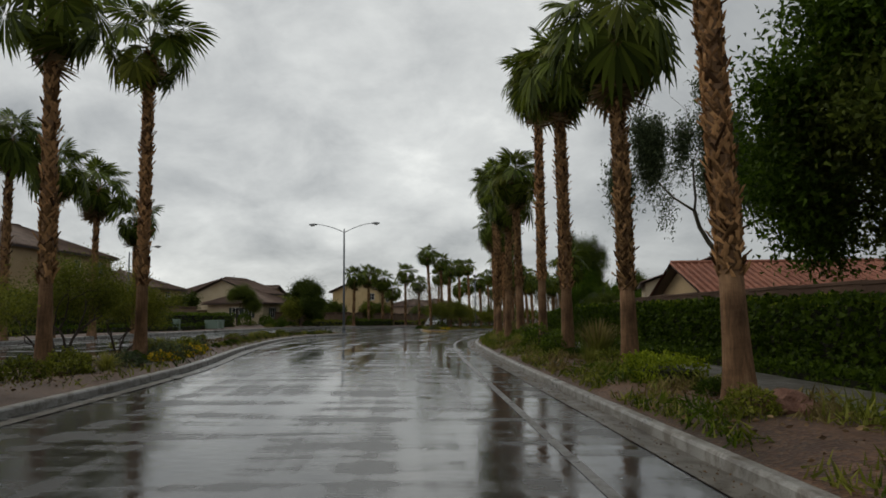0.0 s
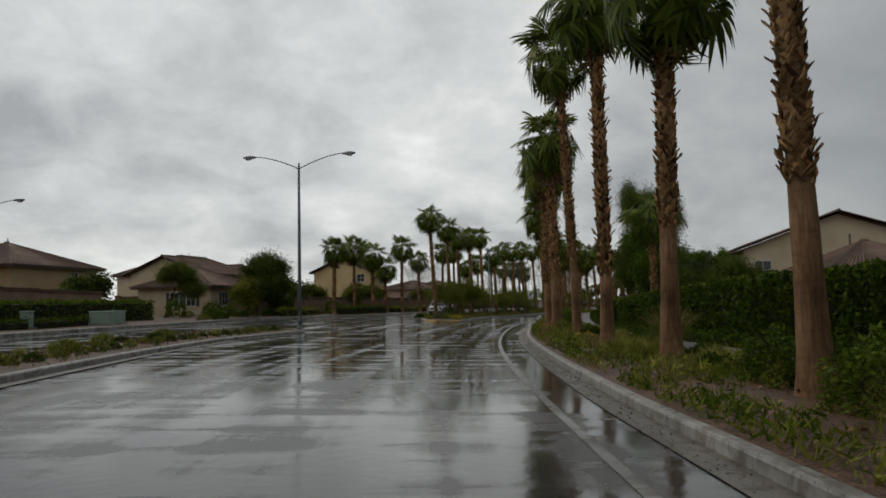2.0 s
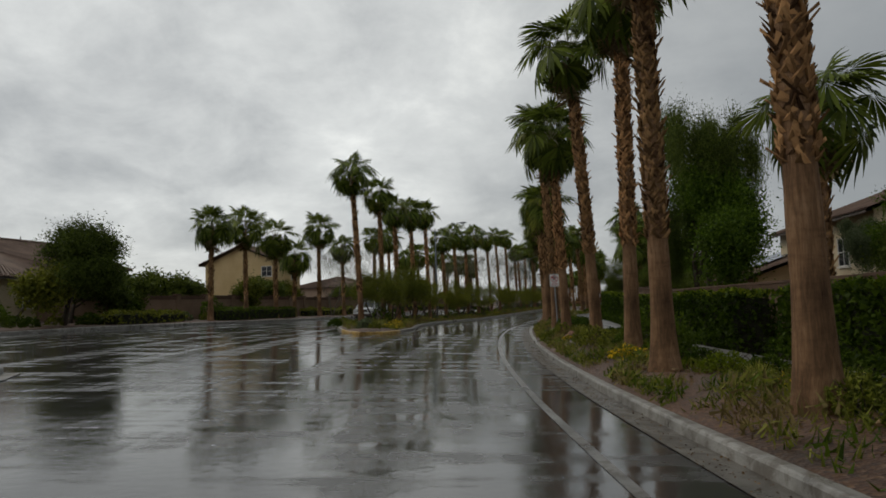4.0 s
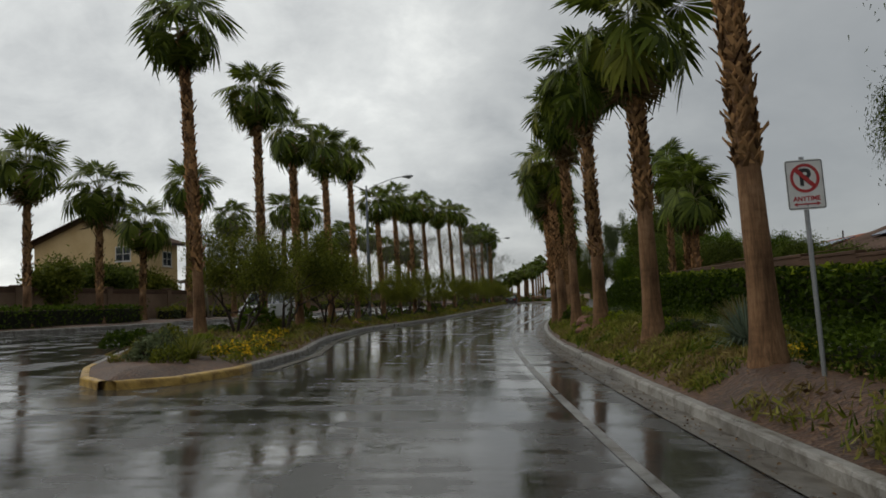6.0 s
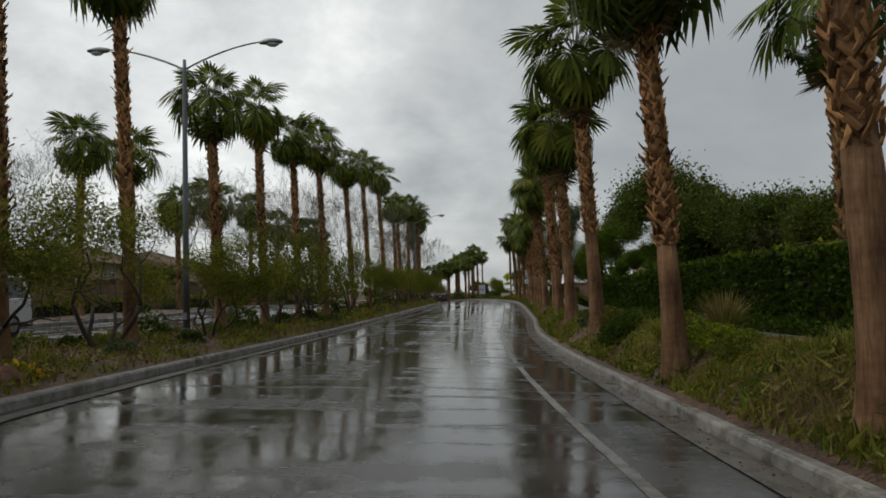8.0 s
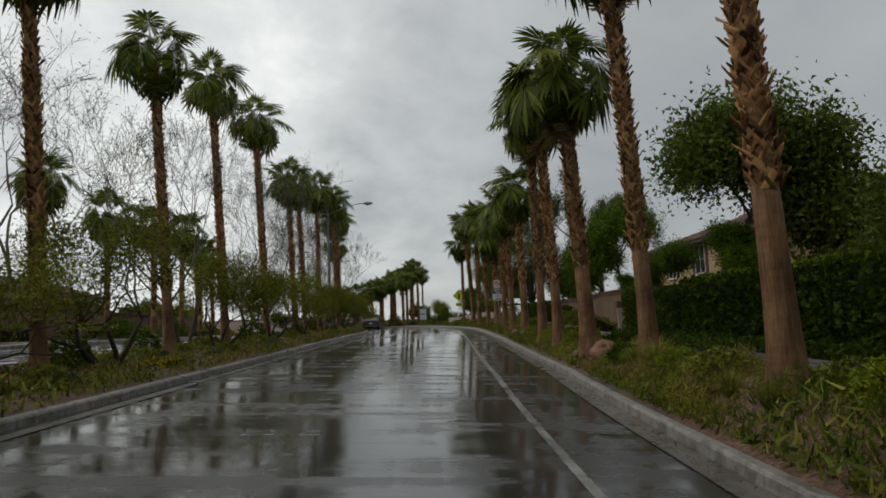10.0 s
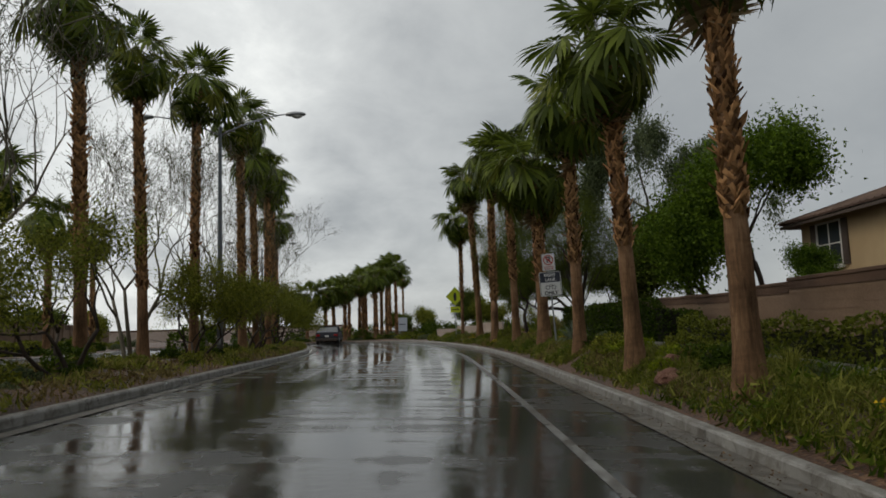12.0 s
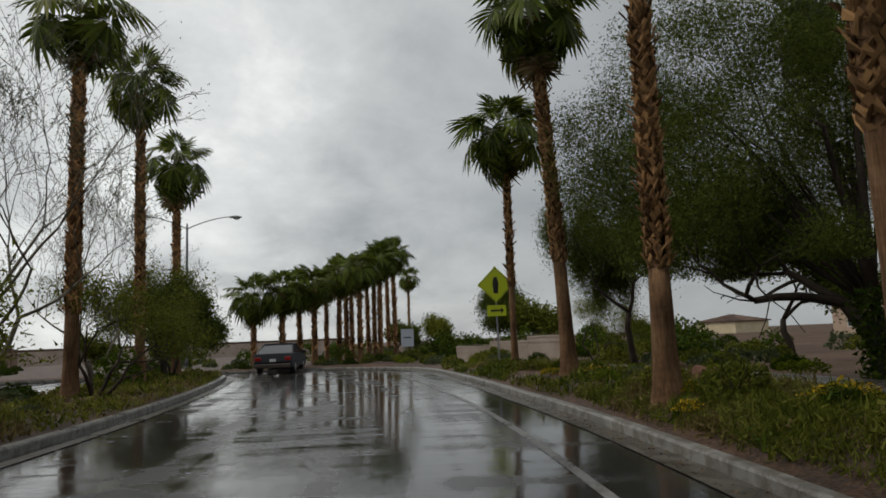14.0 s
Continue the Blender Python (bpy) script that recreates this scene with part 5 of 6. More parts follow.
def house(label, s, off, length, depth, eave, ridge, roof="hip", axis="s", wall=STUCCO_TAN, tile=TILE_BROWN, rz=0.0, windows=(), solar=False, vent=True, base=-0.3):
    """A stucco house. Local x runs along the street (length), y away from it to its right (depth)."""
    at = placed(s, off, 0.0, rz) @ Matrix.Rotation(radians(90), 4, "Z")  # x along the street, y to its left
    hs = thing("house", label, "house", at, "houses behind the walls")
    L, D, t = length / 2, depth / 2, 0.25
    # four wall slabs with thickness
    for nm, bx in (("wall", (-L, -D, base, L, -D + t, eave)), ("wall", (-L, D - t, base, L, D, eave)), ("wall", (-L, -D + t, base, -L + t, D - t, eave)), ("wall", (L - t, -D + t, base, L, D - t, eave))):
        part(nm, Shape().box(*bx), wall, hs)
    o = 0.55
    tiles = Shape()
    E = eave - 0.02
    X, Y = L + o, D + o
    rows = 24
    I = Matrix.Identity(4)
    under = Shape()
    if roof == "hip":
        if axis == "s":
            i = min(X - 0.2, Y)
            r0, r1 = (-X + i, 0, ridge), (X - i, 0, ridge)
            planes = [((-X, -Y, E), (X, -Y, E), r1, r0), ((X, Y, E), (-X, Y, E), r0, r1), ((X, -Y, E), (X, Y, E), r1, r1), ((-X, Y, E), (-X, -Y, E), r0, r0)]
        else:
            i = min(Y - 0.2, X)
            r0, r1 = (0, -Y + i, ridge), (0, Y - i, ridge)
            planes = [((X, -Y, E), (X, Y, E), r1, r0), ((-X, Y, E), (-X, -Y, E), r0, r1), ((-X, -Y, E), (X, -Y, E), r0, r0), ((X, Y, E), (-X, Y, E), r1, r1)]
    else:
        if axis == "s":
            r0, r1 = (-X, 0, ridge), (X, 0, ridge)
            planes = [((-X, -Y, E), (X, -Y, E), r1, r0), ((X, Y, E), (-X, Y, E), r0, r1)]
            for x in (-L, L - t):
                part("gable", Shape().loft([[(x, -D, eave), (x, D, eave), (x, 0, ridge - 0.16)], [(x + t, -D, eave), (x + t, D, eave), (x + t, 0, ridge - 0.16)]]), wall, hs)
        else:
            r0, r1 = (0, -Y, ridge), (0, Y, ridge)
            planes = [((X, -Y, E), (X, Y, E), r1, r0), ((-X, Y, E), (-X, -Y, E), r0, r1)]
            for y in (-D, D - t):
                part("gable", Shape().loft([[(-L, y, eave), (L, y, eave), (0, y, ridge - 0.16)], [(-L, y + t, eave), (L, y + t, eave), (0, y + t, ridge - 0.16)]]), wall, hs)
    for a, b, c, d in planes:
        roof_tiles(tiles, a, b, c, d, rows, I)
        p = [Vector(q) - Vector((0, 0, 0.05)) for q in (a, b, c, d)]
        q = [v - Vector((0, 0, 0.1)) for v in p]
        under.put(p + q, [(0, 1, 2, 3), (7, 6, 5, 4), (0, 4, 5, 1)])
    rf = part("roof", under, DARK_TRIM, hs, "tiled roof with dark eaves")
    tagged(part("roof_tiling", tiles, tile, rf, "lapped clay roof tiles"), kind="stuff")
    ridge_sh = Shape()
    ridge_sh.tube([Vector(r0) + Vector((0, 0, 0.06)), Vector(r1) + Vector((0, 0, 0.06))], 0.12, 6)
    part("ridge", ridge_sh, tile, rf)
    if vent:
        vx = Vector(r0).lerp(Vector(r1), 0.4) + Vector((0.6, 0.5, -0.4))
        part("vent_pipe", Shape().tube([vx, vx + Vector((0, 0, 0.9))], 0.05, 6), DARK_TRIM, rf)
    if solar:
        a, b, c, d = (Vector(v) for v in planes[solar - 1])
        n = (b - a).cross(d - a).normalized()
        for i in range(4):
            for j in range(2):
                u0, u1, w0, w1 = 0.2 + i * 0.15, 0.2 + i * 0.15 + 0.14, 0.25 + j * 0.3, 0.25 + j * 0.3 + 0.28
                q = [a.lerp(b, u).lerp(d.lerp(c, u), w) + n * 0.2 for u, w in ((u0, w0), (u1, w0), (u1, w1), (u0, w1))]
                part("solar_panel", Shape().loft([q, [v + n * 0.04 for v in q]]), SOLAR, rf, "dark blue solar panel")
    for face, along, z, w, h, shut in windows:
        if face == "front":  # towards the street from the right-hand side
            m = pose(along, D + 0.0, z, 0, 0, 180)
        elif face == "back":
            m = pose(along, -D, z)
        elif face == "south":
            m = pose(-L, along, z, 0, 0, -90)
        else:
            m = pose(L, along, z, 0, 0, 90)
        window(hs, m, w, h, shutters=shut)
    return hs


SOLAR = plain("dark_blue_solar_glass", (0.03, 0.05, 0.10), 0.15)
SHUTTER = plain("dark_green_shutter_paint", (0.04, 0.055, 0.05), 0.6)
# right-hand houses: "front" looks at the street
house("one-storey tan stucco house with a red tile gable roof", 39.4, 19.5, 9.6, 11.0, 2.7, 4.6, "gable", "o", STUCCO_TAN, TILE_RED, windows=[("south", -2, 1.5, 1.4, 1.1, None)])
house("two-storey cream stucco house with a low gable roof", 87.0, 25.0, 13.0, 13.0, 6.2, 8.7, "gable", "s", STUCCO_CREAM, TILE_BROWN, windows=[("south", 5.2, 4.6, 1.1, 1.3, None), ("south", 2.0, 4.6, 0.9, 1.3, None), ("front", -3, 4.5, 1.2, 1.3, None)])
house("one-storey house with a low brown tile roof", 62.5, 20.5, 12.0, 10.0, 2.5, 5.0, "hip", "o", STUCCO_CREAM, TILE_BROWN)
house("one-storey tan house with solar panels on a brown roof", 96.0, 21.0, 13.0, 10.5, 3.5, 5.6, "gable", "s", STUCCO_TAN, TILE_BROWN, windows=[("front", -4.5, 2.4, 0.9, 1.3, DARK_TRIM), ("front", -1.5, 2.4, 0.9, 1.3, DARK_TRIM), ("south", 2, 2.2, 1.1, 1.2, None)], solar=2)
house("one-storey tan house with solar panels on a red roof", 116.0, 21.5, 13.0, 10.5, 3.6, 5.3, "gable", "s", STUCCO_TAN, TILE_RED, solar=2)
house("two-storey tan stucco house with dark shutters", 157.5, 19.5, 14.0, 10.0, 5.1, 7.0, "hip", "s", STUCCO_TAN, TILE_BROWN, windows=[("front", 5.2, 4.1, 1.4, 1.5, DARK_TRIM), ("front", 0.6, 4.1, 1.4, 1.5, DARK_TRIM), ("front", -4.0, 4.1, 1.4, 1.5, DARK_TRIM)])
house("pinkish two-storey stucco house with a tile roof", 230.0, 84.0, 12.0, 10.0, 5.4, 7.0, "hip", "s", STUCCO_PINK, TILE_RED, windows=[("front", -2, 1.6, 1.2, 1.4, None), ("front", 3, 1.6, 1.2, 1.4, None), ("south", 0, 1.6, 1.4, 1.4, None)])
house("low tan house with a dark roof far off", 319.0, 141.0, 15.0, 12.0, 3.0, 4.8, "hip", "s", STUCCO_CREAM, TILE_BROWN)
# left-hand houses: "back" looks at the street
house("two-storey tan stucco house with shuttered windows", 60.3, -41.0, 14.0, 11.4, 6.7, 9.4, "hip", "s", STUCCO_TAN, TILE_BROWN, windows=[("back", 4.6, 5.5, 1.2, 1.3, SHUTTER), ("back", 1.6, 5.5, 0.8, 1.1, None), ("back", -2.4, 5.5, 1.2, 1.3, SHUTTER), ("south", 2, 5.5, 1.2, 1.3, SHUTTER)])
house("one-storey tan house with a brown tile roof", 76.0, -42.0, 10.0, 10.0, 4.0, 6.2, "hip", "o", STUCCO_TAN, TILE_BROWN, windows=[("back", 2, 3.1, 0.8, 1.0, None), ("south", 0, 3.0, 0.9, 1.1, None)])
house("cream gatehouse with a brown tile roof and shuttered windows", 88.5, -32.5, 9.0, 8.0, 2.75, 4.6, "hip", "s", STUCCO_CREAM, TILE_BROWN, windows=[("south", -1.9, 1.5, 0.95, 1.25, SHUTTER), ("south", -0.1, 1.5, 0.95, 1.25, SHUTTER), ("back", -2, 1.5, 1.0, 1.2, SHUTTER)])
house("long house with a dark brown tile roof", 104.0, -47.0, 16.0, 10.0, 4.6, 7.2, "hip", "s", STUCCO_CREAM, TILE_BROWN)
house("cream gabled house behind the gatehouse", 94.5, -39.0, 8.0, 9.0, 4.2, 6.2, "gable", "s", STUCCO_CREAM, TILE_BROWN)
house("two-storey yellow stucco house with a shallow gable", 121.6, -33.2, 5.2, 9.4, 5.7, 7.7, "gable", "s", STUCCO_YELLOW, TILE_BROWN, windows=[("south", -3.2, 4.7, 1.2, 1.05, None), ("back", 1, 4.4, 1.2, 1.1, None)])
house("brown-roofed house behind the wall", 101.5, -42.5, 7.0, 10.0, 3.5, 5.6, "gable", "o", STUCCO_TAN, TILE_BROWN)
house("low pinkish house with a brown tile roof", 153.0, -36.5, 14.0, 10.0, 3.5, 5.2, "hip", "s", STUCCO_PINK, TILE_BROWN, windows=[("back", -4, 2.8, 1.3, 0.9, None), ("back", 3, 2.8, 1.3, 0.9, None)])
house("cream two-storey house with a grey-brown roof", 175.0, -38.0, 16.0, 10.0, 4.6, 6.4, "hip", "s", STUCCO_CREAM, TILE_BROWN, windows=[("back", -5, 3.7, 1.0, 1.3, None), ("back", -1, 3.7, 1.0, 1.3, None), ("back", 4, 3.7, 1.0, 1.3, None)])
house("cream two-storey house with a brown roof", 201.0, -38.0, 16.0, 10.0, 4.8, 6.6, "hip", "s", STUCCO_CREAM, TILE_BROWN, windows=[("back", -5, 3.7, 1.0, 1.3, None), ("back", 2, 3.7, 1.0, 1.3, None)])
house("tan house with a red tile roof", 30.0, -44.0, 14.0, 10.0, 3.6, 5.8, "hip", "s", STUCCO_TAN, TILE_RED)
block_wall("wall_far", [(268, -60), (272, 18)], lambda s: 2.2, "long pinkish block wall beyond the date palms", PALE_BLOCK)
# ---------------- lamps, signs, boxes, vehicles ----------------


def lamp_post(s, off, h=9.0, arms=2, reach=2.9, rz=0.0):
    post = thing("street_lamp", "grey steel street lamp with two curved arms" if arms == 2 else "grey steel street lamp with one curved arm", "street lamp", placed(s, off, 0.1, rz), "street lamps on the median")
    part("base_plate", Shape().box(-0.2, -0.2, 0.0, 0.2, 0.2, 0.06, None, 0.01).tube([(0, 0, 0.06), (0, 0, 0.28)], [0.16, 0.13], 12), POLE_PAINT, post)
    for x in (-0.15, 0.15):
        for y in (-0.15, 0.15):
            part("bolt", Shape().tube([(x, y, 0.06), (x, y, 0.11)], 0.02, 6), STEEL, post)
    part("pole", Shape().tube([(0, 0, 0.06), (0, 0, h * 0.5), (0, 0, h - 0.75), (0, 0, h - 0.45)], [0.105, 0.085, 0.062, 0.05], 12), POLE_PAINT, post, smooth=True)
    part("hand_hole_cover", Shape().box(-0.06, -0.112, 0.5, 0.06, -0.095, 0.75), STEEL, post)
    for sx in (-1, 1)[2 - arms :]:
        pts = [(sx * reach * u, 0, h - 0.78 + 0.8 * math.sin(u * math.pi / 2) ** 0.9) for u in np.linspace(0, 0.86, 9)]
        part("arm", Shape().tube(pts, [0.035 - 0.0012 * i for i in range(9)], 8), STEEL, post, smooth=True)
        x0 = sx * reach * 0.84
        z0 = h - 0.02
        rings = []
        for u, w, t_, b_ in ((0.0, 0.05, 0.05, 0.05), (0.1, 0.09, 0.08, 0.07), (0.3, 0.15, 0.11, 0.08), (0.5, 0.16, 0.10, 0.08), (0.68, 0.11, 0.06, 0.05), (0.74, 0.04, 0.02, 0.02)):
            x = x0 + sx * u
            rings.append([(x, w * math.cos(a), z0 + (t_ if math.sin(a) > 0 else b_) * math.sin(a)) for a in [math.tau * k / 12 for k in range(12)]])
        head = part("lamp_head", Shape().loft(rings), STEEL, post, "grey cobra-head lamp", smooth=True)
        lens = []
        for u, w, d in ((0.24, 0.07, 0.075), (0.34, 0.12, 0.11), (0.48, 0.12, 0.12), (0.6, 0.06, 0.07)):
            x = x0 + sx * u
            lens.append([(x, w * math.cos(a), z0 - 0.04 - d * abs(math.sin(a))) for a in [math.pi * k / 6 for k in range(7)]])
        part("lens", Shape().loft(lens), LAMP_GLASS, head, "milky lamp lens", smooth=True)
    return post


lamp_post(60.2, -9.35, 9.55)
lamp_post(113.5, -8.55, 9.2)
lamp_post(164.2, -7.4, 9.0)
lamp_post(206.0, -7.6, 9.2)
lamp_post(254.0, -7.6, 9.2)
lamp_post(63.0, -31.0, 7.6, 1)


def words(text, size, parent, mat, x, z, y=-0.012, bold=0.006):
    cu = bpy.data.curves.new("lettering", "FONT")
    cu.body, cu.size, cu.align_x, cu.align_y, cu.extrude, cu.offset = text, size, "CENTER", "CENTER", 0.001, bold
    cu.materials.append(mat)
    ob = new("lettering", cu)
    ob.parent = parent
    ob.matrix_basis = pose(x, y, z, 90)
    bpy.context.view_layer.update()
    me = bpy.data.meshes.new_from_object(ob.evaluated_get(bpy.context.evaluated_depsgraph_get()))
    m = ob.matrix_basis.copy()
    bpy.data.objects.remove(ob)
    out = new("lettering", me)
    out.parent, out.matrix_basis = parent, m
    return out


def rounded(w, h, r, y0, y1, cx=0.0, cz=0.0):
    pts = []
    for sx, sz, a0 in ((1, 1, 0), (-1, 1, 90), (-1, -1, 180), (1, -1, 270)):
        for k in range(4):
            a = radians(a0 + 30 * k)
            pts.append((cx + sx * (w / 2 - r) + r * math.cos(a), cz + sz * (h / 2 - r) + r * math.sin(a)))
    return Shape().prism(pts, y0, y1)


def ring(cx, cz, r0, r1, y0, y1, n=28):
    sh = Shape()
    for k in range(n):
        a, b = math.tau * k / n, math.tau * (k + 1) / n
        sh.prism([(cx + r * math.cos(t), cz + r * math.sin(t)) for r, t in ((r0, a), (r1, a), (r1, b), (r0, b))], y0, y1)
    return sh


def sign_post(parent, h, lean=0.0):
    sh = Shape().tube([(0, 0.03, -0.1), (0, 0.03, h * 0.6), (lean, 0.03, h)], 0.026, 8)
    return part("post", sh, STEEL, parent, "galvanised steel post")


def no_parking(parent, z, w=0.40, h=0.53):
    pl = part("sign_plate", rounded(w, h, 0.035, -0.004, 0.0, 0, z), SIGN_WHITE, parent, "white no-parking plate with a red ring")
    part("ring", ring(0, z + h * 0.13, w * 0.31, w * 0.385, -0.010, -0.0045), SIGN_RED, pl, "red ring")
    words("P", w * 0.62, pl, SIGN_BLACK, 0, z + h * 0.13, -0.006, 0.008)
    bar = Shape().box(-w * 0.335, -0.0125, -0.022, w * 0.335, -0.0085, 0.022)
    part("slash", bar, SIGN_RED, pl, "red slash", at=pose(0, 0, z + h * 0.13) @ Matrix.Rotation(radians(45), 4, "Y"))
    words("ANYTIME", w * 0.17, pl, SIGN_RED, 0, z - h * 0.285, -0.006, 0.002)
    arrow = Shape().box(-w * 0.26, -0.007, z - h * 0.405, w * 0.26, -0.0045, z - h * 0.375)
    for sx in (-1, 1):
        arrow.prism([(sx * w * 0.26, z - h * 0.35), (sx * w * 0.36, z - h * 0.39), (sx * w * 0.26, z - h * 0.43)][::sx], -0.007, -0.0045)
    part("arrow_bar", arrow, SIGN_RED, pl, "red double arrow")
    edge = Shape()
    for x0, z0, x1, z1 in ((-0.47, -0.48, 0.47, -0.465), (-0.47, 0.465, 0.47, 0.48), (-0.485, -0.465, -0.465, 0.465), (0.465, -0.465, 0.485, 0.465)):
        edge.box(x0 * w, -0.0065, z + z0 * h, x1 * w, -0.0045, z + z1 * h)
    part("border", edge, SIGN_BLACK, pl, "thin dark border")
    return pl


def screws(parent, pts):
    for x, z in pts:
        part("screw", Shape().tube([(x, -0.001, z), (x, -0.012, z)], 0.01, 6), STEEL, parent)


first = thing("no_parking_sign", "white no-parking sign on a leaning steel post", "road sign", placed(76.4, 3.95, -0.28) @ Matrix.Rotation(radians(-2), 4, "Y"))
sign_post(first, 2.72)
p1 = no_parking(first, 2.42)
screws(p1, ((0, 2.64), (0, 2.2)))

second = thing("cycle_lane_sign", "no-parking plate over a black and white lane plate on one post", "road sign", placed(159.4, 3.92, -0.27) @ Matrix.Rotation(radians(-3), 4, "Y"))
sign_post(second, 3.2)
p2 = no_parking(second, 2.92, 0.40, 0.52)
screws(p2, ((0, 3.13), (0, 2.7)))
lane = part("sign_plate", rounded(0.66, 0.74, 0.04, -0.004, 0.0, 0, 2.26), SIGN_WHITE, second, "white plate with a dark heading")
part("heading", Shape().box(-0.30, -0.008, 2.31, 0.30, -0.0045, 2.60), SIGN_NAVY, lane, "dark heading band")
words("RIGHT", 0.125, lane, SIGN_WHITE, 0, 2.525, -0.0105, 0.004)
words("LANE", 0.125, lane, SIGN_WHITE, 0, 2.385, -0.0105, 0.004)
for cx in (-0.09, 0.09):
    part("cycle_wheel", ring(cx, 2.155, 0.052, 0.068, -0.008, -0.0045, 18), SIGN_BLACK, lane)
part("cycle_frame", Shape().tube([(-0.09, -0.008, 2.155), (-0.03, -0.008, 2.235), (0.06, -0.008, 2.235), (0.09, -0.008, 2.155)], 0.006, 4).tube([(-0.03, -0.008, 2.235), (0.0, -0.008, 2.155), (0.06, -0.008, 2.235)], 0.006, 4), SIGN_BLACK, lane)
words("ONLY", 0.15, lane, SIGN_BLACK, 0, 1.985, -0.0065, 0.006)
border = Shape()
for b in ((-0.315, 1.905, 0.315, 1.917), (-0.315, 2.603, 0.315, 2.615), (-0.315, 1.917, -0.303, 2.603), (0.303, 1.917, 0.315, 2.603)):
    border.box(b[0], -0.0075, b[1], b[2], -0.0045, b[3])
part("border", border, SIGN_BLACK, lane)
screws(lane, ((0, 2.62), (0, 1.93)))

third = thing("crossing_sign", "fluorescent yellow diamond crossing sign with a lower plate", "road sign", placed(183.4, 4.1, -0.1, -8))
sign_post(third, 3.55)
D_ = 0.60
dia = part("sign_plate", Shape().prism([(0, 2.95 - D_), (D_, 2.95), (0, 2.95 + D_), (-D_, 2.95)], -0.005, 0.0), SIGN_YELLOW, third, "yellow diamond plate")
e_ = D_ - 0.04
edge = Shape()
for a, b in (((0, -e_), (e_, 0)), ((e_, 0), (0, e_)), ((0, e_), (-e_, 0)), ((-e_, 0), (0, -e_))):
    edge.tube([(a[0], -0.006, 2.95 + a[1]), (b[0], -0.006, 2.95 + b[1])], 0.008, 4)
part("border", edge, SIGN_BLACK, dia)
# the black emblem, as plain bars and a dot
part("emblem", Shape().prism([(-0.07, 2.66), (0.07, 2.66), (0.10, 3.0), (0.05, 3.2), (-0.05, 3.2), (-0.10, 3.0)], -0.009, -0.0055), SIGN_BLACK, dia, "plain black emblem")
low = part("lower_plate", rounded(0.62, 0.36, 0.03, -0.005, 0.0, 0, 2.1), SIGN_YELLOW, third, "yellow lower plate")
part("arrow_bar", Shape().box(-0.2, -0.009, 2.07, 0.16, -0.0055, 2.13).prism([(0.14, 2.0), (0.24, 2.1), (0.14, 2.2)], -0.009, -0.0055), SIGN_BLACK, low)

# two pale boards far along the street
for s, off, w, h, z in ((232.0, 14.0, 1.3, 1.8, 1.7), (238.0, 19.0, 1.5, 0.9, 2.4)):
    b = thing("notice_board", "pale grey-blue notice board on two posts", "notice board", placed(s, off, 0.0, -20))
    for x in (-w * 0.35, w * 0.35):
        part("post", Shape().box(x - 0.05, 0.01, -0.2, x + 0.05, 0.11, z + h / 2), STEEL, b)
    part("board", rounded(w, h, 0.05, -0.04, 0.0, 0, z), BOARD, b, "pale board")
    part("text_bar", Shape().box(-w * 0.3, -0.05, z - 0.05, w * 0.3, -0.042, z + 0.08), SIGN_NAVY, b)


def utility_box(s, off, w, d, h, rz=0.0):
    ob = thing("utility_box", "pale green metal utility cabinet on a concrete pad", "utility box", placed(s, off, 0.12, rz))
    part("pad", Shape().box(-w / 2 - 0.12, -d / 2 - 0.12, -0.1, w / 2 + 0.12, d / 2 + 0.12, 0.08, None, 0.01), KERB, ob)
    part("body", Shape().box(-w / 2, -d / 2, 0.08, w / 2, d / 2, h - 0.1, None, 0.02), UTILITY_GREEN, ob)
    part("lid", Shape().box(-w / 2 - 0.03, -d / 2 - 0.03, h - 0.098, w / 2 + 0.03, d / 2 + 0.03, h, None, 0.02), UTILITY_GREEN, ob)
    part("handle", Shape().box(-0.05, -d / 2 - 0.03, h * 0.45, 0.05, -d / 2 - 0.002, h * 0.5), STEEL, ob)
    return ob


utility_box(63.0, -22.6, 1.15, 0.8, 0.85, 10)
utility_box(64.6, -22.8, 0.9, 0.8, 0.85, 10)
utility_box(57.5, -23.0, 0.5, 0.4, 0.95, 0)


canopy = thing("garden_canopy", "blue tarpaulin stretched over four posts behind the wall", "canopy", placed(36.7, 11.0, 0.0, 12))
for x in (-0.8, 0.8):
    for y in (-0.6, 0.6):
        part("post", Shape().tube([(x, y, -0.4), (x, y, 2.1)], 0.03, 6), STEEL, canopy)
cloth = Shape()
grid = 8
for z in (0.0, -0.012):
    cloth.v += [Vector((-0.95 + 1.9 * a / grid, -0.72 + 1.44 * b / grid, 2.16 + z + 0.32 * (1 - abs(2 * b / grid - 1)) - 0.07 * math.sin(math.pi * a / grid) + 0.02 * noise.noise((a * 0.9, b * 0.8, 4.0)))) for b in range(grid + 1) for a in range(grid + 1)]
m = grid + 1
cloth.f = [(b * m + a, b * m + a + 1, (b + 1) * m + a + 1, (b + 1) * m + a) for b in range(grid) for a in range(grid)]
cloth.f += [tuple(k + m * m for k in q[::-1]) for q in cloth.f]
part("tarpaulin", cloth, TARP, canopy, "creased blue tarpaulin", smooth=True)


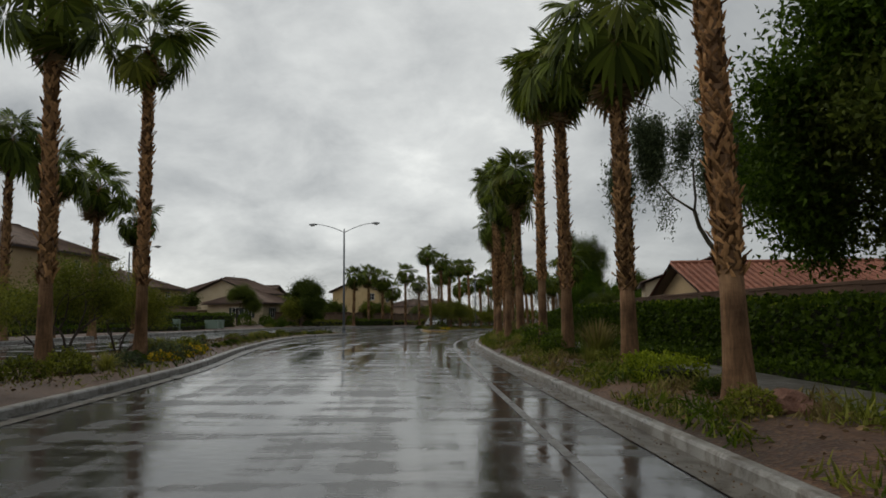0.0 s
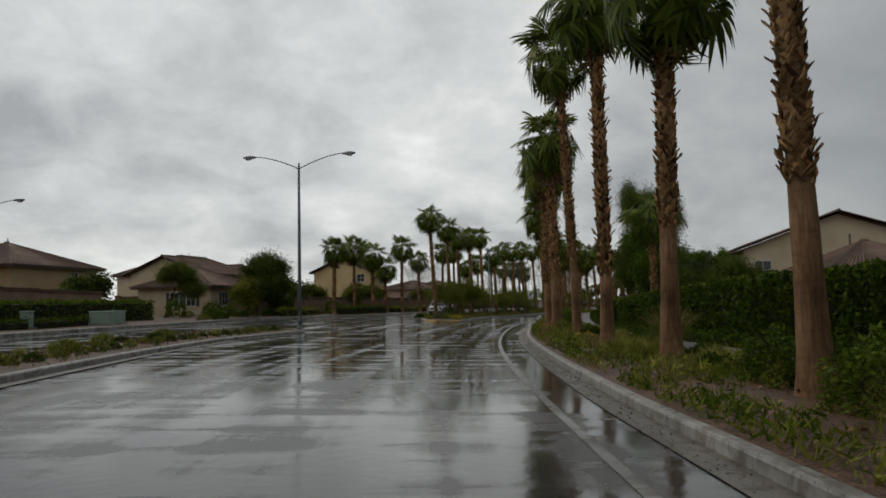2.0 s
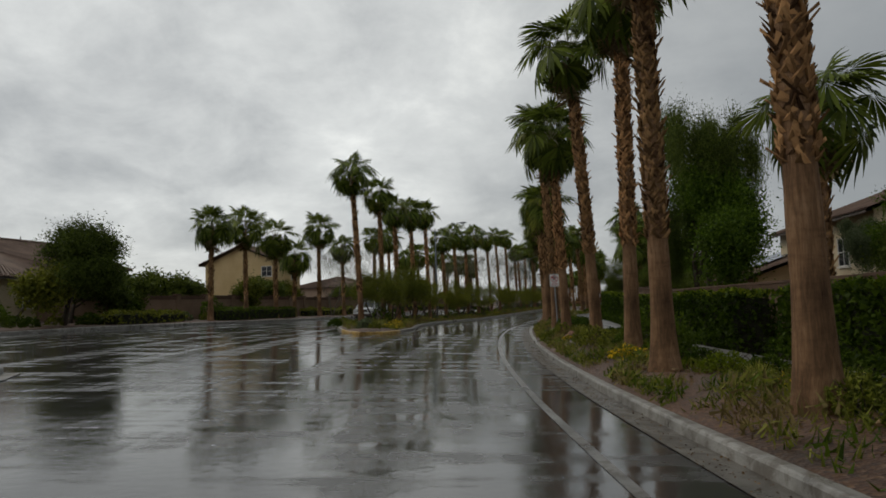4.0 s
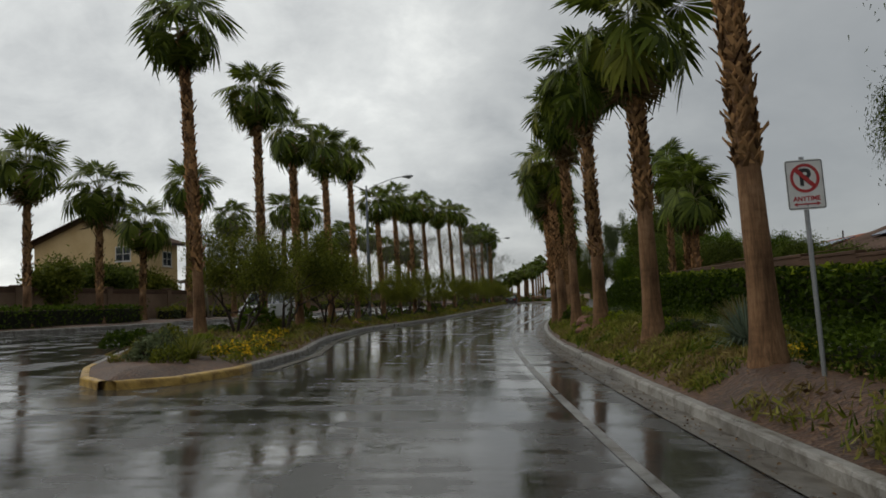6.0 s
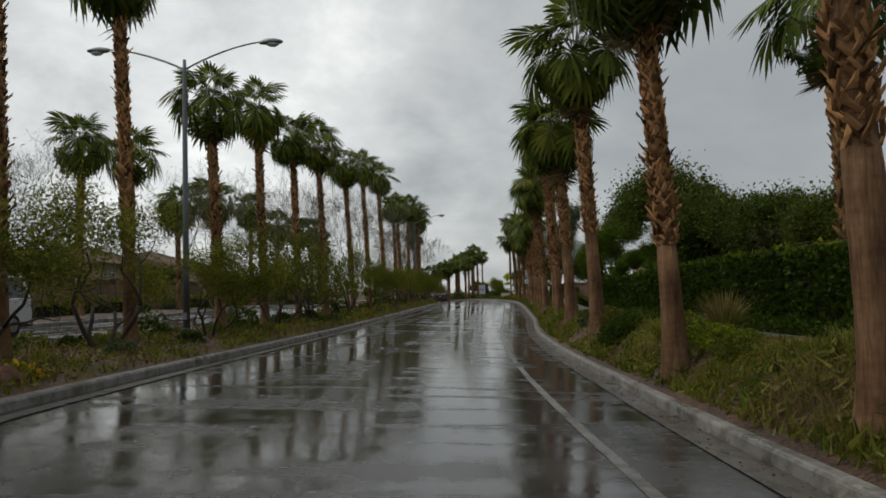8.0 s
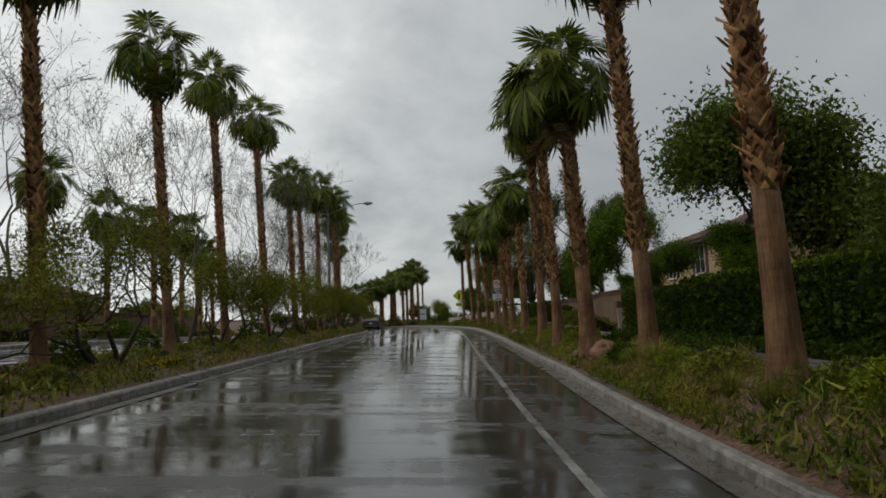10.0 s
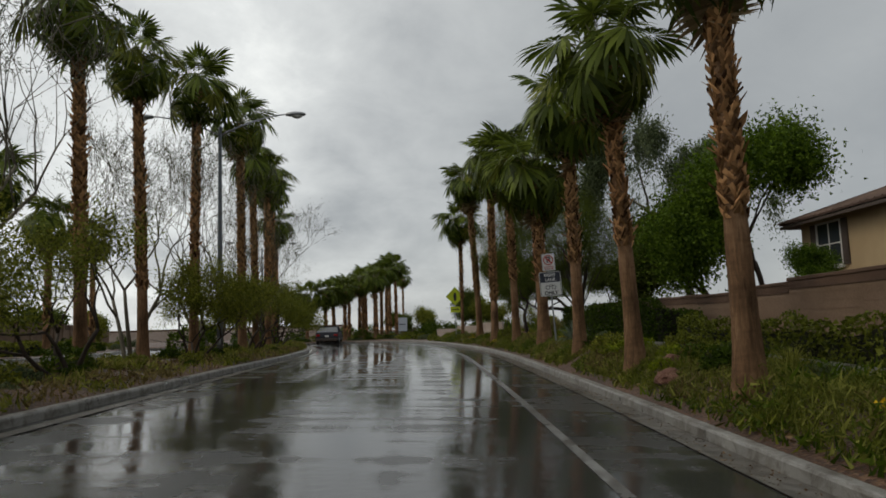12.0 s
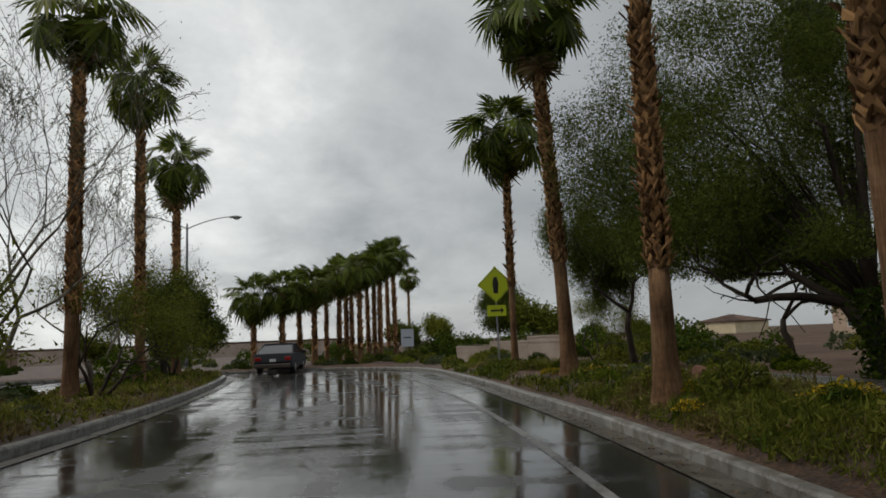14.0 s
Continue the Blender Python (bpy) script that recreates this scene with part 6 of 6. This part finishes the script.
def wheel(parent, x, y, r=0.33, w=0.22):
    wh = part("wheel", Shape().loft([[(x + dx, y + rr * math.cos(a), r + rr * math.sin(a)) for a in [math.tau * k / 20 for k in range(20)]] for dx, rr in ((-w / 2, r * 0.9), (-w / 2 + 0.03, r), (w / 2 - 0.03, r), (w / 2, r * 0.9))]), RUBBER, parent, "black tyre", smooth=False)
    sx = 1 if x > 0 else -1
    part("rim", Shape().loft([[(x + dx * sx, y + rr * math.cos(a), r + rr * math.sin(a)) for a in [math.tau * k / 16 for k in range(16)]] for dx, rr in ((w / 2 - 0.01, r * 0.62), (w / 2 + 0.012, r * 0.55), (w / 2 + 0.004, r * 0.12))]), ALLOY, wh, "alloy rim")
    return wh


def vehicle(s, off, rz, paint, label, name, category, side, width, up=0.0):
    """A vehicle with its nose to +y: side is the outline (y, z) of the body, then that of the glass house."""
    body_out, cabin, axles, r = side
    v = thing(name, label, category, placed(s, off, up, rz))
    hw = width / 2
    # tuck the outer rings in a little
    rings = []
    for x, inset in ((-hw, 0.06), (-hw + 0.05, 0.0), (hw - 0.05, 0.0), (hw, 0.06)):
        cy = sum(p[0] for p in body_out) / len(body_out)
        cz = sum(p[1] for p in body_out) / len(body_out)
        rings.append([(x, y + (cy - y) * inset * 0.3, z + (cz - z) * inset) for y, z in body_out])
    part("body", Shape().loft(rings), paint, v, smooth=False)
    zs = [p[1] for p in cabin]
    z0, z1 = min(zs), max(zs)
    cab = Shape()
    left = [(-hw + 0.05 + 0.17 * (z - z0) / (z1 - z0), y, z) for y, z in cabin]
    right = [(-x, y, z) for x, y, z in left]
    cab.loft([left, right])
    part("glass_house", cab, GLASS, v, "dark glass")
    roof = Shape()
    top = [p for p in cabin if p[1] > z1 - 0.12]
    ys = [p[0] for p in top]
    roof.box(-hw + 0.2, min(ys) - 0.05, z1 - 0.02, hw - 0.2, max(ys) + 0.05, z1 + 0.045, None, 0.02)
    part("roof_panel", roof, paint, v)
    # pillars
    for sx in (-1, 1):
        for y0, y1 in ((min(p[0] for p in cabin), min(ys)), (max(p[0] for p in cabin), max(ys)), (sum(ys) / len(ys) - 0.1, sum(ys) / len(ys) - 0.1)):
            part("pillar", Shape().tube([(sx * (hw - 0.045), y0, z0), (sx * (hw - 0.215), y1, z1)], 0.045, 6), paint, v)
    for y in axles:
        for x in (-hw + 0.1, hw - 0.1):
            wheel(v, x, y, r)
    front, rear = max(p[0] for p in body_out), min(p[0] for p in body_out)
    hz = z0 - 0.22
    for sx in (-1, 1):
        part("headlight", Shape().box(sx * (hw - 0.25) - 0.17, front - 0.1, hz - 0.08, sx * (hw - 0.25) + 0.17, front + 0.012, hz + 0.07, None, 0.02), HEAD_LENS, v, "clear headlight")
        part("tail_light", Shape().box(sx * (hw - 0.2) - 0.15, rear - 0.012, hz - 0.05, sx * (hw - 0.2) + 0.15, rear + 0.1, hz + 0.12, None, 0.02), TAIL_RED, v, "red tail light")
        part("mirror", Shape().box(sx * hw + (0.0 if sx > 0 else -0.18), front - 1.35, z0 + 0.02, sx * hw + (0.18 if sx > 0 else 0.0), front - 1.25, z0 + 0.16, None, 0.02), paint, v)
    part("grille", Shape().box(-hw * 0.5, front - 0.05, hz - 0.14, hw * 0.5, front + 0.014, hz + 0.02), RUBBER, v)
    for yy, nm in ((front, 1), (rear, -1)):
        part("bumper", Shape().box(-hw + 0.06, yy - 0.12, 0.3, hw - 0.06, yy + 0.03 * nm + (0.0 if nm > 0 else 0.12), 0.5, None, 0.03), DARK_TRIM, v)
    part("number_plate", Shape().box(-0.15, rear - 0.03, hz - 0.1, 0.15, rear - 0.012, hz + 0.03), SIGN_WHITE, v, "plain number plate")
    return v


SEDAN = ([(-2.25, 0.32), (2.2, 0.32), (2.28, 0.5), (2.22, 0.72), (1.2, 0.93), (-1.5, 1.0), (-2.2, 0.96), (-2.3, 0.6)], [(1.2, 0.92), (0.35, 1.38), (-0.75, 1.42), (-1.75, 0.99)], (-1.35, 1.4), 0.33)
VAN = ([(-2.3, 0.36), (2.2, 0.36), (2.3, 0.55), (2.24, 0.9), (1.45, 1.12), (-2.25, 1.2), (-2.34, 0.7)], [(1.5, 1.1), (0.85, 1.78), (-2.1, 1.84), (-2.26, 1.18)], (-1.4, 1.4), 0.36)
vehicle(111.5, -14.6, 180, CAR_WHITE, "white delivery van on the far lanes", "van", "van", VAN, 1.85)
vehicle(198.3, -2.7, -13, CAR_DARK, "dark blue saloon car driving away on the wet road", "car", "car", SEDAN, 1.8)
# ---------------- plants in the beds ----------------
# clipped low hedges in the palm bed and before the tall hedge
for s0, s1, o0, o1, h, mat in (
    (15.3, 17.2, 4.9, 5.3, 0.55, LEAF_HEDGE), (11.8, 13.6, 3.95, 4.85, 0.55, LEAF_LIME), (31.7, 33.3, 4.5, 5.3, 0.55, LEAF_HEDGE), (29.4, 30.8, 4.7, 5.3, 0.5, LEAF_HEDGE),
    (73.2, 75.2, 3.9, 4.8, 0.5, LEAF_HEDGE), (75.6, 77.6, 4.3, 5.2, 0.5, LEAF_HEDGE), (95.0, 97.4, 3.95, 4.9, 0.46, LEAF_LIME), (90.8, 93.0, 4.4, 5.2, 0.45, LEAF_HEDGE), (107.0, 108.6, 3.7, 4.6, 0.45, LEAF_HEDGE),
    (126.5, 130.6, 4.7, 5.3, 0.45, LEAF_HEDGE), (135.4, 136.6, 4.0, 4.8, 0.45, LEAF_LIME), (137.0, 138.4, 4.4, 5.1, 0.42, LEAF_HEDGE), (148.5, 150.2, 4.3, 5.1, 0.42, LEAF_HEDGE), (152.8, 153.9, 3.9, 4.7, 0.42, LEAF_LIME),
):
    hedge(s0, s1, o0, o1, h, "low clipped hedge block in the palm bed", mat, 0.065, 600, "low clipped hedges", lump=0.05)
for s0, s1 in ((-10, 8), (8.4, 30), (30.5, 62), (66.5, 92), (92.5, 116), (116.5, 136)):
    hedge(s0, s1, 7.05, 7.62, lambda s: 0.42 + 0.1 * noise.noise((s * 0.7, 0, 0)), "low bushy border at the foot of the tall hedge", LEAF_HEDGE, 0.085, 330, "low borders along the pavement", lump=0.16)
hedge(147.5, 158.0, 7.1, 8.3, lambda s: 0.85 + 0.2 * noise.noise((s * 0.8, 3, 0)), "loose low green hedge before the tan wall", LEAF_OLIVE, 0.09, 330, "low borders along the pavement", lump=0.2)
hedge(160.0, 171.6, 7.2, 8.6, 1.5, "dark clipped hedge before the wall's end", LEAF_HEDGE, 0.09, 330, "low borders along the pavement", lump=0.12)
hedge(137.6, 144.0, 7.7, 9.0, 2.25, "tall dark green clipped hedge before the block wall", LEAF_HEDGE, 0.11, 330, "hedges along the pavement")
# beyond the far lanes
hedge(20.0, 71.0, -25.8, -24.4, 1.5, "long green clipped hedge beyond the far lanes", LEAF_MID, 0.16, 110, "hedges beyond the far lanes")
hedge(34.0, 62.0, -23.4, -22.6, 0.6, "low dark hedge beyond the far lanes", LEAF_HEDGE, 0.13, 110, "hedges beyond the far lanes")
hedge(94.0, 106.0, -20.6, -19.6, 1.0, "clipped hedge at the foot of the far wall", LEAF_MID, 0.13, 130, "hedges beyond the far lanes")
for s0, s1 in ((84, 91), (110, 121), (124, 133), (138, 152), (156, 172), (178, 200)):
    hedge(s0, s1, -21.4, -20.4, lambda s: 0.8 + 0.3 * noise.noise((s * 0.5, 9, 0)), "loose shrubs along the far wall", LEAF_OLIVE, 0.15, 90, "hedges beyond the far lanes", lump=0.3)

pick = random.Random(41)


def scatter(s0, s1, step, o0, o1, kinds, lo, hi, single=True):
    s = s0
    while s < s1:
        off = pick.uniform(o0, o1)
        key = pick.choice(kinds)
        if isinstance(key, int):
            grass(key, s, off, pick.uniform(lo, hi), pick.uniform(0, 360))
        elif key != "gap":
            shrub(key, s, off, pick.uniform(lo, hi), pick.uniform(0, 360), squash=pick.uniform(0.75, 1.05), single=single)
        s += step * pick.uniform(0.6, 1.4)


# palm bed on the right
scatter(2.0, 12.0, 1.7, 3.9, 5.0, ["olive", 1, "gap"], 0.4, 0.7)
scatter(10.5, 18.5, 1.0, 4.0, 5.0, [1, 1, "olive", "dark"], 0.6, 0.95)
for s in np.arange(18.6, 35.0, 0.75):
    shrub(pick.choice(["dark", "dark", "olive", "tall"]), float(s) + pick.uniform(-0.2, 0.2), pick.uniform(3.95, 5.1), pick.uniform(0.6, 0.95), pick.uniform(0, 360), squash=0.72)
scatter(20.0, 35.0, 1.5, 3.8, 4.8, [1, 1, "dark"], 0.7, 1.0)
scatter(35.0, 62.0, 0.85, 3.9, 5.1, ["dark", "olive", 1, "lime", "dark", 1, "yellow"], 0.6, 0.95)
scatter(62.0, 70.5, 0.8, 4.0, 5.2, ["olive", "dark", "olive", 1], 0.6, 0.95)
scatter(60.5, 68.5, 0.45, 4.5, 5.3, ["dark", "olive", "dark", "tall"], 0.6, 0.9)
scatter(70.5, 80.0, 0.9, 3.8, 5.0, ["yellow", "olive", 1, 1], 0.5, 0.8)
scatter(80.0, 112.0, 0.75, 3.85, 5.2, [1, 1, "olive", "dark", "grey", 1, "lime"], 0.6, 1.0)
scatter(112.0, 133.0, 0.85, 3.85, 5.2, [1, "olive", "dark", 1, "lime"], 0.6, 0.95)
scatter(133.0, 170.0, 0.8, 3.8, 5.2, [1, 1, "olive", "lime", "dark", "yellow", "grey"], 0.5, 0.9)
scatter(170.0, 184.0, 0.8, 3.8, 5.2, [1, "olive", "lime", "dark", "yellow", "grey"], 0.5, 0.9)
scatter(184.0, 215.0, 0.8, 3.8, 6.2, [1, "olive", "lime", "dark", "grey"], 0.6, 1.0)
scatter(202.0, 224.0, 0.45, -10.0, 8.0, ["olive", "dark", "tall", "grey", "olive"], 0.7, 1.2, False)
scatter(200.5, 202.5, 0.12, -8.0, 3.0, ["olive", "dark", "grey"], 0.5, 0.8, False)
scatter(177.0, 186.0, 0.3, 7.3, 15.0, ["olive", "dark", "grey", "lime", "olive"], 0.6, 1.1, False)
scatter(186.0, 216.0, 0.3, 6.6, 24.0, ["olive", "dark", "grey", "olive", "tall"], 0.9, 1.6, False)
grass(0, 18.0, 4.6, 1.1)
grass(0, 38.5, 4.9, 1.1)
grass(2, 79.4, 4.35, 0.75)
grass(0, 80.5, 4.7, 0.8)
grass(0, 103.6, 4.7, 0.85)
grass(0, 165.0, 4.9, 0.9)
grass(1, 139.6, 4.5, 1.0)
grass(2, 158.7, 4.3, 0.7)
for s, o, k in ((142.4, 4.2, 0.8), (143.1, 4.7, 0.9), (143.9, 4.2, 0.8), (144.6, 4.8, 0.8), (21.0, 4.0, 0.8), (21.8, 4.5, 0.85), (22.8, 4.1, 0.75)):
    shrub("olive" if s > 100 else "dark", s, o, k, s * 90, squash=0.75)
for s, o, k in ((69.3, 3.75, 0.45), (70.2, 4.2, 0.4), (89.6, 3.55, 0.4), (91.3, 3.75, 0.35), (169.6, 3.5, 0.5), (170.6, 3.9, 0.4)):
    shrub("yellow", s, o, k, s * 70)
for i, (s, off, size) in enumerate([(8.6, 4.5, 0.38), (9.3, 4.9, 0.25), (69.9, 3.85, 0.30), (70.9, 4.4, 0.25), (90.6, 3.75, 0.36), (89.1, 3.5, 0.28), (131.8, 4.05, 0.42), (130.6, 4.7, 0.34), (149.4, 3.8, 0.27), (150.3, 4.2, 0.23), (171.5, 4.6, 0.42), (101.5, -6.0, 0.35), (88.9, -6.4, 0.30), (146.0, -6.6, 0.32), (177.0, 6.6, 0.4)]):
    boulder(s, off, size, i, 40 * i)
# medians
for s in np.arange(26.0, 58.0, 1.1):
    shrub("olive" if pick.random() < 0.6 else "dark", float(s), m1_right(float(s)) - 0.75, pick.uniform(0.38, 0.52), pick.uniform(0, 360))
scatter(5.0, 26.0, 0.8, -9.0, -6.5, ["olive", "grey", "dark", 1, "olive", "grey"], 0.6, 1.1)
for s, o in ((21.0, -7.0), (22.2, -7.1), (23.4, -7.4), (19.6, -6.9), (24.6, -7.6)):
    shrub("yellow", s, o, 0.9, s * 50)
scatter(26.0, 58.0, 1.6, -11.2, -9.8, ["olive", "dark", 1, "gap"], 0.5, 0.8)
shrub("grey", 81.9, -5.5, 1.0, 40)
shrub("olive", 81.2, -4.9, 0.7, 10)
grass(1, 82.5, -5.9, 0.9, 20)
grass(1, 82.3, -5.0, 1.3)
shrub("grey", 82.4, -5.6, 1.1, 30)
for s, o in ((83.4, -4.6), (84.4, -4.5), (85.4, -4.6), (86.4, -4.9), (88.2, -5.4), (89.2, -5.5), (90.2, -5.7), (91.3, -6.0), (90.6, -6.6), (102.0, -6.2), (131.5, -6.2)):
    shrub("yellow", s, o, pick.uniform(0.75, 1.0), s * 70)
scatter(86.0, 130.0, 1.3, -7.6, -6.1, ["olive", "dark", "grey", 1, "olive", "lime", 1], 0.45, 0.85)
scatter(130.0, 197.0, 1.5, -7.6, -6.1, ["olive", "dark", "olive", 1, "grey", 1], 0.45, 0.85)
scatter(86.0, 197.0, 1.1, -9.4, -7.2, ["olive", "dark", "olive", "grey"], 0.45, 0.9, False)
scatter(88.0, 197.0, 5.0, -9.2, -7.6, ["tall", "dark", "olive"], 0.7, 1.1, False)
# verge beyond the far lanes
scatter(72.0, 130.0, 2.2, -23.5, -20.6, ["dark", "olive", "tall", "grey"], 0.8, 1.4, False)
scatter(130.0, 230.0, 2.2, -22.0, -18.3, ["dark", "olive", "tall", "grey"], 0.8, 1.4, False)
scatter(76.0, 90.0, 1.5, -28.0, -22.0, ["dark", "olive", "tall", "tall"], 1.0, 1.6, False)
scatter(200.0, 262.0, 1.2, 6.5, 34.0, ["dark", "olive", "tall", "grey", "tall"], 1.0, 2.0, False)


# ---------------- low growth that covers the beds ----------------
def ground_cover(name, label, s0, s1, o0, o1, n, mats, seed, tall=0.34, cover=0.0, blade=0.17, slender=4.5):
    """Low weeds, trailing leaves and thin blades, thick in patches and bare between them."""
    rng = np.random.default_rng(seed)
    ss, oo = rng.uniform(s0, s1, n), rng.uniform(0, 1, n)
    c, hs = [], []
    for s, o in zip(ss, oo):
        off = o0(s) + (o1(s) - o0(s)) * o
        thick = noise.noise((s * 0.55, off * 0.9, seed)) + 0.5 * noise.noise((s * 1.9, off * 2.2, seed)) + cover
        if thick > rng.uniform(-0.25, 0.25):
            c.append(spot(s, off, 0.13 + tall * rng.random() ** 1.4 * min(1.0, 0.35 + thick)))
            hs.append(noise.noise((s * 0.4, off * 0.6, seed + 9.0)))
    c, hs = np.array(c), np.array(hs)
    up = np.tile((0.0, 0.0, 0.9), (len(c), 1))
    v, f = leaf_cloud(c, up, blade, 0.62, rng, slender, tri=True)
    slots = np.clip(((hs + 0.5) * len(mats) + rng.normal(size=len(c)) * 0.35).astype(int), 0, len(mats) - 1)
    tagged(new(name, mesh_of(name, v, f, mats, slots=slots)), label, "ground cover", kind="stuff")


ground_cover("bed_ground_cover", "low green and straw weeds covering the palm bed", 2, 190, lambda s: kerb_face(s) + 0.26, lambda s: 5.28, 150000, [GRASS_DRY, GRASS, LEAF_OLIVE, LEAF_MID, GRASS, GRASS_DRY], 81, 0.34, 0.06, 0.17, 6.0)
ground_cover("bed_grass", "soft yellow-green grass between the palms", 78, 137, lambda s: kerb_face(s) + 0.3, lambda s: 5.3, 170000, [GRASS, GRASS_DRY, LEAF_OLIVE, GRASS, GRASS_DRY], 84, 0.22, 0.12, 0.14, 12.0)
ground_cover("bed_grass_far", "patchy green grass between the palms", 137, 174, lambda s: kerb_face(s) + 0.4, lambda s: pave_edge(s) - 0.05, 110000, [GRASS_DRY, GRASS, LEAF_OLIVE, GRASS], 85, 0.24, 0.2, 0.14, 11.0)
ground_cover("median_ground_cover", "low yellow-green weeds on the median", 82, 197, lambda s: m2_right(s) - 0.2, lambda s: m2_left(s) + 0.3, 90000, [GRASS_DRY, GRASS, LEAF_OLIVE, GRASS, GRASS_DRY], 82, 0.30, 0.28)
ground_cover("first_median_ground_cover", "low olive weeds on the median", 5, 60, lambda s: m1_right(s) - 0.2, lambda s: m1_left(s) + 0.3, 7000, [LEAF_OLIVE, GRASS, LEAF_HEDGE], 83, 0.24, 0.0)


# ---------------- leaf litter and grit ----------------
def litter(name, label, n, s0, s1, o0, o1, size, mat, up, seed):
    rng = np.random.default_rng(seed)
    ss, oo = rng.uniform(s0, s1, n), rng.uniform(0, 1, n) ** 0.7
    c = np.array([spot(s, (o0(s) + (o1(s) - o0(s)) * o), up + 0.012) for s, o in zip(ss, oo)])
    d = rng.normal(size=(n, 3)) * np.array([1, 1, 0.12])
    v, f = leaf_cloud(c, d * 3, size, 0.05, rng, 1.7)
    tagged(new(name, mesh_of(name, v, f, mat)), label, "leaf litter", kind="stuff")


LITTER = leafy("brown_leaf_litter", (0.05, 0.03, 0.018), (0.20, 0.13, 0.075), 0.7, 0.0)
litter("kerb_litter", "brown leaf litter and grit along the gutter", 5200, 0, 186, lambda s: kerb_face(s) - 0.01, lambda s: kerb_face(s) - 0.40, 0.03, LITTER, -0.012, 71)
litter("bed_litter", "brown leaf litter on the palm bed", 9000, 0, 186, lambda s: kerb_face(s) + 0.2, lambda s: 5.3, 0.07, LITTER, 0.20, 72)
litter("median_litter", "brown leaf litter on the median bed", 14000, 84, 197, lambda s: m2_right(s) - 0.2, lambda s: m2_left(s) + 0.3, 0.08, LITTER, 0.27, 73)
litter("median_litter_first", "brown leaf litter on the median bed", 5000, 5, 60, lambda s: m1_right(s) - 0.2, lambda s: m1_left(s) + 0.3, 0.08, LITTER, 0.24, 74)


def joined_shrubs():
    """All the shrubs that lie too far off to tell apart, as one mesh."""
    mats, verts, faces, slots = [], [], [], []
    n = 0
    for me, m in JOINED:
        co = np.empty(len(me.vertices) * 3)
        me.vertices.foreach_get("co", co)
        a = np.array(m)
        co = co.reshape(-1, 3) @ a[:3, :3].T + a[:3, 3]
        mat = me.materials[0]
        if mat not in mats:
            mats.append(mat)
        tri = co.reshape(-1, 3, 3)[::2]
        mid = tri.mean(axis=1, keepdims=True)
        co = (mid + (tri - mid) * 1.38).reshape(-1, 3)
        k = len(tri)
        verts.append(co)
        faces += [(n + 3 * i, n + 3 * i + 1, n + 3 * i + 2) for i in range(k)]
        slots += [mats.index(mat)] * k
        n += len(co)
    ob = new("background_shrubbery", mesh_of("background_shrubbery", np.concatenate(verts), faces, mats, slots=slots))
    tagged(ob, "mixed green and grey shrubs beyond the lanes", "shrubbery", kind="stuff")


joined_shrubs()
